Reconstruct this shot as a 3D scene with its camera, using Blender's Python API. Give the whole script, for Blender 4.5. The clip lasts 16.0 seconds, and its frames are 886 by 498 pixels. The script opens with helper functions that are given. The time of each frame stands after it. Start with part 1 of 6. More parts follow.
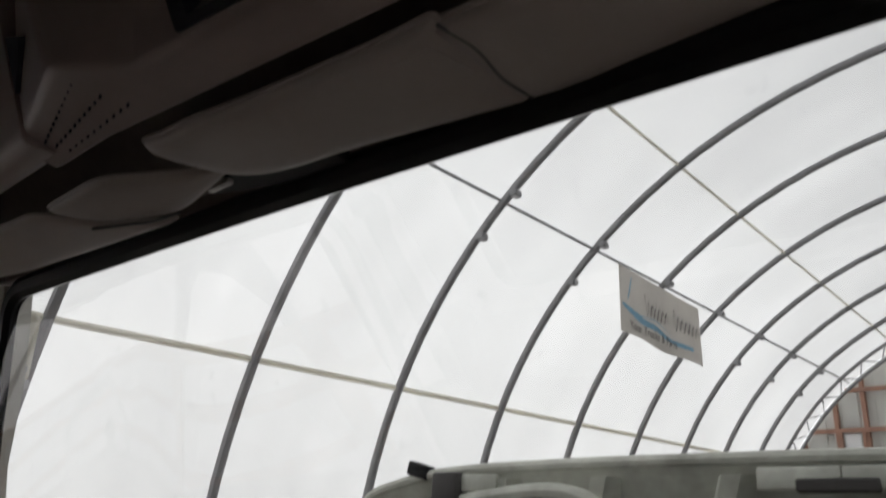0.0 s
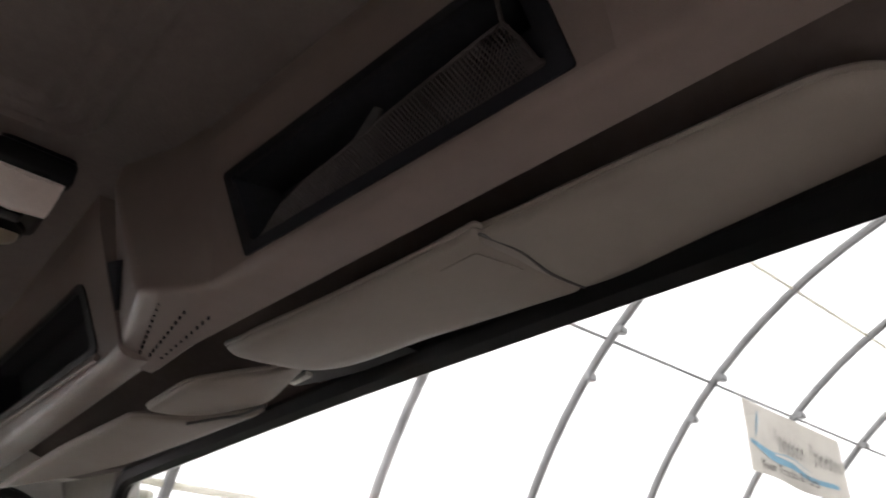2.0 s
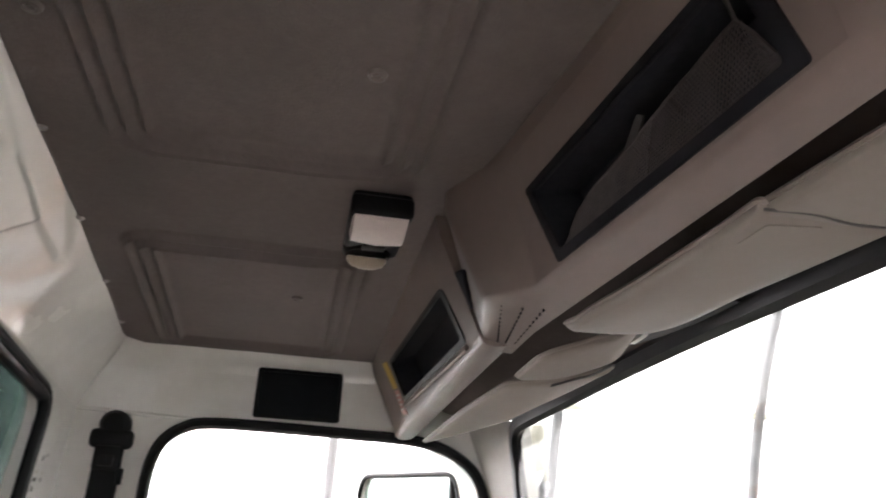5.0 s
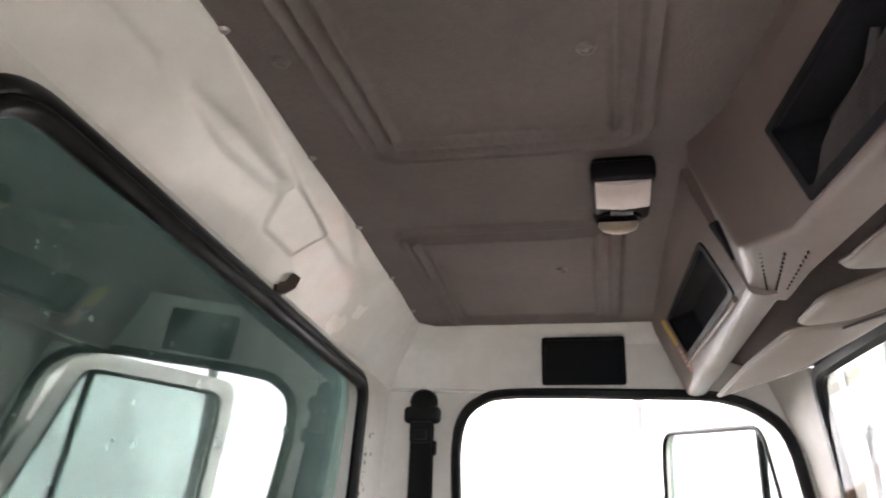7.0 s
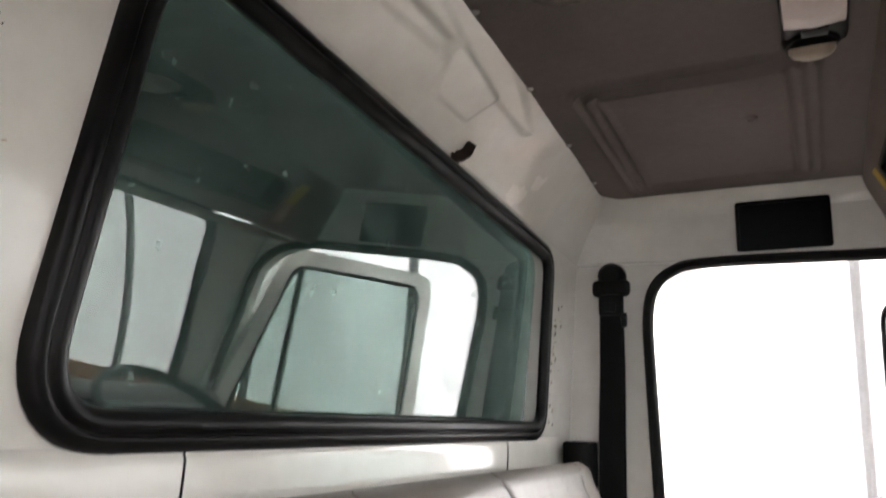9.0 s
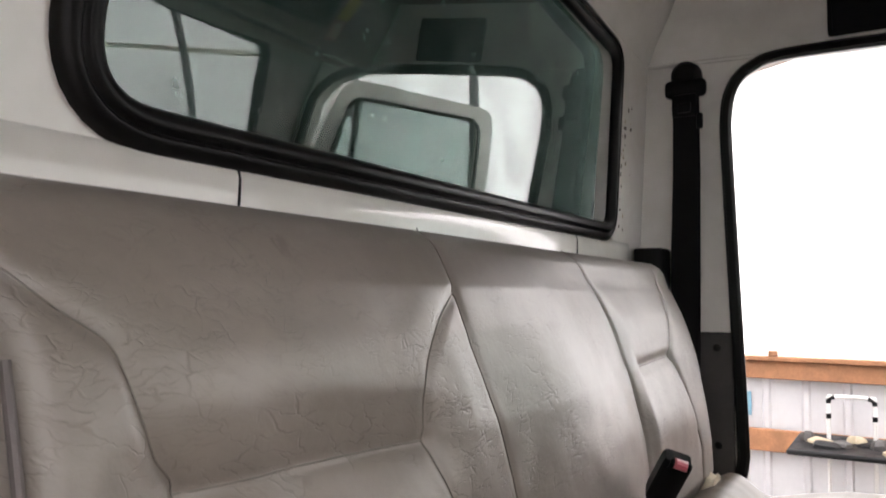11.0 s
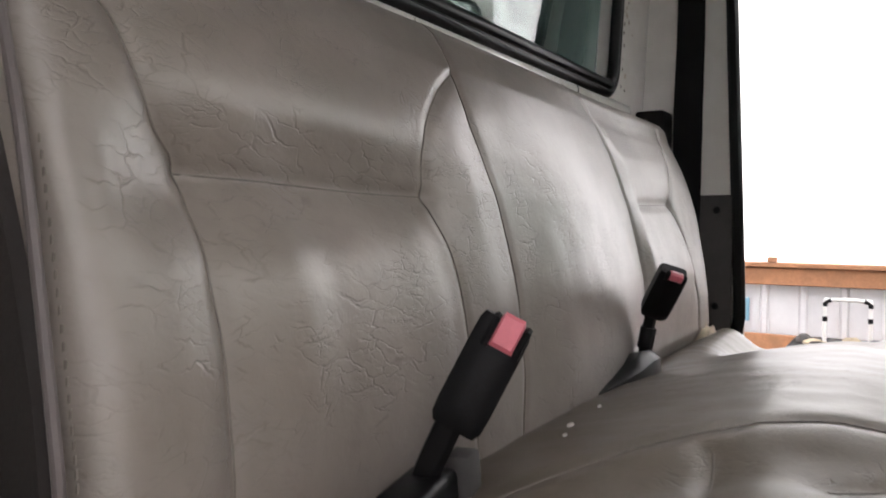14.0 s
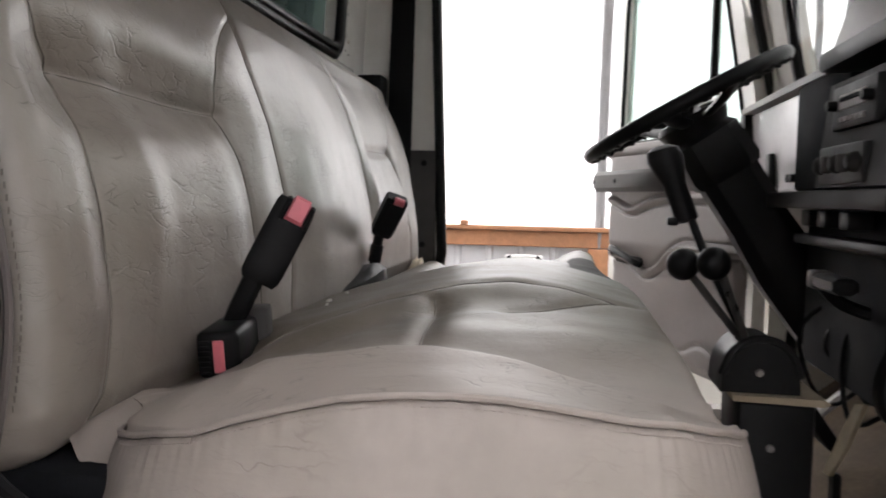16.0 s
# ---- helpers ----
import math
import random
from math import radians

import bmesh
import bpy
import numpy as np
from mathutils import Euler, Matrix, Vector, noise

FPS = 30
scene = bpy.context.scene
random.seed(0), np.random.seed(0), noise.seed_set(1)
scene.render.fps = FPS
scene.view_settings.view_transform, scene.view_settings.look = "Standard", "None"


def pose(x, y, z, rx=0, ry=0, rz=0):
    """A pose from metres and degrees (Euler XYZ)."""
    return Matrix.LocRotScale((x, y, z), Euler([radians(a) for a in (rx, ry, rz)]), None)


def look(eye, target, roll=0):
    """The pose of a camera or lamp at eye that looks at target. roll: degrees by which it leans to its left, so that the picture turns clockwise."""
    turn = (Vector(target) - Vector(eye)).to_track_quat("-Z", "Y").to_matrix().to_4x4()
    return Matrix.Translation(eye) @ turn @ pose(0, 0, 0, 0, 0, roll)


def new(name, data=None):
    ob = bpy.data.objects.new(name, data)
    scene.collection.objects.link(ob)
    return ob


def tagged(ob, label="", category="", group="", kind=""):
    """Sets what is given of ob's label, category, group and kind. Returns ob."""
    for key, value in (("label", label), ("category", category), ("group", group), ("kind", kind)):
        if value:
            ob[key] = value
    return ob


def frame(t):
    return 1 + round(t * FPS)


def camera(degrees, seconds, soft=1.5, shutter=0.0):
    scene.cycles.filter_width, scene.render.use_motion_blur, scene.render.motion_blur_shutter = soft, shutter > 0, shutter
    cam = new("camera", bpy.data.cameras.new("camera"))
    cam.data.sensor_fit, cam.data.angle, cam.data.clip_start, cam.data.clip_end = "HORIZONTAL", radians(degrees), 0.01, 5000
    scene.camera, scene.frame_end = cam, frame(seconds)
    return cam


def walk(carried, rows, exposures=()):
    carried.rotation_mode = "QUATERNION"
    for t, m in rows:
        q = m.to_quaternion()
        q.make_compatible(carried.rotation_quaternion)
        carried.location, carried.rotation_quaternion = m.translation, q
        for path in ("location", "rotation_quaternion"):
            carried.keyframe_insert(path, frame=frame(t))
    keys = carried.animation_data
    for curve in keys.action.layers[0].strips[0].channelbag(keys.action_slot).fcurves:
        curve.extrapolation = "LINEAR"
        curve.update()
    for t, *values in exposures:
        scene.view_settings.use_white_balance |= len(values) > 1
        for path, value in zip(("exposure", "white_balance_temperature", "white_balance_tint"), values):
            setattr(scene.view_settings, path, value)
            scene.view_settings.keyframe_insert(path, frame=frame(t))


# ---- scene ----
cam = camera(60.2, 16.0, 1.75, 0.5)
PATH = [
    (0, (0.798, 0.498, 1.979), (-0.465, 1.872, 2.697), 3.0),
    (0.5, (0.815, 0.494, 1.993), (-0.378, 1.835, 2.875), 2.8),
    (1, (0.826, 0.495, 2.004), (-0.327, 1.796, 2.992), 2.8),
    (1.5, (0.835, 0.501, 2.01), (-0.392, 1.7, 3.037), 3.0),
    (2, (0.848, 0.504, 2.018), (-0.502, 1.558, 3.05), 3.2),
    (2.5, (0.866, 0.494, 2.023), (-0.582, 1.412, 3.054), 3.5),
    (3, (0.891, 0.485, 2.032), (-0.639, 1.283, 3.042), 3.6),
    (5.5, (0.97, 0.487, 2.055), (-0.89, 0.641, 2.774), 1.7),
    (6, (0.981, 0.515, 2.054), (-0.888, 0.433, 2.761), 1.8),
    (6.5, (0.991, 0.527, 2.054), (-0.866, 0.265, 2.746), 1.8),
    (7, (0.991, 0.528, 2.059), (-0.853, 0.132, 2.724), 1.7),
    (7.5, (0.983, 0.534, 2.052), (-0.84, 0.003, 2.679), 1.7),
    (8, (0.976, 0.533, 2.041), (-0.828, -0.117, 2.611), 1.6),
    (8.5, (0.97, 0.535, 2.019), (-0.803, -0.239, 2.528), 1.7),
    (9, (0.97, 0.545, 1.977), (-0.776, -0.329, 2.412), 1.7),
    (9.5, (0.953, 0.534, 1.933), (-0.783, -0.401, 2.275), 1.8),
    (10, (0.94, 0.531, 1.895), (-0.784, -0.451, 2.149), 1.6),
    (12.5, (0.85, 0.473, 1.756), (-0.854, -0.573, 1.754), -0.4),
    (13, (0.855, 0.488, 1.733), (-0.848, -0.561, 1.702), -0.0),
    (13.5, (0.866, 0.503, 1.712), (-0.836, -0.546, 1.661), 0.1),
    (14, (0.897, 0.512, 1.696), (-0.813, -0.524, 1.626), 0.3),
    (14.5, (0.932, 0.528, 1.674), (-0.88, -0.313, 1.576), 0.7),
    (15, (0.99, 0.532, 1.663), (-0.924, -0.036, 1.544), 1.6),
    (15.5, (1.053, 0.532, 1.645), (-0.89, 0.073, 1.515), 1.5),
    (16, (1.104, 0.532, 1.64), (-0.865, 0.208, 1.505), 1.2),
]
walk(cam, [(t, look(eye, target, roll)) for t, eye, target, roll in PATH],
     exposures=[(0.0, 1.38, 6350, 14), (0.5, 1.68, 6400, 13), (1.0, 2.55, 6450, 14), (1.5, 2.62, 6450, 14), (2.0, 2.70, 6450, 15), (2.5, 3.55, 6450, 15), (3.0, 4.05, 6450, 15), (5.5, 3.66, 6350, 14), (6.0, 4.0, 6350, 14), (7.0, 4.22, 6350, 15), (8.5, 3.86, 6400, 15), (9.0, 3.50, 6450, 14), (10.0, 3.0, 6500, 15), (12.5, 2.93, 6450, 16), (13.5, 2.90, 6400, 15), (14.0, 2.84, 6400, 15), (14.5, 3.00, 6400, 14), (15.0, 2.68, 6400, 13), (16.0, 2.56, 6400, 13)])

# ---- daylight: an overcast sky over a white fabric hall ----
world = bpy.data.worlds.new("overcast_sky")
scene.world = world
world.use_nodes = True
wn = world.node_tree
wn.nodes.clear()
w_out = wn.nodes.new("ShaderNodeOutputWorld")
w_bg = wn.nodes.new("ShaderNodeBackground")
w_sky = wn.nodes.new("ShaderNodeTexSky")
w_sky.sky_type = "NISHITA"
w_sky.sun_disc = False
w_sky.sun_elevation, w_sky.sun_rotation = radians(36), radians(-50)
w_hsv = wn.nodes.new("ShaderNodeHueSaturation")
w_hsv.inputs["Saturation"].default_value = 0.0
w_bg.inputs["Strength"].default_value = 0.13
wn.links.new(w_sky.outputs[0], w_hsv.inputs["Color"])
wn.links.new(w_hsv.outputs[0], w_bg.inputs["Color"])
wn.links.new(w_bg.outputs[0], w_out.inputs["Surface"])
sun = new("sun", bpy.data.lights.new("sun", "SUN"))
sun.data.energy, sun.data.angle, sun.data.color = 2.2, radians(25), (1.0, 0.97, 0.93)
sun.matrix_basis = look((-12.0, 10.0, 11.0), (0, 2, 0))


# ---- materials ----
def mat(name, col, rough=0.5, metal=0.0, var=0.12, scale=6.0, bump=0.0, bscale=300.0, dirt=None, dirt_amount=0.0,
        dirt_scale=9.0, spec=0.5, rvar=0.1, coat=0.0):
    """A procedural surface: colour varied at two scales, stains, rough patches and fine relief."""
    m = bpy.data.materials.new(name)
    m.use_nodes = True
    nt = m.node_tree
    p = nt.nodes["Principled BSDF"]
    p.inputs["Metallic"].default_value = metal
    p.inputs["Specular IOR Level"].default_value = spec
    p.inputs["Coat Weight"].default_value = coat
    p.inputs["Coat Roughness"].default_value = 0.07
    tc = nt.nodes.new("ShaderNodeTexCoord")

    def noise_node(s, detail=4.0, rough_=0.55):
        n = nt.nodes.new("ShaderNodeTexNoise")
        n.inputs["Scale"].default_value = s
        n.inputs["Detail"].default_value = detail
        n.inputs["Roughness"].default_value = rough_
        nt.links.new(tc.outputs["Object"], n.inputs["Vector"])
        return n

    def ramp(src, a, b, lo, hi):
        r = nt.nodes.new("ShaderNodeMapRange")
        r.inputs[1].default_value, r.inputs[2].default_value = a, b
        r.inputs[3].default_value, r.inputs[4].default_value = lo, hi
        nt.links.new(src, r.inputs[0])
        return r.outputs[0]

    n1, n2 = noise_node(scale), noise_node(scale * 11, 3.0)
    mul = nt.nodes.new("ShaderNodeMath")
    mul.operation = "MULTIPLY"
    nt.links.new(ramp(n1.outputs["Fac"], 0.3, 0.7, 1 - var, 1 + var), mul.inputs[0])
    nt.links.new(ramp(n2.outputs["Fac"], 0.3, 0.7, 1 - var * 0.5, 1 + var * 0.5), mul.inputs[1])
    tint = nt.nodes.new("ShaderNodeVectorMath")
    tint.operation = "SCALE"
    tint.inputs[0].default_value = col
    nt.links.new(mul.outputs[0], tint.inputs["Scale"])
    colour = tint.outputs[0]
    if dirt:
        nd = noise_node(dirt_scale, 4.0, 0.5)
        mix = nt.nodes.new("ShaderNodeMix")
        mix.data_type = "RGBA"
        mix.inputs["B"].default_value = (*dirt, 1)
        nt.links.new(ramp(nd.outputs["Fac"], 0.30, 0.80, 0.0, dirt_amount), mix.inputs["Factor"])
        nt.links.new(colour, mix.inputs["A"])
        colour = mix.outputs["Result"]
    nt.links.new(colour, p.inputs["Base Color"])
    nt.links.new(ramp(n1.outputs["Fac"], 0.3, 0.7, max(0.02, rough - rvar), min(1, rough + rvar)), p.inputs["Roughness"])
    if bump:
        nb = noise_node(bscale, 3.0, 0.6)
        b = nt.nodes.new("ShaderNodeBump")
        b.inputs["Strength"].default_value = bump
        b.inputs["Distance"].default_value = 0.002
        nt.links.new(nb.outputs["Fac"], b.inputs["Height"])
        nt.links.new(b.outputs[0], p.inputs["Normal"])
    return m


def vinyl(name, col, rough=0.34, depth=0.5, lo=0.42, hi=0.58, turn=28, spec=0.75, flat=False, end_col=None):
    """Aged seat vinyl: leathery grain, branching wrinkles in patches, darker colour along the wrinkles. flat: for a
    lying face;
    end_col: the paler colour mixed in towards the open end, past x = 0.5."""
    m = mat(name, col, rough, var=0.10, scale=5.0, rvar=0.05, dirt=(col[0] * 0.55, col[1] * 0.56, col[2] * 0.50), dirt_amount=0.5, dirt_scale=8.0, spec=spec)
    nt = m.node_tree
    p = nt.nodes["Principled BSDF"]
    tc = nt.nodes.new("ShaderNodeTexCoord")

    def node(kind, **vals):
        n = nt.nodes.new(kind)
        for k, v in vals.items():
            n.inputs[k].default_value = v
        return n

    def math_node(op, a, b=None):
        n = node("ShaderNodeMath")
        n.operation = op
        for i, v in enumerate((a, b)):
            if v is None:
                continue
            if isinstance(v, (int, float)):
                n.inputs[i].default_value = v
            else:
                nt.links.new(v, n.inputs[i])
        return n.outputs[0]

    def remap(src, a, b, c, d):
        r = node("ShaderNodeMapRange")
        r.interpolation_type = "SMOOTHSTEP"
        for i, v in enumerate((a, b, c, d)):
            r.inputs[i + 1].default_value = v
        nt.links.new(src, r.inputs[0])
        return r.outputs[0]

    def field(scale, detail=3.0, rough_=0.55, dist=0.0, angle=None, squeeze=1.0):
        """A noise field, squeezed across the run of the wrinkles."""
        n = node("ShaderNodeTexNoise", Scale=scale, Detail=detail, Roughness=rough_, Distortion=dist)
        src = tc.outputs["Object"]
        if angle is not None:
            rot = (0.0, 0.0, radians(angle)) if flat else (0.0, radians(angle), 0.0)
            turned = node("ShaderNodeMapping", Rotation=rot)
            nt.links.new(src, turned.inputs["Vector"])
            thin = node("ShaderNodeMapping", Scale=(1.0, squeeze, 1.0) if flat else (1.0, 1.0, squeeze))
            nt.links.new(turned.outputs[0], thin.inputs["Vector"])
            src = thin.outputs[0]
        nt.links.new(src, n.inputs["Vector"])
        return n.outputs["Fac"]

    def wrinkles(angle, squeeze, scale, width, patch_scale, a, b, net=True):
        """Thin wavy creases, kept in patches and broken along their run."""
        wob = node("ShaderNodeTexNoise", Scale=scale * 1.3, Detail=3.0, Roughness=0.6)
        nt.links.new(tc.outputs["Object"], wob.inputs["Vector"])
        bent = node("ShaderNodeMix", Factor=0.55 / scale)
        bent.data_type = "VECTOR"
        nt.links.new(tc.outputs["Object"], bent.inputs[4])
        nt.links.new(wob.outputs["Color"], bent.inputs[5])
        turned = node("ShaderNodeMapping", Rotation=(0.0, 0.0, radians(angle)) if flat else (0.0, radians(angle), 0.0))
        nt.links.new(bent.outputs[1], turned.inputs["Vector"])
        thin = node("ShaderNodeMapping", Scale=(1.0, squeeze, 0.4) if flat else (1.0, 0.4, squeeze))
        nt.links.new(turned.outputs[0], thin.inputs["Vector"])
        if net:
            cells = node("ShaderNodeTexVoronoi", Scale=scale)
            cells.feature = "DISTANCE_TO_EDGE"
            nt.links.new(thin.outputs[0], cells.inputs["Vector"])
            gap = cells.outputs["Distance"]
        else:
            run = node("ShaderNodeTexNoise", Scale=scale, Detail=1.0, Roughness=0.4)
            nt.links.new(thin.outputs[0], run.inputs["Vector"])
            gap = math_node("ABSOLUTE", math_node("SUBTRACT", run.outputs["Fac"], 0.5))
        line = remap(gap, 0.0, width, 1.0, 0.0)
        mask = remap(field(patch_scale, 3.0, 0.65), a, b, 0.0, 1.0)
        fade = remap(field(scale * 0.8, 2.0, 0.5), 0.47, 0.60, 0.0, 1.0)
        return math_node("MULTIPLY", math_node("MULTIPLY", line, mask), fade)

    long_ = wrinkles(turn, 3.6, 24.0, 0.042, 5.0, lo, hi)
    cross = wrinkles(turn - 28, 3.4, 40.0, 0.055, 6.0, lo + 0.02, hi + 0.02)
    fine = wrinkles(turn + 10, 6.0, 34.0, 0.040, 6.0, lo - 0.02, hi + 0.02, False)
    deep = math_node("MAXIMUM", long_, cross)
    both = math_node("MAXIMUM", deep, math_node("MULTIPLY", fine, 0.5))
    # the base colour is darkened along the wrinkles
    base = p.inputs["Base Color"].links[0].from_socket
    if end_col:
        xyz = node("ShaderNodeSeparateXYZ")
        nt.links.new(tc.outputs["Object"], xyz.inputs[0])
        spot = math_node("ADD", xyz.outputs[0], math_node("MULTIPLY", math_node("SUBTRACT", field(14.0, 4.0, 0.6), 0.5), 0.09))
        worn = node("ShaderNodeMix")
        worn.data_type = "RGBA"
        worn.inputs["B"].default_value = (*end_col, 1)
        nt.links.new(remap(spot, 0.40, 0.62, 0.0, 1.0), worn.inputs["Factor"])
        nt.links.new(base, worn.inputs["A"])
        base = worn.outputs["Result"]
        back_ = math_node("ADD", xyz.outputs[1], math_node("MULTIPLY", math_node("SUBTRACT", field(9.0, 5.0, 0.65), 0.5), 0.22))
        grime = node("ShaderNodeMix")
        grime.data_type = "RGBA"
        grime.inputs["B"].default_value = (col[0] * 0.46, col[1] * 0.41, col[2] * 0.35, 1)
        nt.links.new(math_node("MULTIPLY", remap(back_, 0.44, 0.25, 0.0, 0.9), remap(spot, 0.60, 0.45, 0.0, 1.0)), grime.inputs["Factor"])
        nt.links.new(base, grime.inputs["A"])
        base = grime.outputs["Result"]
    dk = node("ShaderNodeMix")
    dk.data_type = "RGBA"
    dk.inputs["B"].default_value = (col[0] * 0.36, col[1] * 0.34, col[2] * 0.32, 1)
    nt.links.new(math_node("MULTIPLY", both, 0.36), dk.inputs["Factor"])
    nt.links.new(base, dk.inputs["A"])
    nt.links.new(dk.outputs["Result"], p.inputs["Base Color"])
    # soft folds, pillow-like unevenness, wrinkles and grain
    last = None
    folds = math_node("MULTIPLY", field(17.0, 3.0, 0.55, 0.8, turn, 3.0), remap(field(5.0, 2.0), 0.42, 0.66, 0.0, 1.0))
    for src, st, dist, inv in ((folds, depth * 0.30, 0.006, False), (field(13.0, 3.0), 0.07, 0.006, False), (both, depth, 0.0010, True),
                               (field(90.0, 2.0, 0.6, 0.4), 0.16, 0.0016, False), (field(420.0, 2.0), 0.12, 0.0008, False)):
        b = node("ShaderNodeBump", Strength=st, Distance=dist)
        b.invert = inv
        nt.links.new(src, b.inputs["Height"])
        if last:
            nt.links.new(last, b.inputs["Normal"])
        last = b.outputs[0]
    nt.links.new(last, p.inputs["Normal"])
    return m


def glass(name, tint, base=0.04, dust=0.02):
    """A thin pane: tinted, clear, with a mirror sheen that grows at a slant."""
    m = bpy.data.materials.new(name)
    m.use_nodes = True
    nt = m.node_tree
    nt.nodes.clear()
    out = nt.nodes.new("ShaderNodeOutputMaterial")
    tr = nt.nodes.new("ShaderNodeBsdfTransparent")
    tr.inputs["Color"].default_value = (*tint, 1)
    gl = nt.nodes.new("ShaderNodeBsdfGlossy")
    gl.inputs["Roughness"].default_value = 0.0
    lw = nt.nodes.new("ShaderNodeLayerWeight")
    lw.inputs["Blend"].default_value = 0.5
    pw = nt.nodes.new("ShaderNodeMath")
    pw.operation = "POWER"
    pw.inputs[1].default_value = 5.0
    fr = nt.nodes.new("ShaderNodeMath")
    fr.operation = "MULTIPLY_ADD"
    fr.inputs[1].default_value, fr.inputs[2].default_value = 1 - base, base
    nt.links.new(lw.outputs["Facing"], pw.inputs[0])
    nt.links.new(pw.outputs[0], fr.inputs[0])
    mix = nt.nodes.new("ShaderNodeMixShader")
    nt.links.new(fr.outputs[0], mix.inputs[0])
    nt.links.new(tr.outputs[0], mix.inputs[1])
    nt.links.new(gl.outputs[0], mix.inputs[2])
    tc = nt.nodes.new("ShaderNodeTexCoord")
    n1 = nt.nodes.new("ShaderNodeTexNoise")
    n1.inputs["Scale"].default_value, n1.inputs["Detail"].default_value, n1.inputs["Distortion"].default_value = 7.0, 4.0, 1.4
    n2 = nt.nodes.new("ShaderNodeTexNoise")
    n2.inputs["Scale"].default_value, n2.inputs["Detail"].default_value = 48.0, 2.0
    specks = nt.nodes.new("ShaderNodeMapRange")
    specks.inputs[1].default_value, specks.inputs[2].default_value = 0.67, 0.72
    specks.inputs[4].default_value = 2.4
    film = nt.nodes.new("ShaderNodeMapRange")
    film.inputs[1].default_value, film.inputs[2].default_value = 0.35, 0.75
    film.inputs[3].default_value, film.inputs[4].default_value = 0.1, 2.0
    both = nt.nodes.new("ShaderNodeMath")
    both.operation = "ADD"
    amount = nt.nodes.new("ShaderNodeMath")
    amount.operation = "MULTIPLY"
    amount.inputs[1].default_value = dust
    grime = nt.nodes.new("ShaderNodeBsdfDiffuse")
    grime.inputs["Color"].default_value = (0.27, 0.36, 0.335, 1)
    dusty = nt.nodes.new("ShaderNodeMixShader")
    for n in (n1, n2):
        nt.links.new(tc.outputs["Object"], n.inputs["Vector"])
    nt.links.new(n1.outputs["Fac"], film.inputs[0])
    nt.links.new(n2.outputs["Fac"], specks.inputs[0])
    nt.links.new(film.outputs[0], both.inputs[0])
    nt.links.new(specks.outputs[0], both.inputs[1])
    nt.links.new(both.outputs[0], amount.inputs[0])
    nt.links.new(amount.outputs[0], dusty.inputs[0])
    nt.links.new(mix.outputs[0], dusty.inputs[1])
    nt.links.new(grime.outputs[0], dusty.inputs[2])
    nt.links.new(dusty.outputs[0], out.inputs["Surface"])
    return m


def fabric_cover(name, tint=(0.85, 0.85, 0.85), share=0.55):
    """White woven hall cover that lets daylight through, with faint dirt streaks."""
    m = bpy.data.materials.new(name)
    m.use_nodes = True
    nt = m.node_tree
    nt.nodes.clear()
    out = nt.nodes.new("ShaderNodeOutputMaterial")
    df = nt.nodes.new("ShaderNodeBsdfDiffuse")
    tl = nt.nodes.new("ShaderNodeBsdfTranslucent")
    mix = nt.nodes.new("ShaderNodeMixShader")
    mix.inputs[0].default_value = share
    tc = nt.nodes.new("ShaderNodeTexCoord")
    mp = nt.nodes.new("ShaderNodeMapping")
    mp.inputs["Scale"].default_value = (1.0, 1.6, 0.35)
    n = nt.nodes.new("ShaderNodeTexNoise")
    n.inputs["Scale"].default_value, n.inputs["Detail"].default_value = 0.45, 7.0
    r = nt.nodes.new("ShaderNodeMapRange")
    r.inputs[1].default_value, r.inputs[2].default_value = 0.3, 0.7
    r.inputs[3].default_value, r.inputs[4].default_value = 0.86, 1.05
    sc = nt.nodes.new("ShaderNodeVectorMath")
    sc.operation = "SCALE"
    sc.inputs[0].default_value = tint
    nt.links.new(tc.outputs["Object"], mp.inputs["Vector"])
    nt.links.new(mp.outputs[0], n.inputs["Vector"])
    nt.links.new(n.outputs["Fac"], r.inputs[0])
    nt.links.new(r.outputs[0], sc.inputs["Scale"])
    for s in (df, tl):
        nt.links.new(sc.outputs[0], s.inputs["Color"])
    nt.links.new(df.outputs[0], mix.inputs[1])
    nt.links.new(tl.outputs[0], mix.inputs[2])
    nt.links.new(mix.outputs[0], out.inputs["Surface"])
    return m


M_PAINT = mat("white_cab_paint", (0.90, 0.88, 0.83), 0.24, rvar=0.05, var=0.04, scale=3, dirt=(0.60, 0.56, 0.47), dirt_amount=0.28, dirt_scale=14, bump=0.03, bscale=60, coat=0.8)
M_HEADER = mat("dark_brown_panel", (0.115, 0.093, 0.084), 0.7, var=0.15, scale=6, spec=0.2)
M_RUBBER = mat("black_rubber", (0.008, 0.008, 0.009), 0.30, rvar=0.02, var=0.1, scale=20, dirt=(0.03, 0.026, 0.023), dirt_amount=0.2, dirt_scale=30, bump=0.05, bscale=250, spec=0.14)
M_LINER = mat("brown_grey_headliner", (0.160, 0.132, 0.122), 0.70, var=0.13, scale=7, bump=0.5, bscale=240, dirt=(0.09, 0.075, 0.066), dirt_amount=0.5, dirt_scale=5, spec=0.3)
M_CONSOLE = mat("grey_brown_plastic", (0.198, 0.152, 0.135), 0.48, spec=0.35, var=0.07, scale=5, bump=0.15, bscale=700, dirt=(0.145, 0.116, 0.103), dirt_amount=0.35, dirt_scale=8)
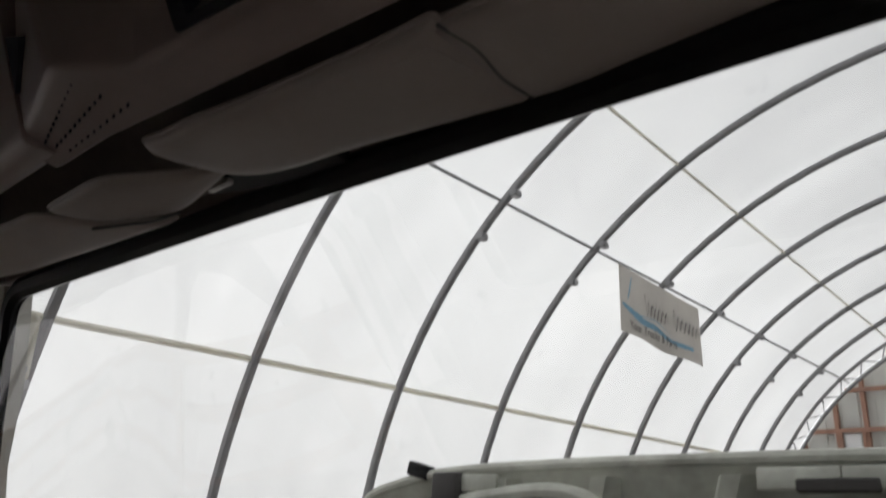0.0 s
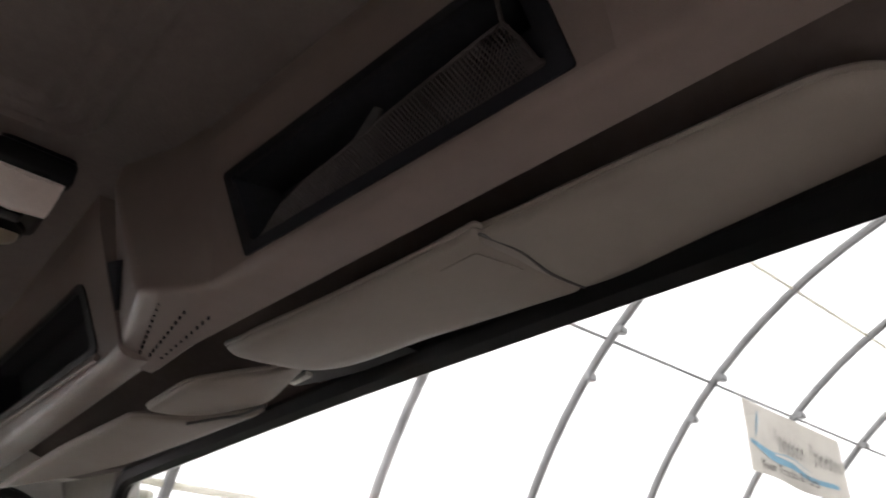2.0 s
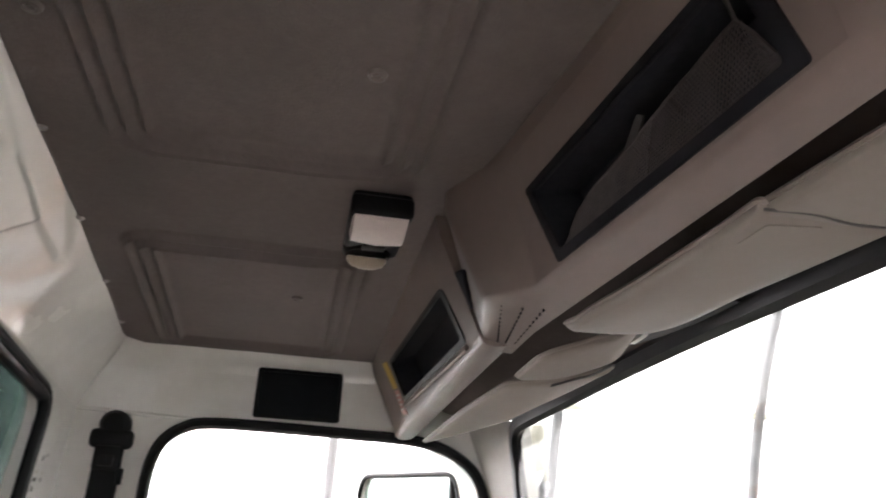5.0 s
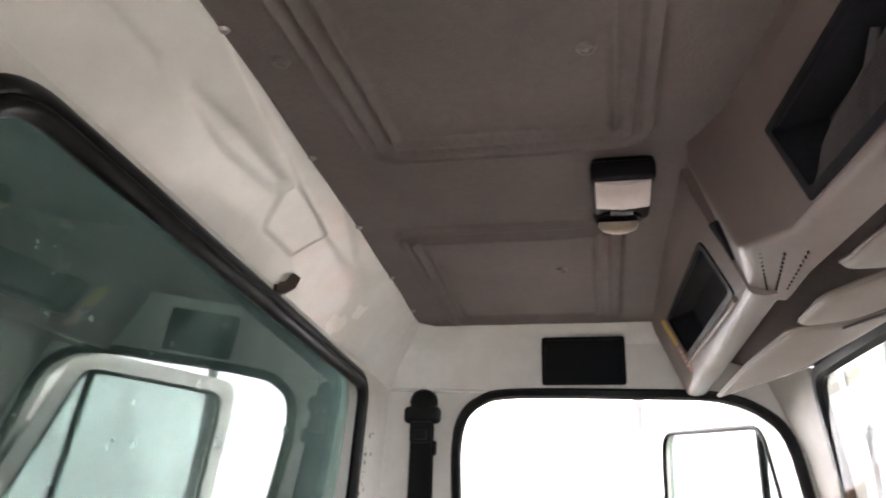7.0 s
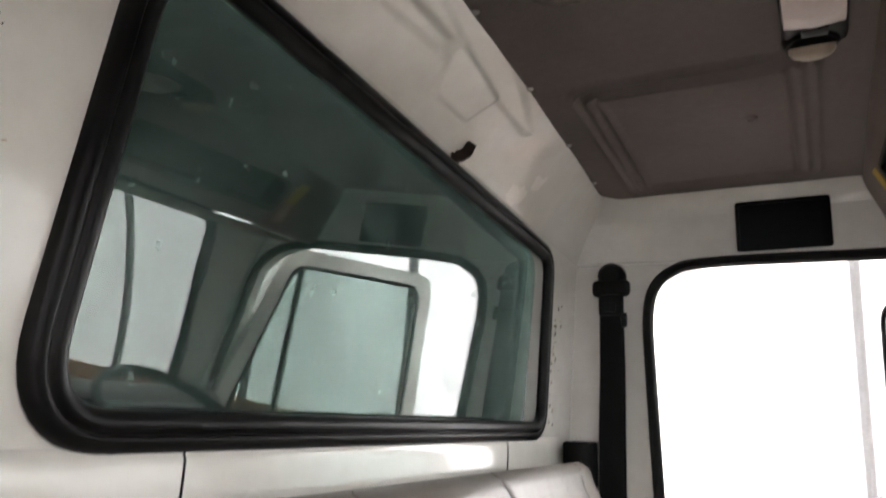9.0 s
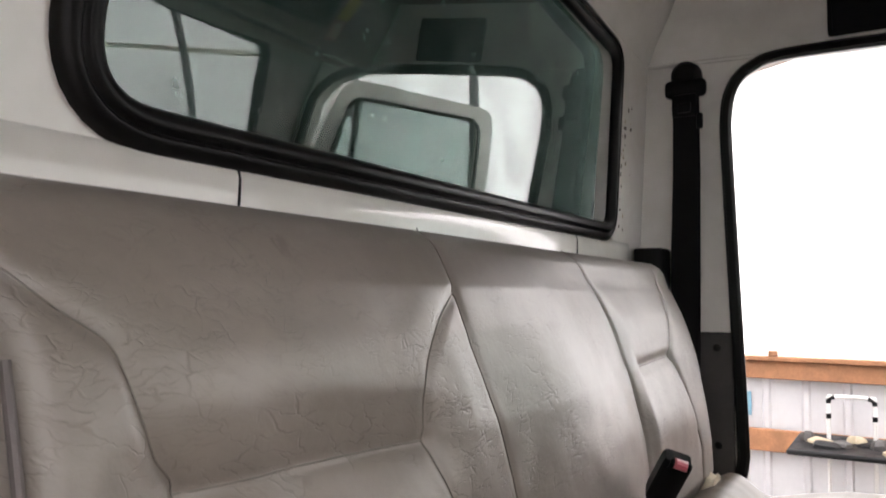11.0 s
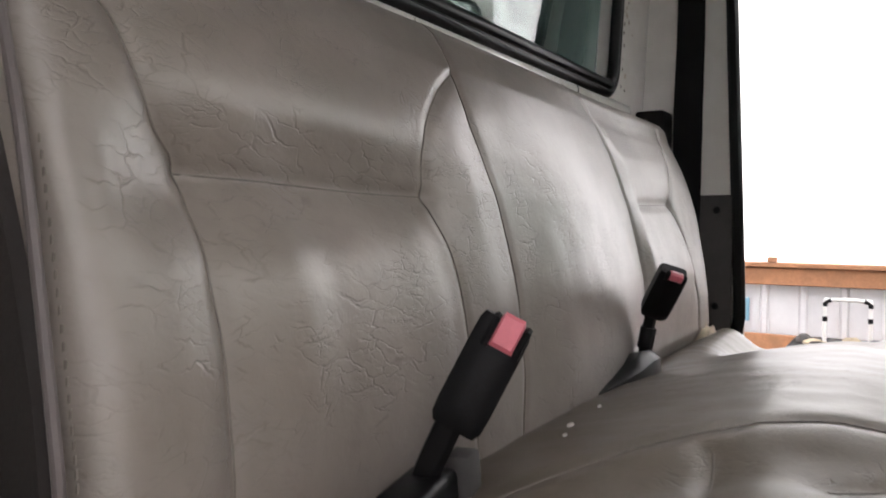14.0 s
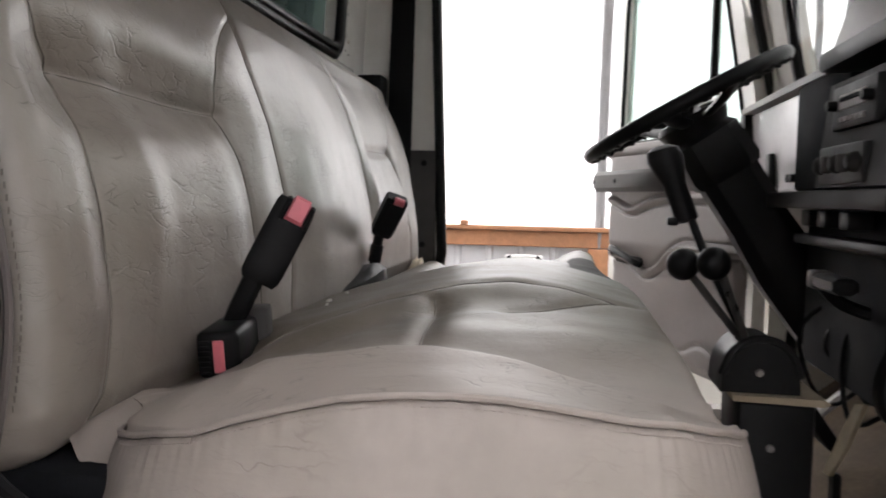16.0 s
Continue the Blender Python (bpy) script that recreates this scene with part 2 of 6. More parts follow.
M_VISOR = mat("pale_grey_vinyl", (0.245, 0.207, 0.181), 0.55, var=0.06, scale=6, bump=0.12, bscale=500, dirt=(0.27, 0.24, 0.21), dirt_amount=0.5, dirt_scale=9)
M_BLACK = mat("black_plastic", (0.008, 0.008, 0.009), 0.40, var=0.2, scale=9, bump=0.1, bscale=600, dirt=(0.02, 0.019, 0.018), dirt_amount=0.2, dirt_scale=22, spec=0.14)
M_MATBLACK = mat("matt_black", (0.010, 0.011, 0.014), 0.85, var=0.2, scale=12, bump=0.2, bscale=400, spec=0.2)
M_DEEP = mat("deep_black", (0.028, 0.028, 0.034), 0.9, var=0.2, scale=12, spec=0.1)
M_DKPOCKET = mat("blue_black_plastic", (0.018, 0.0175, 0.022), 0.5, var=0.15, scale=12, bump=0.1, bscale=500, spec=0.12)
M_SPOT = mat("yellowed_lens", (0.36, 0.29, 0.22), 0.36, rvar=0.05, var=0.1, scale=25)
M_RUSTHOOK = mat("rusty_hook_steel", (0.045, 0.030, 0.022), 0.6, 0.3, var=0.3, scale=60)
M_MESH = mat("black_net", (0.068, 0.057, 0.056), 0.6, var=0.2, scale=20, spec=0.2)
M_DKGREY = mat("dark_grey_trim", (0.062, 0.058, 0.057), 0.55, spec=0.25, var=0.12, scale=8, bump=0.2, bscale=500, dirt=(0.16, 0.15, 0.14), dirt_amount=0.3)
M_WEB = mat("black_webbing", (0.010, 0.010, 0.011), 0.7, spec=0.12, var=0.15, scale=30, bump=0.5, bscale=500)
M_RED = mat("red_plastic", (0.80, 0.20, 0.25), 0.4, var=0.08, scale=20, dirt=(0.35, 0.1, 0.1), dirt_amount=0.3)
M_METAL = mat("worn_steel", (0.45, 0.44, 0.42), 0.38, 0.9, var=0.2, scale=25, dirt=(0.2, 0.14, 0.1), dirt_amount=0.5)
M_DKROD = mat("dark_worn_steel", (0.10, 0.095, 0.09), 0.35, 0.6, var=0.2, scale=25)
M_LENS = mat("frosted_lens", (0.66, 0.56, 0.52), 0.36, rvar=0.05, var=0.06, scale=25, bump=0.1, bscale=90)
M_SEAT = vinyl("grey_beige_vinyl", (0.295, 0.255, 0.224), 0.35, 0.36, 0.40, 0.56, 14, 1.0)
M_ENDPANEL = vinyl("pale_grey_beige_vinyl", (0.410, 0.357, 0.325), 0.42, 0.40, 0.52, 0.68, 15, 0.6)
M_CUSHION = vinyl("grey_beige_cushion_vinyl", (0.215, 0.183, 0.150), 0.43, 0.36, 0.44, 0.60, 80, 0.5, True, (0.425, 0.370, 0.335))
M_ENDCLOTH = mat("dark_end_cloth", (0.034, 0.029, 0.027), 0.7, var=0.15, scale=9, bump=0.3, bscale=300)
M_THREAD = mat("seam_thread", (0.20, 0.175, 0.155), 0.6, var=0.15, scale=40)
M_DASH = mat("grey_dash_plastic", (0.30, 0.27, 0.265), 0.5, var=0.08, scale=6, bump=0.2, bscale=600, dirt=(0.12, 0.11, 0.10), dirt_amount=0.3)
M_TRIM = mat("grey_door_vinyl", (0.165, 0.142, 0.136), 0.46, var=0.10, scale=5, bump=0.15, bscale=500, dirt=(0.17, 0.15, 0.14), dirt_amount=0.4)
M_DKPANEL = mat("charcoal_plastic", (0.022, 0.021, 0.021), 0.6, spec=0.15, var=0.12, scale=10, bump=0.2, bscale=500, dirt=(0.07, 0.065, 0.06), dirt_amount=0.25)
M_STEELTUBE = mat("galvanised_tube", (0.26, 0.26, 0.27), 0.5, 0.15, var=0.15, scale=4, dirt=(0.30, 0.29, 0.28), dirt_amount=0.4)
M_CREAM = mat("cream_batten", (0.70, 0.67, 0.58), 0.7, var=0.1, scale=5, dirt=(0.4, 0.36, 0.28), dirt_amount=0.5)
M_WOOD = mat("orange_brown_timber", (0.43, 0.20, 0.10), 0.65, var=0.22, scale=7, bump=0.25, bscale=120, dirt=(0.22, 0.11, 0.05), dirt_amount=0.6, dirt_scale=12)
M_SIDING = mat("white_metal_siding", (0.66, 0.66, 0.68), 0.4, var=0.05, scale=2, dirt=(0.45, 0.43, 0.42), dirt_amount=0.4, dirt_scale=4)
M_GREYSIDING = mat("grey_metal_siding", (0.66, 0.66, 0.62), 0.5, var=0.08, scale=2, dirt=(0.45, 0.44, 0.40), dirt_amount=0.4, dirt_scale=1.5)
M_RUSTFRAME = mat("rust_brown_frame", (0.38, 0.21, 0.15), 0.65, var=0.15, scale=6)
M_GROUND = mat("gravel_floor", (0.33, 0.31, 0.285), 0.9, var=0.25, scale=1.2, bump=0.8, bscale=60, dirt=(0.15, 0.13, 0.115), dirt_amount=0.5, dirt_scale=2.5)
M_HOOD = mat("grey_green_fibreglass", (0.74, 0.75, 0.67), 0.6, var=0.16, scale=5, bump=0.4, bscale=50, dirt=(0.22, 0.215, 0.19), dirt_amount=0.65, dirt_scale=7)
M_BULKHEAD = mat("dark_green_body", (0.045, 0.058, 0.054), 0.7, var=0.3, scale=3, dirt=(0.012, 0.016, 0.015), dirt_amount=0.6, dirt_scale=5, spec=0.1)
M_KHAKI = mat("khaki_mat", (0.135, 0.102, 0.070), 0.9, var=0.25, scale=9, bump=0.5, bscale=150)
M_STAIN = mat("brown_paint_stain", (0.52, 0.44, 0.34), 0.5, var=0.3, scale=60)
M_TAN = mat("tan_plate", (0.42, 0.35, 0.24), 0.6, var=0.15, scale=12, dirt=(0.2, 0.15, 0.1), dirt_amount=0.5)
M_WHITEPIPE = mat("white_enamel_tube", (0.78, 0.77, 0.75), 0.38, rvar=0.05, var=0.05, scale=10)
M_YELLOW = mat("yellow_label", (0.55, 0.36, 0.06), 0.5, var=0.1, scale=30)
M_PINK = mat("pale_red_label", (0.55, 0.27, 0.24), 0.5, var=0.12, scale=30)
M_FOAM = mat("pale_foam", (0.62, 0.54, 0.42), 0.9, var=0.2, scale=30, bump=0.6, bscale=200)
M_BANNER = mat("weathered_banner", (0.66, 0.62, 0.57), 0.7, var=0.08, scale=4)
M_BLUE = mat("faded_blue_print", (0.22, 0.42, 0.56), 0.7, var=0.12, scale=8)
M_INK = mat("dark_ink", (0.13, 0.12, 0.115), 0.7, var=0.1, scale=10)
M_PALE = mat("pale_print", (0.66, 0.63, 0.60), 0.7, var=0.05, scale=10)
M_BUTTON = mat("grey_brown_button", (0.165, 0.137, 0.126), 0.5, var=0.1, scale=30)
M_PILLAR = mat("pale_grey_pillar_plastic", (0.46, 0.44, 0.40), 0.5, var=0.08, scale=6, bump=0.1, bscale=500, dirt=(0.30, 0.28, 0.25), dirt_amount=0.4)
M_PANEL = mat("glossy_grey_panel", (0.62, 0.60, 0.61), 0.14, var=0.05, scale=8)
M_GLASS = glass("tinted_glass", (0.505, 0.525, 0.515))
M_REARGLASS = glass("dark_tinted_rear_glass", (0.66, 0.80, 0.76), 0.12, 0.14)
M_DOORGLASS = glass("green_tinted_door_glass", (0.60, 0.665, 0.645))
M_FABRIC = fabric_cover("white_hall_fabric")
M_STRAP = fabric_cover("cream_strap_fabric", (0.84, 0.82, 0.74), 0.56)


# ---- building helpers ----
def part(name, bm, material, parent=None, label="", smooth=38):
    """One mesh object, alone or under a thing or part."""
    bmesh.ops.recalc_face_normals(bm, faces=bm.faces)
    me = bpy.data.meshes.new(name)
    bm.to_mesh(me)
    bm.free()
    me.materials.append(material)
    for f in me.polygons:
        f.use_smooth = True
    me.set_sharp_from_angle(angle=radians(smooth))
    ob = new(name, me)
    if parent is not None:
        ob.parent = parent
        if parent.type == "EMPTY":
            ob.matrix_parent_inverse = parent.matrix_basis.inverted()
    if label:
        ob["label"] = label
    return ob


def thing(name, label, category, at=(0, 0, 0), group="", kind=""):
    ob = new(name)
    ob.empty_display_size = 0.05
    ob.matrix_basis = Matrix.Translation(at)
    return tagged(ob, label, category, group, kind)


def box(x0, x1, y0, y1, z0, z1, bevel=0.0, seg=2, bm=None, m=None):
    bm = bm or bmesh.new()
    mm = Matrix.Translation(((x0 + x1) / 2, (y0 + y1) / 2, (z0 + z1) / 2)) @ Matrix.Diagonal((abs(x1 - x0), abs(y1 - y0), abs(z1 - z0), 1))
    r = bmesh.ops.create_cube(bm, size=1, matrix=mm)
    if bevel:
        es = list({e for v in r["verts"] for e in v.link_edges})
        out = bmesh.ops.bevel(bm, geom=es, offset=bevel, segments=seg, profile=0.5, affect="EDGES")
        vs = list({v for f in out["faces"] for v in f.verts} | {v for v in r["verts"] if v.is_valid})
    else:
        vs = r["verts"]
    if m is not None:
        bmesh.ops.transform(bm, matrix=m, verts=[v for v in vs if v.is_valid])
    return bm


def loft(rings, closed=True, caps=True, bm=None, ends_joined=False):
    """A skin over rings of equal length; each ring closed or open."""
    bm = bm or bmesh.new()
    vs = [[bm.verts.new(p) for p in ring] for ring in rings]
    n = len(rings[0])
    m = len(rings)
    for i in range(m if ends_joined else m - 1):
        a, b = vs[i], vs[(i + 1) % m]
        for j in range(n if closed else n - 1):
            k = (j + 1) % n
            bm.faces.new((a[j], a[k], b[k], b[j]))
    if caps and closed and not ends_joined:
        bm.faces.new(vs[0])
        bm.faces.new(list(reversed(vs[-1])))
    return bm


def sweep(path, sec, closed=False, up=None, bm=None):
    """A section (u, v) carried along a path; v lies along up, or along a carried normal."""
    path = [Vector(p) for p in path]
    n = len(path)
    rings = []
    nrm = None
    for i in range(n):
        a = path[(i - 1) % n] if (closed or i) else path[i]
        b = path[(i + 1) % n] if (closed or i < n - 1) else path[i]
        t = (b - a).normalized()
        if up is not None:
            nv = Vector(up)
        elif nrm is None:
            nv = Vector((0, 0, 1)) if abs(t.z) < 0.8 else Vector((1, 0, 0))
        else:
            nv = nrm
        nv = (nv - t * nv.dot(t)).normalized()
        nrm = nv
        bn = t.cross(nv)
        rings.append([path[i] + bn * u + nv * v for u, v in sec])
    return loft(rings, True, not closed, bm, closed)


def circle(r, n=10, ry=None):
    return [(r * math.cos(2 * math.pi * i / n), (ry or r) * math.sin(2 * math.pi * i / n)) for i in range(n)]


def tube(path, r, n=10, closed=False, up=None, bm=None, ry=None):
    return sweep(path, circle(r, n, ry), closed, up, bm)


def rpoly(pts, r, n=6):
    """A polygon with rounded corners; r is one radius or one for each corner."""
    out = []
    k = len(pts)
    for i, p in enumerate(pts):
        p = Vector(p)
        a, b = Vector(pts[i - 1]) - p, Vector(pts[(i + 1) % k]) - p
        ri = r[i] if isinstance(r, (list, tuple)) else r
        ri = min(ri, a.length * 0.49, b.length * 0.49)
        if ri <= 0:
            out.append(p)
            continue
        s, e = p + a.normalized() * ri, p + b.normalized() * ri
        for j in range(n + 1):
            t = j / n
            out.append(s * (1 - t) ** 2 + p * 2 * t * (1 - t) + e * t * t)
    return out


def smooth_path(pts, n=8, closed=False):
    """Catmull-Rom through the points."""
    pts = [Vector(p) for p in pts]
    m = len(pts)
    out = []
    for i in range(m if closed else m - 1):
        p1, p2 = pts[i], pts[(i + 1) % m]
        p0 = pts[i - 1] if (closed or i) else p1 + (p1 - p2)
        p3 = pts[(i + 2) % m] if (closed or i < m - 2) else p2 + (p2 - p1)
        for j in range(n):
            t = j / n
            out.append(0.5 * (2 * p1 + (p2 - p0) * t + (2 * p0 - 5 * p1 + 4 * p2 - p3) * t * t + (3 * p1 - p0 - 3 * p2 + p3) * t ** 3))
    if not closed:
        out.append(pts[-1])
    return out


def plate(loops, place, depth, bm=None):
    """A flat plate with holes. loops: outer, then holes, in 2D; place maps 2D to 3D; depth: the vector of its thickness."""
    bm = bm or bmesh.new()
    edges = []
    for lp in loops:
        vs = [bm.verts.new(place(p[0], p[1])) for p in lp]
        edges += [bm.edges.new((vs[i], vs[(i + 1) % len(vs)])) for i in range(len(vs))]
    r = bmesh.ops.triangle_fill(bm, use_beauty=True, use_dissolve=False, edges=edges)
    faces = [g for g in r["geom"] if isinstance(g, bmesh.types.BMFace)]
    e = bmesh.ops.extrude_face_region(bm, geom=faces)
    bmesh.ops.translate(bm, vec=depth, verts=[g for g in e["geom"] if isinstance(g, bmesh.types.BMVert)])
    return bm


def lathe(profile, centre, axis, n=20, bm=None):
    """A turned shape: profile of (radius, height) along axis."""
    ax = Vector(axis).normalized()
    u = ax.orthogonal().normalized()
    v = ax.cross(u)
    c = Vector(centre)
    rings = [[c + ax * h + (u * math.cos(2 * math.pi * i / n) + v * math.sin(2 * math.pi * i / n)) * max(r, 1e-4) for i in range(n)] for r, h in profile]
    return loft(rings, True, True, bm)


def gauss(d, w):
    return math.exp(-(d / w) ** 2)


def seg_dist(p, line):
    """The distance from a 2D point to a polyline."""
    best = 9.0
    for a, b in zip(line, line[1:]):
        dx, dy = b[0] - a[0], b[1] - a[1]
        t = max(0.0, min(1.0, ((p[0] - a[0]) * dx + (p[1] - a[1]) * dy) / (dx * dx + dy * dy)))
        best = min(best, math.hypot(p[0] - a[0] - t * dx, p[1] - a[1] - t * dy))
    return best


def step(a, b, x):
    t = max(0.0, min(1.0, (x - a) / (b - a)))
    return t * t * (3 - 2 * t)


# ---- the hall: ground, fabric cover, end wall, knee wall ----
XC, ARCH_A, ARCH_B, FOOT = 0.35, 5.2, 4.92, 1.40
Y_END, Y_BACK = 16.2, -13.3


def arch(a, grow=0.0):
    return XC - (ARCH_A + grow) * math.cos(a), FOOT + (ARCH_B + grow) * math.sin(a)


bm = bmesh.new()
rings = [[(x, y, 0.02 * math.sin(x * 1.3) * math.cos(y * 0.9) if abs(x) < 30 and abs(y) < 30 else 0.0) for x in (-400, -60, -20, -12, -8, -5, -2.5, 0, 2.5, 5, 8, 12, 20, 60, 400)]
         for y in (-400, -60, -20, -12, -6, -3, 0, 3, 6, 9, 12, 20, 60, 400)]
loft(rings, False, False, bm)
tagged(part("ground", bm, M_GROUND), "grey gravel ground under and around the fabric hall", "ground", kind="structure")

bm = bmesh.new()
rings = []
nseg = 64
ys = [Y_BACK + (Y_END - Y_BACK) * i / 74 for i in range(75)]
for y in ys:
    bay = abs(math.sin(math.pi * (y - 4.0) / 1.57))
    rings.append([(p[0], y, p[1]) for p in (arch(math.pi * j / nseg, 0.06 - 0.025 * bay) for j in range(nseg + 1))])
loft(rings, False, False, bm)
tagged(part("hall_cover", bm, M_FABRIC), "taut white translucent fabric cover of the arched hall", "tent cover", kind="structure")

# the timber-framed far gable with grey sheets, and a fabric gable behind
outline = [(XC - ARCH_A - 0.05, 0.0)] + [arch(math.pi * j / 40, 0.03) for j in range(41)] + [(XC + ARCH_A + 0.05, 0.0)]
win = [(-3.29, 3.60), (-2.95, 3.60), (-2.95, 4.235), (-3.29, 4.235)]
gable = part("wall_far", plate([outline, win], lambda u, v: (u, Y_END, v), (0, 0.05, 0)), M_GREYSIDING)
tagged(gable, "grey sheet-metal gable wall with a rust-red frame", "wall", kind="structure")
for x in (-4.55, -3.99, -3.37, -2.87, -2.25, -1.6, -0.95, -0.3, 0.35, 1.0, 1.65, 2.3, 2.95, 3.6, 4.2):
    top = FOOT + ARCH_B * math.sqrt(max(0.0, 1 - ((x - XC) / ARCH_A) ** 2)) - 0.05
    part("frame_post", box(x - 0.038, x + 0.038, Y_END - 0.12, Y_END - 0.003, 0, top, 0.006, 1), M_RUSTFRAME, gable)
for z in (1.25, 2.05, 2.80, 3.52, 4.275, 5.0, 5.7):
    w = ARCH_A * math.sqrt(max(0.05, 1 - (max(0.0, z - FOOT) / ARCH_B) ** 2)) - 0.05
    part("frame_rail", box(XC - w, XC + w, Y_END - 0.15, Y_END - 0.121, z - 0.042, z + 0.042, 0.006, 1), M_RUSTFRAME, gable)
for i in range(34):
    x = -4.5 + i * 0.3
    top = FOOT + ARCH_B * math.sqrt(max(0.0, 1 - ((x - XC) / ARCH_A) ** 2)) - 0.08
    part("sheet_rib", box(x - 0.02, x + 0.02, Y_END - 0.02, Y_END - 0.002, 0, top, 0.006, 1), M_GREYSIDING, gable)
part("window_frame", plate([[(-3.34, 3.55), (-2.90, 3.55), (-2.90, 4.285), (-3.34, 4.285)], win], lambda u, v: (u, Y_END - 0.16, v), (0, 0.09, 0)), M_RUSTFRAME, gable)
part("window_pane", plate([win], lambda u, v: (u, Y_END + 0.02, v), (0, 0.01, 0)), M_FABRIC, gable, "bright translucent window sheet")
part("wall_back", plate([outline], lambda u, v: (u, Y_BACK, v), (0, -0.02, 0)), M_FABRIC)
tagged(bpy.data.objects["wall_back"], "white fabric closing the rear end of the hall", "wall", kind="structure")

# timber knee walls with ribbed white sheets
for side, nm, lab in ((-1, "wall_left_knee", "white ribbed metal knee wall with timber rails"), (1, "wall_right_knee", "white ribbed metal lower wall of the hall")):
    xw, zw = (XC - ARCH_A - 0.02, 1.40) if side < 0 else (XC + ARCH_A + 0.02, 1.40)
    prof = []
    yy = Y_BACK
    while yy < Y_END:
        prof += [(yy, 0.0), (yy + 0.19, 0.0), (yy + 0.205, 0.022), (yy + 0.235, 0.022)]
        yy += 0.25
    bm = bmesh.new()
    loft([[(xw - side * o, y, z) for y, o in prof] for z in (0.0, zw)] + [[(xw + side * 0.03, y, z) for y, o in prof] for z in (zw, 0.0)], False, False, bm)
    kw = tagged(part(nm, bm, M_SIDING), lab, "wall", kind="structure")
    if side < 0:
        xi = xw + 0.025
        part("top_rail", box(xi, xi + 0.06, Y_BACK, Y_END, 1.275, 1.395, 0.006, 1), M_WOOD, kw)
        part("rail_cap", box(xi - 0.02, xi + 0.10, Y_BACK, Y_END, 1.399, 1.432, 0.005, 1), M_WOOD, kw)
        part("middle_rail", box(xi, xi + 0.045, Y_BACK, Y_END, 0.78, 0.93, 0.006, 1), M_WOOD, kw)
        part("low_rail", box(xi, xi + 0.045, Y_BACK, Y_END, 0.20, 0.34, 0.006, 1), M_WOOD, kw)

# steel hoops, battens along the hall, clamps
HOOPS = [4.0 + 1.62 * k for k in range(-10, 1)] + [5.63, 7.2, 8.73, 10.23, 11.67, 13.03, 14.37]
for i, y in enumerate(HOOPS):
    hoop = thing("hall_hoop", "grey galvanised steel hoop carrying the white cover", "steel hoop", (XC, y, 0), "hoops of the hall")
    pts = [(XC - ARCH_A + 0.02, y, 0.0), (XC - ARCH_A + 0.02, y, 0.8)] + [(p[0], y, p[1]) for p in (arch(math.pi * j / 48, -0.03) for j in range(49))] + [(XC + ARCH_A - 0.02, y, 0.8), (XC + ARCH_A - 0.02, y, 0.0)]
    part("tube", tube(pts, 0.041, 8, up=(0, 1, 0)), M_STEELTUBE, hoop)
    for ang, out in ((0.742, -0.075), (0.845, -0.085)):
        px, pz = arch(ang, out)
        part("clamp", box(px - 0.035, px + 0.035, y - 0.05, y + 0.05, pz - 0.032, pz + 0.032, 0.008, 1), M_STEELTUBE, hoop)
    if -3.0 < y < 3.0:
        part("foot_post", box(XC - ARCH_A + 0.06, XC - ARCH_A + 0.11, y - 0.085, y + 0.075, 0.0, 1.272, 0.006, 1), M_WOOD, hoop, "brown timber post")
for nm, x, z, dx, dz, r, mt, lab in (("wall_batten", -4.45, 3.24, 0.16, 0.42, 0.022, M_STRAP, "cream fabric-wrapped batten along the hall cover"), ("roof_pipe", -3.25, 4.93, 0.21, 0.20, 0.014, M_STEELTUBE, "thin grey steel pipe under the hoops"),
                             ("roof_batten", -2.15, 5.68, 0.0, 0.02, 0.015, M_STRAP, "pale fabric-wrapped batten along the hall roof")):
    b = part(nm, tube([(x, Y_BACK + 0.1, z), (x, 2.4, z), (x + dx, Y_END - 0.2, z + dz)], r, 8, ry=r * 1.2), mt)
    tagged(b, lab, "batten")

# the trussed last hoop before the gable
Y_TRUSS = 15.45
truss = thing("hall_truss", "double grey steel hoop with lattice struts before the gable", "steel truss", (XC, Y_TRUSS, 0))
for nm, off, r in (("outer_chord", -0.03, 0.032), ("inner_chord", -0.25, 0.030)):
    part(nm, tube([(p[0], Y_TRUSS, p[1]) for p in (arch(math.pi * k / 60, off) for k in range(61))], r, 7, up=(0, 1, 0)), M_STEELTUBE, truss)
for k in range(64):
    a0, a1 = 0.06 + k * 0.047, 0.06 + (k + 1) * 0.047
    p, q = arch(a0, -0.03 if k % 2 else -0.25), arch(a1, -0.25 if k % 2 else -0.03)
    part("strut", tube([(p[0], Y_TRUSS, p[1]), (q[0], Y_TRUSS, q[1])], 0.011, 5), M_STEELTUBE, truss)

# the banner on the roof pipe
ban = thing("hanging_banner", "weathered pale banner with dark script and a blue swoosh", "banner", (-3.06, 8.8, 4.2))
Y0, Y1, ZT, ZB = 7.61, 9.62, 4.94, 4.19


def ban_pt(u, v, off=0.0):
    return (-3.10 + off + 0.03 * math.sin(u * 9) * (1 - v), Y0 + (Y1 - Y0) * u, ZB + (ZT - ZB) * v - 0.015 * math.sin(u * 3.14) * (v < 0.5))


bm = bmesh.new()
loft([[ban_pt(u / 20, v / 6) for u in range(21)] for v in range(7)] , False, False, bm)
r = bmesh.ops.extrude_face_region(bm, geom=list(bm.faces))
bmesh.ops.translate(bm, vec=(-0.006, 0, 0), verts=[g for g in r["geom"] if isinstance(g, bmesh.types.BMVert)])
part("cloth", bm, M_BANNER, ban)


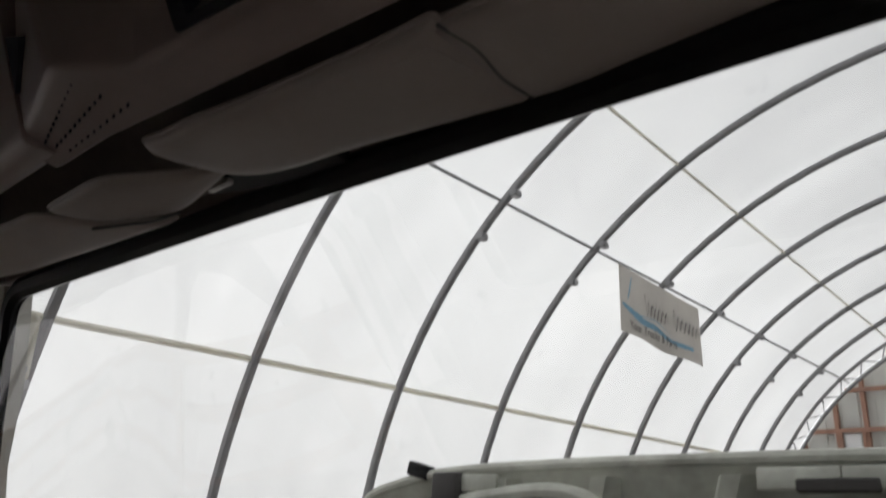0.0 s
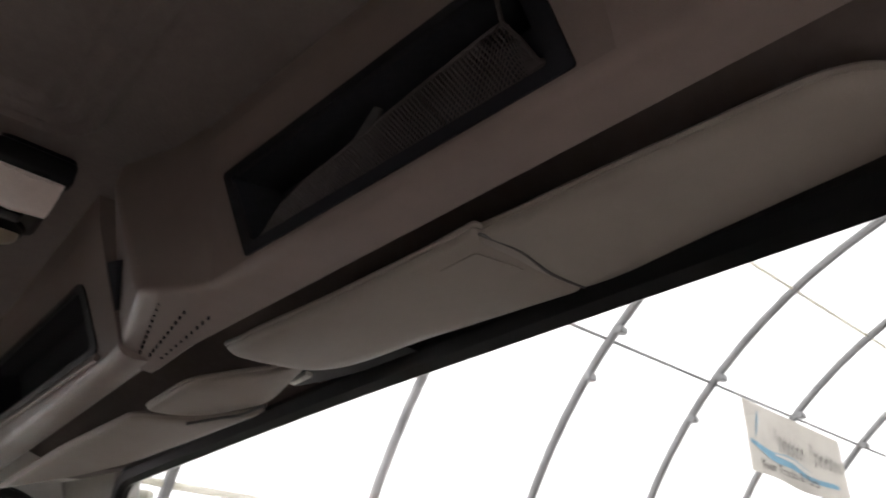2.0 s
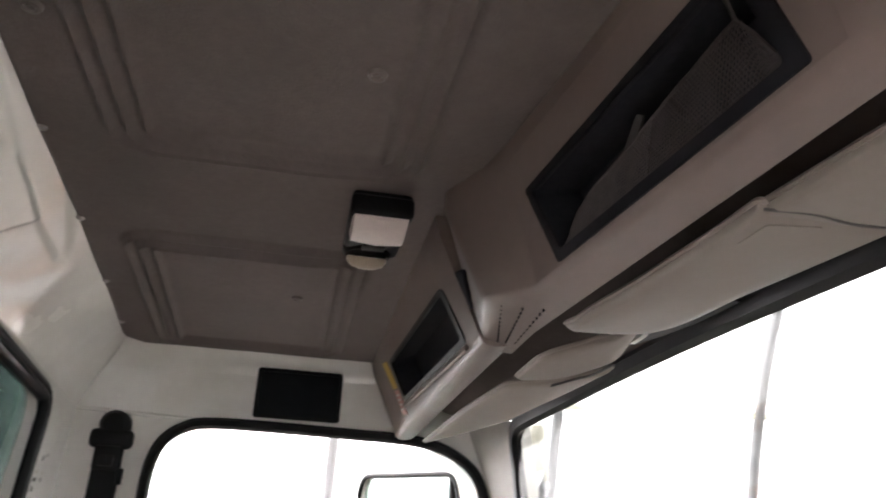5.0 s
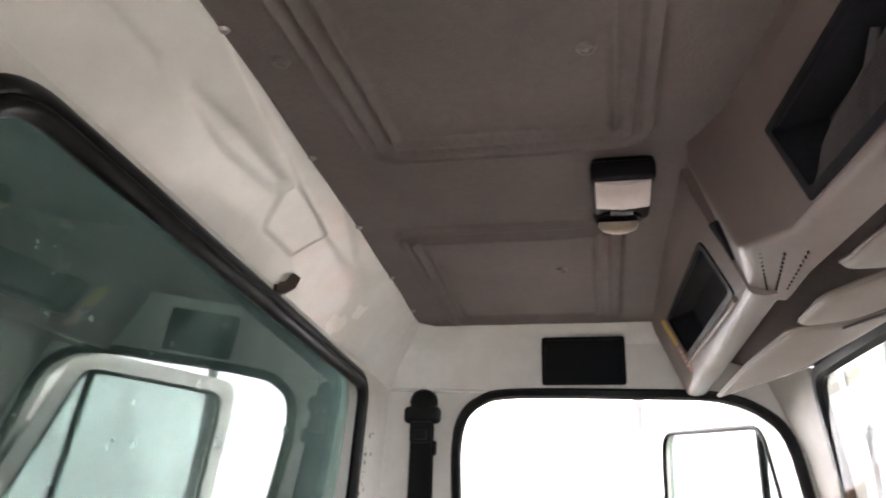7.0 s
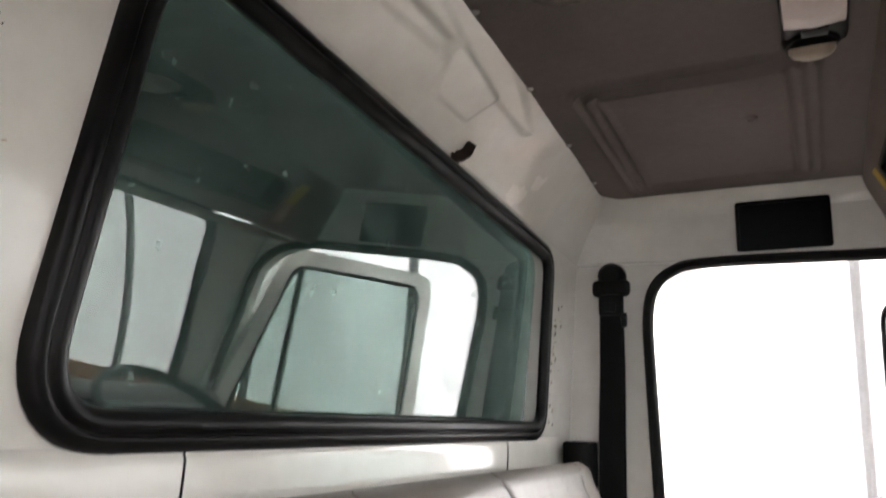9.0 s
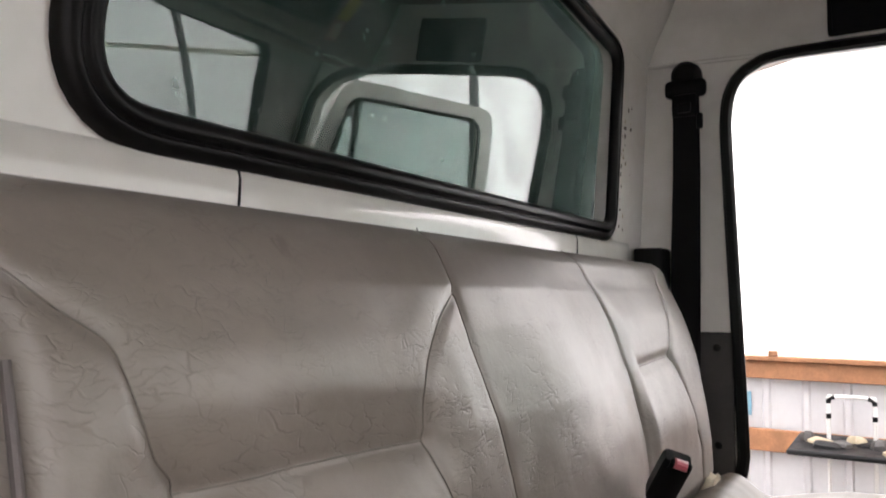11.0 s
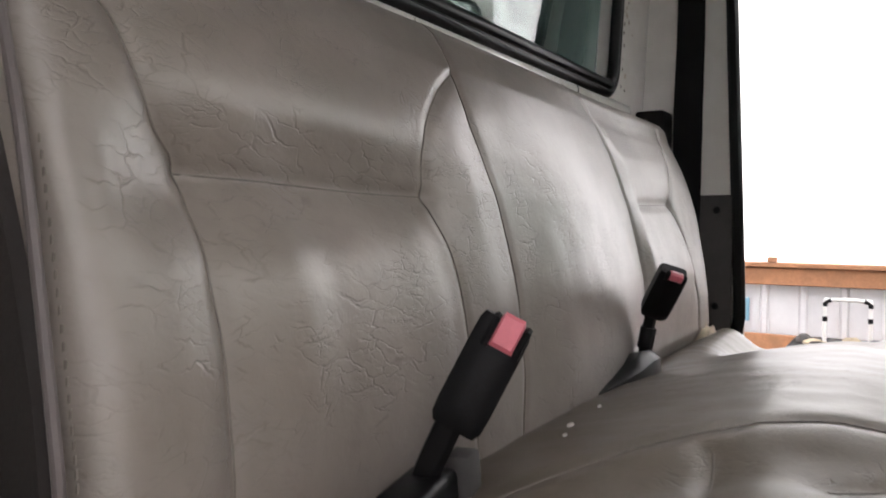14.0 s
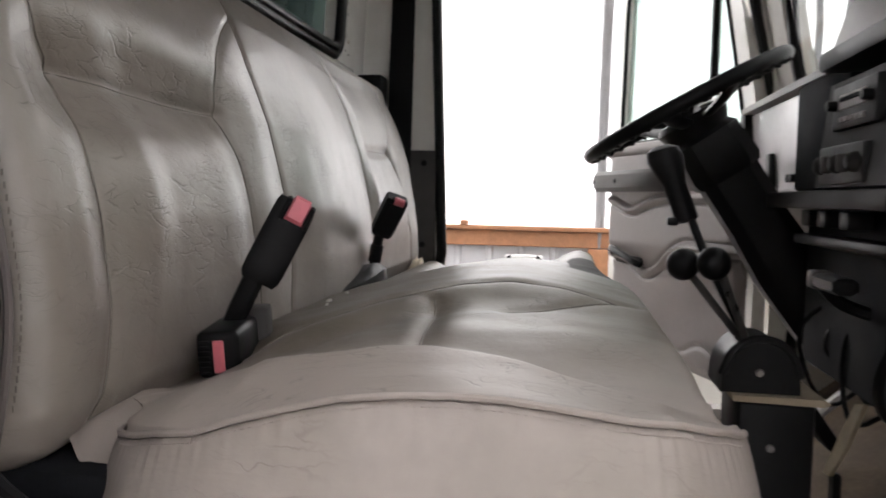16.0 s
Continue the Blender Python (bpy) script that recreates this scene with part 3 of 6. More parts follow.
def swoosh(pts, w, nm, mt, off=0.004):
    line = smooth_path([(u, v, 0) for u, v in pts], 6)
    bm2 = bmesh.new()
    loft([[ban_pt(p.x, p.y + s * w * (0.35 + 0.65 * math.sin(math.pi * min(1, max(0, i / (len(line) - 1))))), off) for s in (-1, 0, 1)] for i, p in enumerate(line)], False, False, bm2)
    part(nm, bm2, mt, ban)


swoosh([(0.02, 0.42), (0.20, 0.30), (0.42, 0.34), (0.62, 0.24), (0.86, 0.20)], 0.085, "blue_swoosh", M_BLUE)
swoosh([(0.22, 0.34), (0.42, 0.37), (0.60, 0.28), (0.80, 0.25)], 0.035, "pale_swoosh", M_PALE, 0.008)
swoosh([(0.07, 0.5), (0.10, 0.7), (0.13, 0.9)], 0.05, "blue_streak", M_BLUE, 0.0045)
# the large script is a name, drawn as plain wavy strokes
for u0, u1 in ((0.25, 0.56), (0.62, 0.95)):
    n_ = 22
    wave = [(u0 + (u1 - u0) * (k / n_), 0.585 + (0.17 if k < 4 else 0.075) * math.sin(k * 1.9) - 0.03 * k / n_) for k in range(n_ + 1)]
    swoosh([(u + 0.008, v - 0.02) for u, v in wave], 0.052, "script_shadow", M_INK, 0.006)
    swoosh(wave, 0.034, "script_stroke", M_PALE, 0.009)
cu = bpy.data.curves.new("slogan", "FONT")
cu.body = "Your Trucks & Parts"
cu.size, cu.extrude = 0.135, 0.001
txt = new("slogan", cu)
dg = bpy.context.evaluated_depsgraph_get()
me = bpy.data.meshes.new_from_object(txt.evaluated_get(dg))
bpy.data.objects.remove(txt)
me.materials.append(M_INK)
slog = new("slogan", me)
slog.parent = ban
slog["kind"] = "stuff"
slog.matrix_parent_inverse = ban.matrix_basis.inverted()
slog.matrix_basis = Matrix.Translation((-3.07, Y0 + 0.14, ZB + 0.055)) @ Matrix(((0, 0, 1, 0), (1, 0, 0, 0), (0, 1, 0, 0), (0, 0, 0, 1)))

# ---- the cab shell ----
CAB_X = 0.81
FLOOR = 1.10


def rear_y(z):
    return 0.05 * (z - 1.95)


# rear wall with the long window opening
rw_hole = rpoly([(0.590, 1.954), (-0.595, 1.954), (-0.600, 2.336), (0.533, 2.422)], [0.075, 0.05, 0.05, 0.09], 8)
rw_out = [(0.90, FLOOR), (-0.83, FLOOR), (-0.83, 2.455), (0.90, 2.477)]
wr = part("wall_rear", plate([rw_out, rw_hole], lambda u, v: (u, rear_y(v), v), (0, -0.035, 0)), M_PAINT)
tagged(wr, "scuffed white painted rear wall of the truck cab", "wall", kind="structure")


def liner_edge(x):
    return 0.143 + 0.062 * x


# the white cove between the rear window and the headliner, with shallow pressed fields
PRESSED = [([(0.36, 0.118), (0.345, 0.100), (0.235, 0.088), (0.089, 0.094), (0.103, 0.119), (0.245, 0.123)], 0.0042, 0.010),
           ([(0.90, 0.100), (0.39, 0.094), (0.405, 0.112), (0.90, 0.126)], 0.0042, 0.010),
           ([(0.40, 0.172), (-0.10, 0.097), (-0.235, 0.091), (-0.268, 0.102), (-0.19, 0.125), (0.40, 0.26)], 0.0042, 0.011),
           ([(0.038, 0.055), (0.088, 0.103), (0.088, 0.125), (-0.037, 0.114), (-0.097, 0.107), (-0.072, 0.055)], -0.0036, 0.007)]


def inside(p, poly):
    """How far a point lies inside a convex outline (minus: outside)."""
    c = (sum(q[0] for q in poly) / len(poly), sum(q[1] for q in poly) / len(poly))
    best = 9.0
    for a, b in zip(poly, poly[1:] + poly[:1]):
        nx, ny = b[1] - a[1], a[0] - b[0]
        n = math.hypot(nx, ny)
        d = ((p[0] - a[0]) * nx + (p[1] - a[1]) * ny) / n
        best = min(best, d if (c[0] - a[0]) * nx + (c[1] - a[1]) * ny > 0 else -d)
    return best


def cove_foot(x):
    """Where the cove leaves the rear wall, and how far it reaches."""
    zt = 2.362 + 0.086 * (x + 0.60) / 1.133
    return rear_y(zt), zt, liner_edge(x) + 0.008


def cove(x, s):
    y0, zt, ye = cove_foot(x)
    a = s * math.pi / 2
    return y0 + (ye - y0) * (0.7 * s + 0.3 * (1 - math.cos(a))), zt + (2.507 - zt) * (0.7 * s + 0.3 * math.sin(a))


bm = bmesh.new()
rings = []
for i in range(321):
    x = -0.83 + 1.73 * i / 320
    y0, zt, ye = cove_foot(x)
    ring = [Vector((x, y0 - 0.004, zt - 0.004))]
    for k in range(1, 57):
        y, z = cove(x, k / 56)
        d = sum(h * step(-0.003, w, inside((x, y), poly)) for poly, h, w in PRESSED)
        ring.append(Vector((x, y - d * 0.7, z + d * 0.7)))
    rings.append(ring)
loft(rings, False, False, bm)
r = bmesh.ops.extrude_face_region(bm, geom=list(bm.faces))
bmesh.ops.translate(bm, vec=(0, -0.012, 0.012), verts=[g for g in r["geom"] if isinstance(g, bmesh.types.BMVert)])
tagged(part("wall_rear_cove", bm, M_PAINT, smooth=60), "glossy white curved panel above the rear window", "wall panel", kind="structure")
# the rounded sill below the window
sill = [(0.0, 1.946), (0.006, 1.942), (0.010, 1.934), (0.012, 1.916), (0.014, 1.86), (0.014, 1.70), (0.0, 1.66), (-0.004, 1.80)]
part("window_ledge", loft([[(x, y * k, z) for y, z in sill] for x, k in ((0.885, 1.0), (0.60, 1.0), (0.0, 1.0), (-0.55, 1.0), (-0.66, 0.8), (-0.72, 0.2))]), M_PAINT, wr)
# cracks in the filler under the window
for x, dx in ((0.419, 0.006), (-0.392, 0.012)):
    part("crack", tube([(x, 0.0065, 1.942), (x + dx * 0.2, 0.0105, 1.932), (x + dx * 0.6, 0.0125, 1.914), (x + dx, 0.0135, 1.890)], 0.0014, 5), M_MATBLACK, wr)

# rust and dirt specks in the paint beside the window
random.seed(11)
for k in range(26):
    x, z = -0.645 - 0.06 * random.random() ** 1.5, 1.965 + 0.28 * random.random()
    a0, rr = random.uniform(0, 6), random.uniform(0.0012, 0.0045)
    part("rust_speck", plate([[(x + rr * (0.6 + 0.5 * random.random()) * math.cos(a0 + q), z + 1.4 * rr * (0.6 + 0.5 * random.random()) * math.sin(a0 + q)) for q in (0, 1.05, 2.1, 3.14, 4.2, 5.2)]], lambda u, v: (u, rear_y(v) + 0.0006, v), (0, 0.0006, 0)), M_RUSTHOOK if k % 3 else M_TAN, wr)
for k in range(34):
    x, z = random.uniform(0.35, 0.80), random.uniform(2.02, 2.445)
    if abs(x - 0.60 + (z - 1.97) * 0.125) > 0.05 and x > 0.60 - (z - 1.97) * 0.13:
        rr = random.uniform(0.0005, 0.0014)
        part("rust_speck", plate([[(x + rr * (0.6 + 0.5 * random.random()) * math.cos(q), z + rr * (0.6 + 0.5 * random.random()) * math.sin(q)) for q in (0, 1.05, 2.1, 3.14, 4.2, 5.2)]], lambda u, v: (u, rear_y(v) + 0.0006, v), (0, 0.0006, 0)), M_RUSTHOOK, wr)
for k in range(56):
    x, z = 0.632 + 0.16 * random.random() ** 1.4, 1.972 + 0.22 * random.random() ** 1.3
    a0, rr = random.uniform(0, 6), random.uniform(0.0005, 0.0021)
    part("rust_stain", plate([[(x + 1.7 * rr * (0.25 + 0.9 * random.random()) * math.cos(a0 + q), z + rr * (0.5 + 0.6 * random.random()) * math.sin(a0 + q)) for q in (0, 0.7, 1.4, 2.1, 2.8, 3.5, 4.2, 4.9, 5.6)]], lambda u, v: (u, rear_y(v) + 0.0006, v), (0, 0.0005, 0)), M_STAIN, wr)
# rear window: seal and dark tinted pane
win1 = thing("window_1", "dark green tinted rear cab window in a thick black rubber seal", "window", (0, 0, 1.97), kind="structure")
loop = rpoly([(0.587, 1.957), (-0.592, 1.957), (-0.597, 2.333), (0.530, 2.418)], [0.085, 0.05, 0.05, 0.10], 10)
sec = [(-0.019, -0.004), (-0.021, 0.003), (-0.0185, 0.0095), (-0.013, 0.0138), (-0.007, 0.0148), (-0.0035, 0.0135), (-0.0025, 0.0105), (0.0005, 0.0098), (0.0015, 0.0128), (0.005, 0.0138), (0.010, 0.0120), (0.0145, 0.0090), (0.0175, 0.005), (0.018, -0.004)]
part("window_seal", sweep([(p.x, rear_y(p.y) + 0.001, p.y) for p in loop], sec, True, up=(0, 1, -0.05)), M_RUBBER, win1, smooth=75)
pane = part("window_pane", plate([rpoly([(0.580, 1.961), (-0.585, 1.961), (-0.590, 2.329), (0.526, 2.412)], 0.06, 6)], lambda u, v: (u, 0.082 * (v - 2.2) - 0.0024 + 0.0222 * u, v), (0, -0.004, 0)), M_REARGLASS, win1)
# the dark front wall of the load body right behind the cab
tagged(part("body_bulkhead", box(-1.3, 1.3, -0.17, -0.12, 0.9, 3.2, 0.02, 2), M_BULKHEAD), "dark green front wall of the truck's load body", "truck body", kind="structure")

# side walls with door openings
d_hole = [(0.222, 1.14), (0.215, 1.50), (0.206, 1.75), (0.192, 2.10), (0.190, 2.22), (0.205, 2.285), (0.245, 2.322), (0.32, 2.338), (0.60, 2.336), (0.77, 2.330), (0.86, 2.300), (0.915, 2.24),
          (0.944, 2.10), (0.986, 1.92), (1.005, 1.75), (1.005, 1.14)]
s_out = [(-0.03, FLOOR), (1.45, FLOOR), (1.45, 1.66), (1.14, 1.66), (1.065, 1.95), (0.985, 2.26), (0.965, 2.40), (0.96, 2.455), (-0.03, 2.455)]
for sx, nm in ((-1, "wall_left"), (1, "wall_right")):
    cab_x = CAB_X if sx < 0 else 0.885
    # right rear pillar, unseen, widened to keep side light off the seat back
    opening = d_hole if sx < 0 else [(y + 0.075 * step(0.6, 0.3, y), z) for y, z in d_hole]
    wl = part(nm, plate([s_out, opening], lambda u, v: (sx * (cab_x + (0.0 if u < 0.95 else -0.10 * (sx < 0) * step(0.95, 1.1, u) * (v > 1.7))), u, v), (sx * 0.05, 0, 0)), M_PAINT)
    tagged(wl, "white painted side wall of the cab with the door opening", "wall", kind="structure")
    bm = bmesh.new()
    rings = []
    for i in range(31):
        y = -0.03 + 1.0 * i / 30
        ring = []
        for k in range(9):
            a = k / 8 * math.pi / 2
            ring.append(Vector((sx * (cab_x - 0.075 * (1 - math.cos(a))), y, 2.447 + 0.06 * math.sin(a))))
        rings.append(ring)
    loft(rings, False, False, bm)
    r = bmesh.ops.extrude_face_region(bm, geom=list(bm.faces))
    bmesh.ops.translate(bm, vec=(sx * 0.012, 0, 0.012), verts=[g for g in r["geom"] if isinstance(g, bmesh.types.BMVert)])
    part("roof_rail", bm, M_PAINT, wl)
    part("weld_lip", tube([(sx * (cab_x - 0.002), 0.02 + 0.06 * k, 2.352 - 0.002 * k) for k in range(12)], 0.005, 6), M_PAINT, wl)
    seal = smooth_path([(sx * (cab_x - 0.004), y, z) for y, z in opening], 5, True)
    part("door_seal", sweep(seal, [(-0.012, -0.006), (-0.013, 0.004), (-0.006, 0.013), (0.006, 0.013), (0.012, 0.004), (0.011, -0.006)], True, up=(-sx, 0, 0)), M_RUBBER, wl, "black rubber door seal")
    part("pillar_trim", box(sx * (cab_x - 0.012), sx * (cab_x - 0.001), 0.0, 0.198, FLOOR, 1.757, 0.004, 2), M_DKGREY, wl, "dark grey plastic lower pillar trim")
    for z in (1.725, 1.52, 1.30):
        part("trim_screw", lathe([(0.0, 0.004), (0.005, 0.004), (0.008, 0.0)], (sx * (cab_x - 0.012), 0.165, z), (-sx, 0, 0), 10), M_BLACK, wl)
    # the windscreen pillar inside
    apil = [((0.935, 2.36), 0.612, 0.898), ((0.945, 2.30), 0.614, 0.922), ((0.962, 2.20), 0.624, 0.960), ((0.975, 2.067), 0.645, 0.985), ((1.015, 1.915), 0.680, 1.018), ((1.085, 1.68), 0.71, 1.040)]
    part("front_pillar", loft([[(sx * (cab_x - 0.002), yd, z), (sx * (cab_x - 0.02), yd - 0.018, z), (sx * ((cab_x + w + g) / 2), (yd + y) / 2 - 0.014, z), (sx * (w + g + 0.012), y - 0.010, z), (sx * (w + g), y + 0.010, z), (sx * (w + g + 0.03), y + 0.045, z), (sx * cab_x, y + 0.07, z)]
                               for g in (0.245 * (sx > 0),) for (y, z), w, yd in apil]), M_PILLAR, wl, "pale grey plastic pillar cover")

# floor, front bulkhead and cowl
tagged(part("floor", box(-0.82, 0.82, -0.03, 1.45, FLOOR - 0.06, FLOOR, 0.01, 1), M_KHAKI), "dirty khaki-brown cab floor mat", "floor", kind="structure")
tagged(part("wall_front", box(-0.82, 0.82, 1.40, 1.45, FLOOR, 1.70, 0.01, 1), M_BLACK), "black firewall panel below the dashboard", "wall", kind="structure")


# headliner: one moulded panel with two framed fields
def rrect(x, y, x0, x1, y0, y1, r):
    dx, dy = max(x0 + r - x, x - x1 + r, 0), max(y0 + r - y, y - y1 + r, 0)
    inside = min(x - x0, x1 - x, y - y0, y1 - y)
    return abs(math.hypot(dx, dy) - r) if (dx > 0 and dy > 0) else abs(inside)


def liner_z(x, y):
    z = 2.502 + 0.012 * (1 - (x / 0.76) ** 2)
    d1 = rrect(x, y, 0.140, 1.4, 0.265 - 0.0, 0.575, 0.03)
    d2 = rrect(x, y, -0.70, -0.165, 0.205 + 0.03 * (x + 0.7), 0.545, 0.03)
    firm = 1 - 0.4 * step(0.46, 0.56, y) + 0.5 * gauss(x - 0.14, 0.05) + 0.5 * gauss(x + 0.165, 0.05)
    for d in (d1, d2):
        z -= firm * (0.011 * gauss(d, 0.0058) + 0.009 * gauss(d - 0.021, 0.0052))
    z += 0.0012 * noise.noise((x * 9, y * 9, 0))
    return z


bm = bmesh.new()
rings = []
NX, NY = 520, 190
for i in range(NX + 1):
    x = -0.765 + 1.61 * i / NX
    e = min(0.765 + x, 0.845 - x)
    rx = 0.02 if e < 0.04 else 0.0
    corner = 0.04 * (1 - step(0.0, 0.05, e))
    ring = []
    y0, y1 = liner_edge(x) - 0.0012 * math.sin(x * 16) + corner, 0.74
    for j in range(NY + 1):
        v = j / NY
        y = y0 + (y1 - y0) * v ** 1.15
        ed = min(y - y0, e)
        ring.append(Vector((x, y, liner_z(x, y) - 0.010 + 0.010 * (1 - step(0, 0.012, ed)))))
    rings.append(ring)
loft(rings, False, False, bm)
r = bmesh.ops.extrude_face_region(bm, geom=list(bm.faces))
bmesh.ops.translate(bm, vec=(0, 0, 0.03), verts=[g for g in r["geom"] if isinstance(g, bmesh.types.BMVert)])
for v in bm.verts:
    if v.co.z > 2.525:
        v.co.z = 2.55
lin = part("ceiling", bm, M_LINER)
tagged(lin, "dark grey-brown moulded headliner with two pressed fields", "ceiling", kind="structure")
tagged(part("roof_skin", box(-0.86, 0.94, -0.04, 1.02, 2.553, 2.585, 0.02, 3), M_PAINT), "white painted roof skin of the cab", "roof", kind="structure")
for x, y in ((0.335, 0.525), (0.36, 0.215), (-0.37, 0.462)):
    b = part("liner_button", lathe([(0.0, -0.002), (0.0035, -0.0025), (0.005, -0.0005), (0.0065, -0.0035), (0.009, -0.003), (0.0105, 0.001)], (x, y, liner_z(x, y) - 0.0115), (0, 0, 1), 16), M_BUTTON)
    tagged(b, "small round grey-brown plastic push button in the headliner", "fastener", "headliner buttons")
for x in (0.135, -0.12, -0.385, 0.42, 0.66, -0.62):
    y = liner_edge(x) + 0.013
    b = part("liner_rivet", lathe([(0.0, -0.0035), (0.004, -0.003), (0.006, 0.0), (0.006, 0.004)], (x, y, liner_z(x, y) - 0.010), (0, 0, 1), 12), M_METAL)
    tagged(b, "tiny bright rivet along the headliner edge", "rivet", "headliner rivets")

# windscreen: seal, pane, header
win2 = thing("window_2", "greenish windscreen in a black rubber seal", "windscreen", (0, 1.0, 1.7), kind="structure")
ws = rpoly([(-0.614, 0.936, 2.350), (0.0, 0.985, 2.366), (0.82, 0.945, 2.300), (0.845, 1.07, 1.93), (0.84, 1.17, 1.62), (0.0, 1.24, 1.60), (-0.715, 1.14, 1.62), (-0.675, 1.008, 1.93)], [0.05, 0.25, 0.05, 0.05, 0.06, 0.2, 0.06, 0.05], 7)
part("window_seal", sweep(ws, [(-0.016, -0.008), (-0.018, 0.004), (-0.008, 0.012), (0.008, 0.012), (0.018, 0.004), (0.016, -0.008)], True, up=(0, -0.94, -0.33)), M_RUBBER, win2)
bm = bmesh.new()
rings = []
for i in range(21):
    x = -0.622 + 1.452 * i / 20
    zt = 2.366 - 0.062 * step(-0.1, 0.9, x)
    yt, yb = 0.985 - 0.12 * min(x, 0) ** 2 - 0.055 * max(x, 0) ** 2, 1.235 - (0.245 if x < 0 else 0.11) * x * x
    bow = 1 + 0.9 * step(-0.2, -0.62, x)
    rings.append([Vector((x * (1 + (0.15 if x < 0 else 0.02) * k / 6), yt + (yb - yt) * (k / 6) ** bow, zt + (1.61 - zt) * k / 6)) for k in range(7)])
loft(rings, False, False, bm)
part("window_pane", bm, M_GLASS, win2)
# black band and header panel above the windscreen
hdr = part("windscreen_header", loft([[(x, y - 0.012, z + 0.004), (x, y - 0.02, z + 0.022), (x, y - 0.10, z + 0.05), (x, y - 0.19, 2.47), (x, y - 0.19, 2.56), (x, y + 0.05, 2.56), (x, y + 0.03, z + 0.01)] for x, y, z in
                                      ((-0.80, 0.885, 2.365), (-0.60, 0.936, 2.360), (-0.4, 0.965, 2.366), (0.0, 0.98, 2.366), (0.35, 0.975, 2.350), (0.62, 0.963, 2.328), (0.73, 0.952, 2.317), (0.88, 0.93, 2.305))]), M_HEADER)
tagged(hdr, "black inner panel above the windscreen", "panel", kind="structure")


# ---- driver's door, swung open ----
HINGE, DA = Vector((-0.836, 0.915, 0)), radians(68.5)
DU, DN = Vector((-math.sin(DA), -math.cos(DA), 0)), Vector((math.cos(DA), -math.sin(DA), 0))


def dp(u, z, n=0.0):
    p = HINGE + DU * u + DN * n
    return Vector((p.x, p.y, z))


def dbox(u0, u1, n0, n1, z0, z1, bevel=0.0, seg=2):
    m = Matrix(((DU.x, DN.x, 0, HINGE.x), (DU.y, DN.y, 0, HINGE.y), (0, 0, 1, 0), (0, 0, 0, 1)))
    return box(u0, u1, n0, n1, z0, z1, bevel, seg, m=m)


door = thing("door_1", "open white driver's door with grey vinyl trim and tinted glass", "truck door", (HINGE.x, HINGE.y, 1.12), kind="structure")
fr_out = rpoly([(0.73, 1.12), (0.73, 1.80), (0.705, 2.368), (0.085, 2.338), (-0.075, 1.80), (-0.075, 1.12)], [0.06, 0.02, 0.07, 0.08, 0.02, 0.06], 7)
fr_in = rpoly([(0.672, 1.815), (0.652, 2.322), (0.120, 2.290), (-0.02, 1.815)], [0.03, 0.06, 0.05, 0.03], 7)
part("door_shell", plate([fr_out, fr_in], lambda u, z: dp(u, z, -0.055), DN * 0.035), M_PAINT, door)
part("glass_seal", sweep([dp(p.x, p.y, -0.022) for p in rpoly([(0.667, 1.820), (0.647, 2.317), (0.125, 2.285), (-0.014, 1.820)], [0.03, 0.06, 0.05, 0.03], 7)], circle(0.007, 8), True, up=DN), M_RUBBER, door)
part("door_glass", plate([rpoly([(0.670, 1.805), (0.650, 2.319), (0.123, 2.287), (-0.016, 1.805)], 0.03, 5)], lambda u, z: dp(u, z, -0.045), DN * 0.004), M_DOORGLASS, door)
part("vent_divider", tube([dp(0.155, 1.81, -0.036), dp(0.158, 2.293, -0.036)], 0.011, 8), M_BLACK, door)
# moulded inner trim with ribs
bm = bmesh.new()
rings = []
for i in range(61):
    u = -0.05 + 0.735 * i / 60
    ring = []
    for j in range(171):
        z = 1.185 + 0.615 * j / 170
        dip = 1.470 - 0.045 * gauss(u - 0.44, 0.10) + 0.052 * step(0.36, 0.18, u)
        top = 1.648 - 0.028 * gauss(u - 0.50, 0.10) + 0.006 * math.sin(u * 9)
        n = 0.006 + 0.020 * step(1.42, 1.52, z) * (1 - 0.6 * step(1.77, 1.80, z))
        for line in (top, dip):
            n += 0.012 * gauss(z - line, 0.010) - 0.007 * gauss(z - line - 0.016, 0.0045) - 0.007 * gauss(z - line + 0.016, 0.0045)
        n += 0.004 * math.sin(u * 13 + z * 5) * math.sin(z * 17 - u * 4) * step(1.46, 1.36, z) - 0.006 * gauss(z - 1.225 - 0.04 * gauss(u - 0.12, 0.08), 0.006)
        n -= 0.014 * (1 - step(0.0, 0.03, min(u + 0.05, 0.685 - u, z - 1.185)))
        ring.append(dp(u, z, n - 0.012))
    rings.append(ring)
loft(rings, False, False, bm)
r = bmesh.ops.extrude_face_region(bm, geom=list(bm.faces))
bmesh.ops.translate(bm, vec=-DN * 0.02, verts=[g for g in r["geom"] if isinstance(g, bmesh.types.BMVert)])
part("trim_panel", bm, M_TRIM, door, "ribbed grey vinyl trim panel")
part("top_roll", tube([dp(-0.04, 1.792, -0.004), dp(0.4, 1.796, -0.002), dp(0.688, 1.796, -0.004)], 0.022, 10), M_TRIM, door)
arm = part("armrest", loft([[dp(u, 1.70 + a * 0.032, 0.012 + b * w) for a, b in ((-1, 0), (-1, 0.8), (-0.6, 1), (0.6, 1), (1, 0.8), (1, 0))] for u, w in ((0.700, 0.03), (0.675, 0.055), (0.48, 0.065), (0.30, 0.06), (0.26, 0.03))]), M_DKGREY, door, "grey plastic armrest")
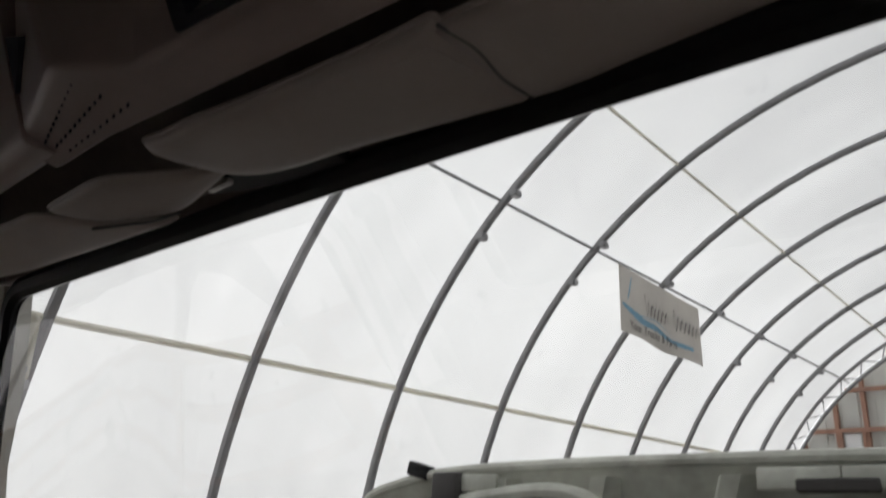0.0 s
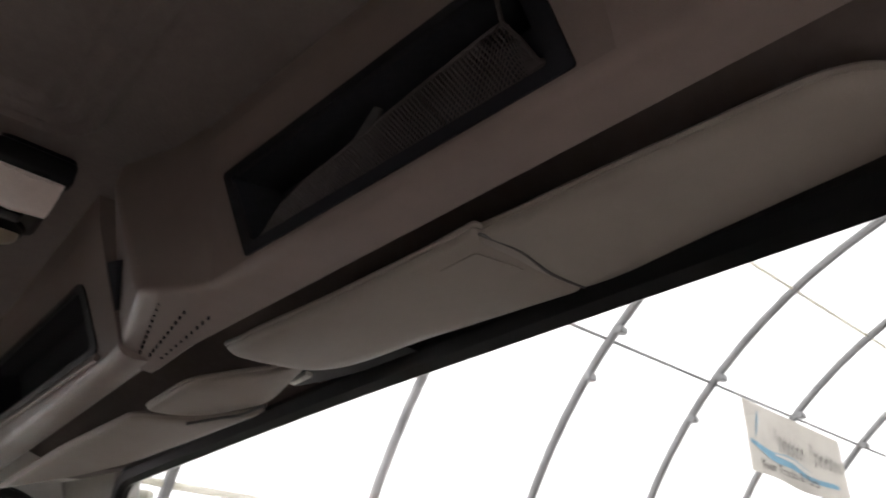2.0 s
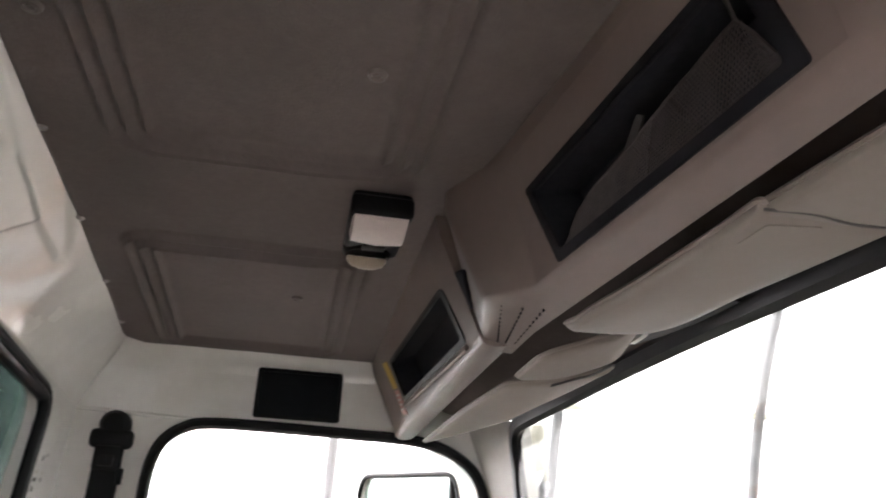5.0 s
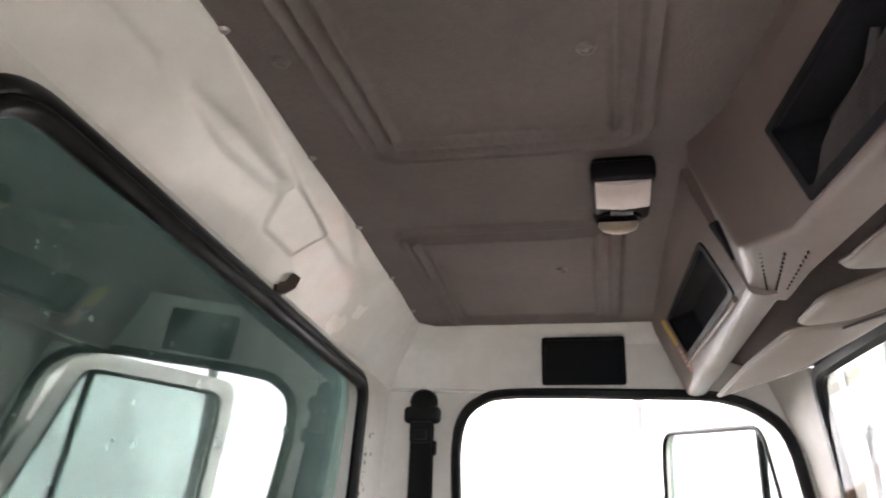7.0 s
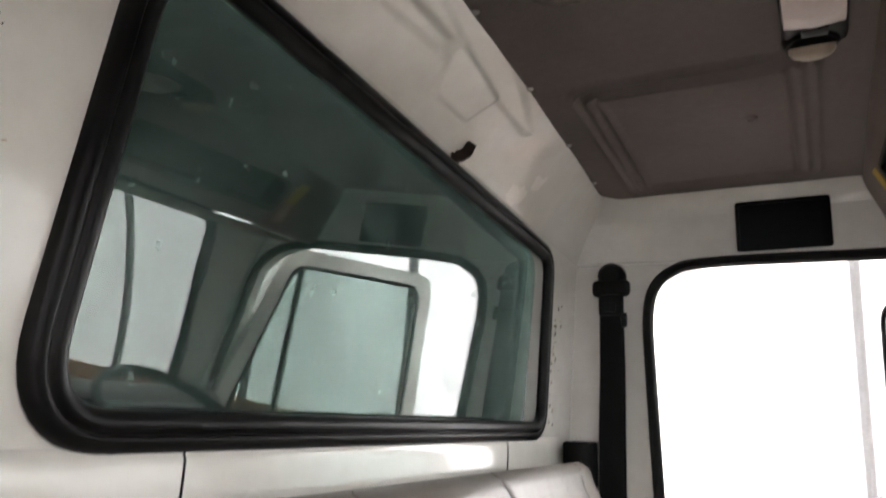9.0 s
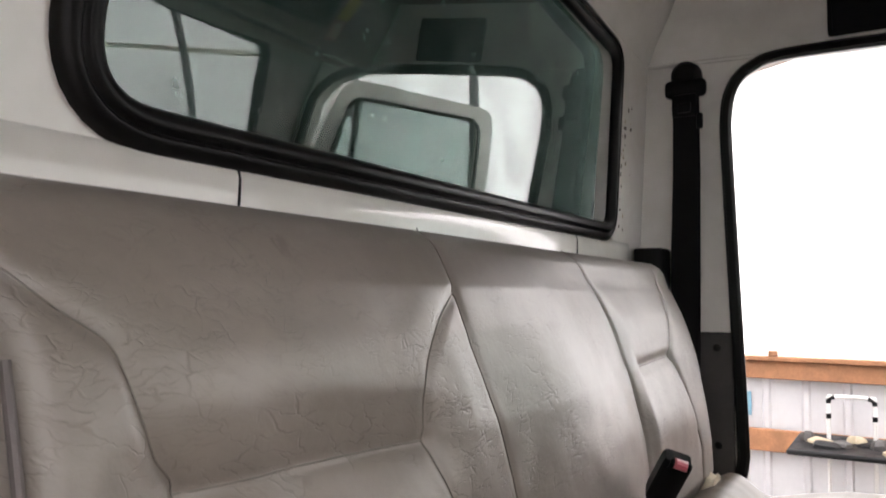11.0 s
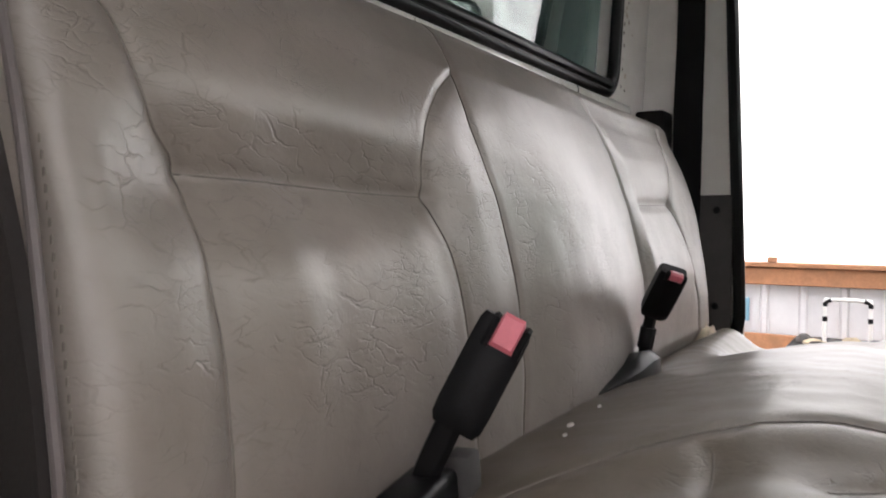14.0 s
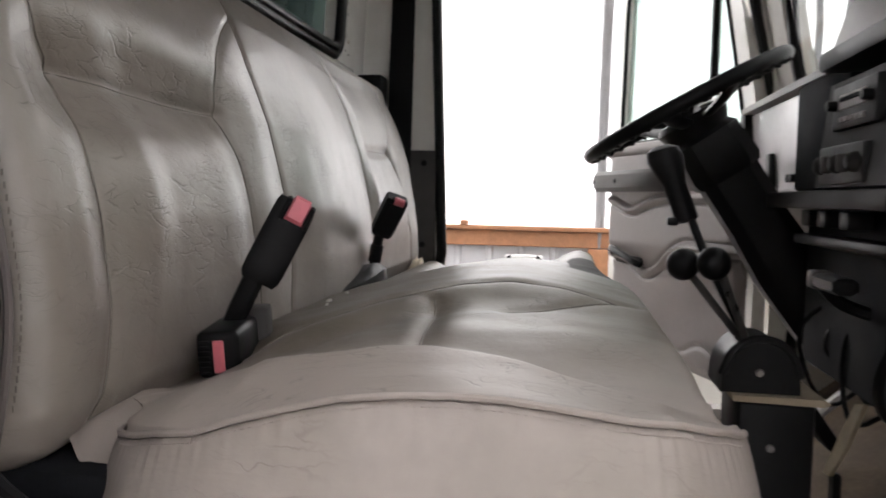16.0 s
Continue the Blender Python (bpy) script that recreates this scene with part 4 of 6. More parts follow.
for u in (0.645, 0.49):
    part("screw", lathe([(0.0, 0.003), (0.006, 0.003), (0.008, 0.0)], dp(u, 1.70, 0.012 + 0.067), DN, 10), M_BLACK, arm)
part("door_handle", sweep(smooth_path([dp(0.62, 1.475, 0.012), dp(0.60, 1.49, 0.034), dp(0.52, 1.478, 0.036), dp(0.46, 1.462, 0.03), dp(0.43, 1.452, 0.012)], 5), circle(0.008, 8, 0.011)), M_BLACK, door, "black plastic door pull")
part("handle_cup", dbox(0.44, 0.62, -0.006, 0.010, 1.445, 1.475, 0.01, 2), M_BLACK, door)
for z in (1.28, 1.68):
    part("hinge", dbox(-0.11, -0.06, -0.07, -0.03, z - 0.04, z + 0.04, 0.008, 2), M_PAINT, door)

# the outside mirror on its arms
mir = thing("side_mirror", "pale square truck mirror on thin steel arms", "mirror", (-1.2, 1.1, 1.8))
mm = Matrix.Translation((-1.41, 1.250, 2.42)) @ Euler((0, radians(8), radians(-30))).to_matrix().to_4x4()
part("housing", box(-0.035, 0.035, -0.02, 0.02, -0.09, 0.09, 0.012, 3, m=mm), M_CREAM, mir, "cream painted mirror back")
part("mirror_glass", box(-0.028, 0.028, -0.027, -0.021, -0.08, 0.08, 0.008, 2, m=mm), M_METAL, mir)
part("bracket", box(-0.06, 0.05, -0.02, 0.02, -0.115, -0.085, 0.008, 2, m=mm), M_STEELTUBE, mir)
for pth in (((-0.92, 1.05, 2.20), (-1.23, 1.195, 2.33), (-1.42, 1.255, 2.33)), ((-0.92, 1.10, 1.75), (-1.35, 1.245, 2.12), (-1.39, 1.25, 2.33)), ((-1.35, 1.235, 2.30), (-1.51, 1.285, 2.32), (-1.53, 1.295, 2.37))):
    part("arm", tube(smooth_path(pth, 5), 0.011, 8), M_STEELTUBE, mir)

# ---- things on the driver's side wall ----
spk = thing("speaker_cover", "flat black rectangular speaker cover on the white side panel", "speaker", (-0.81, 0.484, 2.36))
part("cover", box(-0.812, -0.797, 0.392, 0.578, 2.360, 2.467, 0.006, 3), M_MATBLACK, spk)
part("rim", plate([rpoly([(0.389, 2.357), (0.581, 2.357), (0.581, 2.470), (0.389, 2.470)], 0.008, 3), rpoly([(0.397, 2.365), (0.573, 2.365), (0.573, 2.462), (0.397, 2.462)], 0.006, 3)], lambda u, v: (-0.7975, u, v), (0.003, 0, 0)), M_BLACK, spk)

belt = thing("seat_belt", "black three-point seat belt hanging on the white pillar", "seat belt", (-0.79, 0.11, 1.5))
part("pivot_cover", lathe([(0.0, 0.030), (0.022, 0.030), (0.030, 0.022), (0.033, 0.0)], (-0.808, 0.108, 2.318), (1, 0, 0), 20), M_BLACK, belt)
part("pivot_ring", box(-0.806, -0.776, 0.064, 0.152, 2.268, 2.308, 0.012, 3), M_BLACK, belt)
part("latch_plate", box(-0.781, -0.770, 0.082, 0.136, 2.222, 2.272, 0.006, 2), M_BLACK, belt)
part("latch_tongue", box(-0.770, -0.7675, 0.094, 0.124, 2.230, 2.252, 0.003, 2), M_BLACK, belt)
part("latch_stop", box(-0.785, -0.772, 0.134, 0.146, 2.195, 2.228, 0.003, 2), M_BLACK, belt)
web = [(0.081, 0.137, 2.275), (0.079, 0.138, 2.10), (0.074, 0.136, 1.95), (0.072, 0.134, 1.75), (0.068, 0.130, 1.50), (0.066, 0.128, 1.25)]
part("webbing", loft([[(-0.789, a, z), (-0.7825, a + 0.004, z), (-0.7815, (a + b) / 2, z), (-0.7825, b - 0.004, z), (-0.789, b, z), (-0.7915, (a + b) / 2, z)] for a, b, z in web]), M_WEB, belt)
part("reel_box", box(-0.806, -0.735, -0.005 + 0.01, 0.068, 1.62, 1.937, 0.006, 2), M_BLACK, belt, "black plastic belt guide")

hook = thing("coat_hook", "small rusty brown steel coat hook above the window", "hook", (-0.105, 0.03, 2.40))
part("hook_stem", sweep([(-0.104, 0.020, 2.399), (-0.107, 0.034, 2.400), (-0.112, 0.042, 2.406), (-0.122, 0.044, 2.424)], [(-0.005, -0.009), (0.005, -0.009), (0.005, 0.009), (-0.005, 0.009)]), M_RUSTHOOK, hook)
part("hook_plate", box(-0.120, -0.092, 0.020, 0.025, 2.386, 2.408, 0.002, 2), M_RUSTHOOK, hook)

# ---- dome lamp ----
lamp = thing("dome_lamp", "two-part cabin lamp with frosted lens and round spot lens", "ceiling lamp", (-0.02, 0.56, 2.50))
part("housing", box(-0.092, 0.078, 0.524, 0.604, 2.480, 2.512, 0.010, 3), M_BLACK, lamp)
part("end_cap", box(0.058, 0.081, 0.523, 0.605, 2.472, 2.500, 0.006, 3), M_BLACK, lamp)
rings = []
for i in range(9):
    x = -0.006 + 0.080 * i / 8
    d = 0.012 * math.sin(math.pi * i / 8) ** 0.7
    rings.append([(x, 0.527, 2.480), (x, 0.529, 2.470 - d), (x, 0.563, 2.466 - d), (x, 0.598, 2.470 - d), (x, 0.600, 2.480)])
part("lens", loft(rings), M_LENS, lamp, "pinkish-white frosted lens")
part("switch", box(-0.034, -0.012, 0.548, 0.580, 2.466, 2.479, 0.003, 2), M_BLACK, lamp)
part("spot_housing", lathe([(0.036, 0.0), (0.037, 0.016), (0.032, 0.024)], (-0.078, 0.560, 2.500), (0, 0, -1), 24), M_BLACK, lamp)
part("spot_lens", lathe([(0.030, 0.0), (0.029, 0.008), (0.023, 0.015), (0.011, 0.019), (0.0, 0.020)], (-0.086, 0.560, 2.480), (-0.45, 0, -1), 24), M_SPOT, lamp, "yellowed round spot lens")

# ---- overhead console ----
con = thing("overhead_console", "grey-brown plastic overhead console with net pocket and storage recess", "console", (0, 0.72, 2.30))


def skin(rings, skip, bm):
    """A closed skin over rings, leaving out the faces that skip(ring, edge) names."""
    vs = [[bm.verts.new(q) for q in ring] for ring in rings]
    n = len(rings[0])
    for i in range(len(rings) - 1):
        for j in range(n):
            if not skip(i, j):
                bm.faces.new((vs[i][j], vs[i][(j + 1) % n], vs[i + 1][(j + 1) % n], vs[i + 1][j]))
    bm.faces.new(vs[0])
    bm.faces.new(list(reversed(vs[-1])))
    return bm


SLIM = [(0.640, 2.505), (0.6485, 2.4727), (0.662, 2.4418), (0.7054, 2.3426), (0.708, 2.335), (0.714, 2.330), (0.726, 2.3275), (0.742, 2.330), (0.752, 2.337), (0.756, 2.350), (0.75, 2.505)]
slim_x = [-0.775, -0.70, -0.62, -0.59, -0.01, 0.012, 0.03]
part("console_body", skin([[Vector((x, y, z)) for y, z in SLIM] for x in slim_x], lambda i, j: i == 3 and j in (1, 2), bmesh.new()), M_CONSOLE, con, smooth=50)


def bf(x, z, off=0.0):
    y = 0.692 + 0.11 * (x - 0.10) - 0.218 * (z - 2.365)
    n = Vector((0.11, -1, -0.218)).normalized()
    return Vector((x, y, z)) + n * off


def deep_ring(x, top, low):
    """The deep passenger part: top and low are its rear edges."""
    bx = 0.11 * max(0.0, x - 0.10)
    top, low = Vector(top), Vector(low)
    return [top + Vector((0, 0, 0.03)), top, low, low + Vector((0.0, 0.004, -0.005)), low + Vector((0.0, 0.011, -0.007)), Vector((x, 0.744 + bx * 0.8, 2.330)), Vector((x, 0.757 + bx * 0.8, 2.329)), Vector((x, 0.764 + bx * 0.8, 2.336)), Vector((x, 0.770 + bx * 0.7, 2.505))]


deep = [deep_ring(0.000, (0.088, 0.645, 2.478), (0.000, 0.716, 2.343)),
        deep_ring(0.060, (0.096, 0.641, 2.478), (0.140, 0.681, 2.348)),
        deep_ring(0.080, (0.100, 0.640, 2.478), (0.158, 0.677, 2.348)),
        deep_ring(0.100, (0.107, 0.642, 2.478), (0.170, 0.680, 2.347)),
        deep_ring(0.180, (0.180, 0.672, 2.478), (0.215, 0.705, 2.342)),
        deep_ring(0.245, bf(0.245, 2.478), bf(0.245, 2.336)), deep_ring(0.665, bf(0.665, 2.478), bf(0.665, 2.336)), deep_ring(0.86, bf(0.86, 2.478), bf(0.86, 2.336))]
part("console_bulge", skin(deep, lambda i, j: i == 5 and j == 1, bmesh.new()), M_CONSOLE, con, smooth=42)
# the dark recess in the slim part
face_n = Vector((0, -0.16, -0.07)).normalized()
fs = Vector((0, 0.4008, -0.9162))


def cf(x, s, off=0.0):
    """A point on the slim face: x along the cab, s down the face from its upper edge."""
    return Vector((x, 0.6545, 2.459)) + fs * s + face_n * off


rec = rpoly([(-0.045, 0.030), (-0.030, 0.122), (-0.545, 0.100), (-0.560, 0.010)], [0.02, 0.015, 0.015, 0.02], 5)
rec_in = rpoly([(-0.062, 0.036), (-0.050, 0.112), (-0.535, 0.092), (-0.546, 0.018)], [0.015, 0.012, 0.012, 0.015], 5)
part("recess_face", plate([[(-0.59, -0.015), (-0.01, -0.015), (-0.01, 0.127), (-0.59, 0.127)], rec], lambda u, v: cf(u, v, 0.0), -face_n * 0.004), M_CONSOLE, con)
part("recess_frame", plate([rec, rec_in], lambda u, v: cf(u, v, -0.003), face_n * 0.005), M_BLACK, con, "black recess frame")
part("recess_cavity", loft([[cf(q.x, q.y, d) for q in rec_in] for d in (-0.001, -0.05)], True, False), M_DEEP, con, "dark recess")
part("recess_back", plate([rec_in], lambda u, v: cf(u, v, -0.05), -face_n * 0.003), M_DEEP, con)
part("recess_sill", sweep([cf(-0.03, 0.128, 0.004), cf(-0.3, 0.118, 0.006), cf(-0.55, 0.107, 0.004)], circle(0.0035, 8, 0.005)), M_CONSOLE, con)
# the three-cornered slot in the slanting end of the deep part
sa, sb, sc_ = Vector((0.060, 0.667, 2.414)), Vector((0.094, 0.669, 2.402)), Vector((0.036, 0.695, 2.374))
sn = (sb - sa).cross(sc_ - sa).normalized()
sn = sn if sn.y < 0 else -sn
part("slot", loft([[q + sn * 0.004 for q in (sa, sb, sc_)], [q - sn * 0.006 for q in (sa, sb, sc_)]]), M_DEEP, con)
part("yellow_label", plate([rpoly([(-0.585, 0.004), (-0.63, -0.002), (-0.61, 0.060), (-0.568, 0.066)], 0.004, 2)], lambda u, v: cf(u, v, 0.001), face_n * 0.0012), M_YELLOW, con)
part("red_label", plate([rpoly([(-0.566, 0.070), (-0.606, 0.064), (-0.60, 0.118), (-0.560, 0.124)], 0.004, 2)], lambda u, v: cf(u, v, 0.001), face_n * 0.0012), M_PINK, con)
for i in range(4):
    part("label_bar", plate([[(-0.572 - 0.001 * i, 0.078 + 0.010 * i), (-0.598, 0.074 + 0.010 * i), (-0.597, 0.0775 + 0.010 * i), (-0.571 - 0.001 * i, 0.0815 + 0.010 * i)]], lambda u, v: cf(u, v, 0.0022), face_n * 0.0005), M_PALE, con)


# the net pocket on the deep part
pk_out = rpoly([(0.302, 2.3385), (0.640, 2.3385), (0.622, 2.438), (0.268, 2.431)], [0.004, 0.004, 0.006, 0.006], 4)
pk_in = rpoly([(0.312, 2.349), (0.622, 2.349), (0.607, 2.429), (0.281, 2.423)], [0.004, 0.004, 0.006, 0.006], 4)
BN = Vector((0.11, -1, -0.218)).normalized()
part("pocket_face", plate([[(0.245, 2.336), (0.665, 2.336), (0.665, 2.478), (0.245, 2.478)], pk_out], lambda u, v: bf(u, v, 0.0), -BN * 0.004), M_CONSOLE, con)
pocket = part("pocket_frame", plate([pk_out, pk_in], lambda u, v: bf(u, v, -0.004), BN * 0.006), M_DKPOCKET, con, "dark plastic pocket frame")
part("pocket_cavity", loft([[bf(q.x, q.y, d) for q in pk_in] for d in (-0.002, -0.055)], True, False), M_DEEP, con, "dark pocket opening")
part("pocket_back", plate([pk_in], lambda u, v: bf(u, v, -0.055), -BN * 0.003), M_DEEP, con)
HEM = ([0.312, 0.34, 0.38, 0.42, 0.46, 0.50, 0.55, 0.592, 0.600, 0.606, 0.620], [2.356, 2.372, 2.380, 2.382, 2.386, 2.392, 2.399, 2.405, 2.386, 2.366, 2.358])


def net_pt(s, t):
    x = 0.314 + 0.306 * s
    top = float(np.interp(x, *HEM))
    z = 2.351 + (top - 2.351) * t
    return bf(x, z, -0.002 + 0.008 * math.sin(t * 1.6) * (0.3 + 0.7 * math.sin(s * math.pi)) - 0.010 * t + 0.0015 * noise.noise((x * 60, z * 60, 0)))


bm = bmesh.new()
NS, NT = 84, 16
for k in range(-4, NS + 4):
    for dirn in (1, -1):
        pts = []
        for j in range(NT + 1):
            s_ = (k + dirn * j * 0.45) / NS
            if 0 <= s_ <= 1:
                pts.append(net_pt(s_, j / NT))
        if len(pts) > 2 and (pts[-1] - pts[0]).length > 0.006:
            tube(pts, 0.00075, 3, bm=bm)
tagged(part("net", bm, M_MESH, con, "torn black elastic net", smooth=80), kind="stuff")
part("net_hem", tube([net_pt(k / 30, 1.0) for k in range(31)], 0.0018, 6), M_MESH, con)
part("net_tear", tube(smooth_path([net_pt(0.90, 1.0), bf(0.592, 2.428, -0.004), bf(0.598, 2.434, -0.004)], 5), 0.0018, 5), M_MESH, con)
part("paper_scrap", plate([rpoly([(0.425, 2.385), (0.462, 2.408), (0.470, 2.402), (0.440, 2.380)], 0.002, 2)], lambda u, v: bf(u, v, -0.012), (0, -0.002, 0)), M_DKGREY, con)
# rows of speaker holes under the bulge
for (xa, ya), (xb, yb), n in (((0.159, 0.700), (0.043, 0.727), 10), ((0.170, 0.722), (0.048, 0.7365), 10), ((0.183, 0.742), (0.053, 0.748), 10)):
    for k in range(n):
        t = k / (n - 1)
        x, y = xa + (xb - xa) * t, ya + (yb - ya) * t
        part("grille_hole", lathe([(0.0, 0.0), (0.0013, 0.0), (0.0013, 0.004)], (x, y, 2.3412 - 0.0112 * step(0.688, 0.744, y) - 0.002), (0, 0, 1), 6), M_DEEP, con)

# ---- sun visors ----
def visor(name, pts, radii, z0, tilt, label, material=M_VISOR, puff=1.0):
    """A padded visor: rounded outline, soft edge."""
    v = thing(name, label, "sun visor", (pts[0][0], pts[0][1], z0), "sun visors")
    line = rpoly(pts, radii, 8)
    cx, cy = sum(p.x for p in line) / len(line), sum(p.y for p in line) / len(line)
    rings = []
    for inset, dz in ((0.0, 0.006), (0.0, 0.0), (0.002, -0.005), (0.007, -0.009), (0.02, -0.011), (0.045, -0.012)):
        ring = []
        for p in line:
            d = Vector((cx - p.x, cy - p.y))
            q = p + d.normalized() * min(inset, d.length * 0.8)
            ring.append(Vector((q.x, q.y, z0 + dz * puff + tilt(q.x, q.y))))
        rings.append(ring)
    part("padding", loft(rings), material, v, smooth=60)
    part("edge_welt", tube([Vector((p.x, p.y, z0 + 0.001 + tilt(p.x, p.y))) for p in line], 0.0028, 6, True), material, v)
    return v


vis_a = visor("sun_visor", [(0.462, 0.826), (0.577, 0.8385), (0.658, 0.849), (0.728, 0.858), (0.757, 0.874), (0.7685, 0.907), (0.770, 0.941), (0.759, 0.961), (0.735, 0.970), (0.68, 0.974), (0.548, 0.957), (0.468, 0.945)], [0.01, 0.04, 0.04, 0.03, 0.015, 0.015, 0.015, 0.012, 0.012, 0.02, 0.04, 0.01], 2.334, lambda x, y: -0.004 * (x - 0.46), "grey padded sun visor folded up against the roof", puff=0.85)
vis_b = visor("sun_visor", [(0.097, 0.806), (0.112, 0.792), (0.18, 0.7905), (0.287, 0.806), (0.427, 0.8185), (0.479, 0.820), (0.484, 0.862), (0.476, 0.905), (0.479, 0.9475), (0.440, 0.941), (0.315, 0.923), (0.225, 0.912), (0.168, 0.8985), (0.125, 0.868), (0.102, 0.835)], [0.008, 0.008, 0.03, 0.05, 0.03, 0.004, 0.02, 0.02, 0.004, 0.02, 0.05, 0.03, 0.03, 0.02, 0.012], 2.333, lambda x, y: 0.010 * step(0.16, 0.09, x), "pale grey padded sun visor with a dark curved slit", puff=0.8)
part("slit", sweep(smooth_path([(0.481, 0.824, 2.326), (0.486, 0.862, 2.325), (0.478, 0.905, 2.325), (0.480, 0.944, 2.326)], 5), circle(0.0016, 6, 0.0014)), M_DKGREY, vis_b)
part("seam_patch", plate([rpoly([(0.418, 0.836), (0.462, 0.838), (0.470, 0.884), (0.450, 0.880)], 0.004, 3)], lambda u, v: (u, v, 2.3236), (0, 0, -0.0010)), M_VISOR, vis_b)
part("visor_clip", loft([[(x, y - 0.008, 2.318), (x, y + 0.008, 2.318), (x, y + 0.006, 2.330), (x, y - 0.006, 2.330)] for x, y in ((0.672, 0.975), (0.70, 0.976), (0.728, 0.971))]), M_METAL, vis_a)
vis_c = visor("sun_visor", [(-0.132, 0.798), (0.006, 0.797), (0.050, 0.824), (0.104, 0.856), (0.142, 0.869), (0.120, 0.882), (0.012, 0.900), (-0.050, 0.880), (-0.107, 0.853)], [0.02, 0.03, 0.03, 0.02, 0.006, 0.01, 0.03, 0.03, 0.03], 2.330, lambda x, y: 0.06 * max(0.0, x), "pale grey visor end tucked above the windscreen", puff=0.6)
visor("sun_visor", [(-0.758, 0.770), (-0.55, 0.772), (-0.384, 0.775), (-0.150, 0.792), (-0.106, 0.853), (-0.05, 0.886), (-0.005, 0.905), (-0.185, 0.893), (-0.372, 0.880), (-0.553, 0.838)], [0.004, 0.03, 0.04, 0.02, 0.03, 0.02, 0.01, 0.04, 0.05, 0.05], 2.326, lambda x, y: 0.0, "pale visor hanging loose beside the driver's door", puff=0.55)
part("visor_slot", sweep(smooth_path([(-0.115, 0.852, 2.319), (-0.06, 0.872, 2.319), (-0.03, 0.884, 2.319), (0.02, 0.893, 2.322)], 4), circle(0.0018, 6, 0.002)), M_DKGREY, vis_c)
br = thing("visor_bracket", "black plastic bracket between the sun visors", "bracket", (0.22, 0.93, 2.33))
part("body", loft([[(x, y - h, 2.366), (x, y - h * 0.8, 2.346), (x, y + h * 0.8, 2.344), (x, y + h, 2.366)] for x, y, h in ((0.05, 0.905, 0.010), (0.09, 0.912, 0.020), (0.15, 0.922, 0.026), (0.24, 0.935, 0.020))]), M_BLACK, br)
part("tongue", box(0.058, 0.10, 0.898, 0.908, 2.340, 2.352, 0.003, 2), M_METAL, br)


# ---- bench seat ----
seat = thing("bench_seat", "worn grey-beige vinyl bench seat with creased back and piped cushion", "bench seat", (0, 0.3, FLOOR))
BX0, BX1 = -0.690, 0.715
SEAM_L = [(0.702, 1.848), (0.674, 1.824), (0.652, 1.808), (0.645, 1.791), (0.639, 1.768), (0.630, 1.746), (0.612, 1.724), (0.614, 1.693), (0.618, 1.664), (0.617, 1.635), (0.617, 1.605), (0.618, 1.577), (0.620, 1.545), (0.627, 1.51), (0.638, 1.485), (0.642, 1.46)]
SEAM_C = [(0.277, 1.835), (0.310, 1.818), (0.337, 1.801), (0.366, 1.775), (0.379, 1.750), (0.379, 1.722), (0.377, 1.702), (0.370, 1.674), (0.365, 1.643), (0.364, 1.615), (0.362, 1.56), (0.36, 1.46)]
SEAM_R = [(0.250, 1.90), (0.260, 1.875), (0.277, 1.835), (0.282, 1.788), (0.276, 1.739), (0.267, 1.69), (0.262, 1.645), (0.264, 1.600), (0.272, 1.52), (0.28, 1.45)]
SEAM_2 = [(-0.16, 1.90), (-0.17, 1.86), (-0.18, 1.83), (-0.185, 1.785), (-0.190, 1.735), (-0.205, 1.684), (-0.217, 1.625), (-0.213, 1.58), (-0.20, 1.45)]
SEAM_3 = [(-0.60, 1.90), (-0.56, 1.81), (-0.48, 1.727), (-0.52, 1.671), (-0.55, 1.608), (-0.57, 1.55), (-0.57, 1.45)]
PLEAT_A = [(0.612, 1.722), (0.53, 1.720), (0.44, 1.717), (0.378, 1.716)]
PLEAT_B = [(-0.27, 1.723), (-0.48, 1.728)]
PZ = [1.46, 1.475, 1.50, 1.56, 1.62, 1.68, 1.72, 1.76, 1.80, 1.84, 1.862, 1.880, 1.891, 1.897]
PY = [0.19, 0.212, 0.222, 0.220, 0.212, 0.200, 0.192, 0.179, 0.164, 0.145, 0.128, 0.113, 0.099, 0.086]


def side_x(line, z):
    """A seam's x at height z."""
    zs, xs_ = [p[1] for p in reversed(line)], [p[0] for p in reversed(line)]
    return float(np.interp(z, zs, xs_))


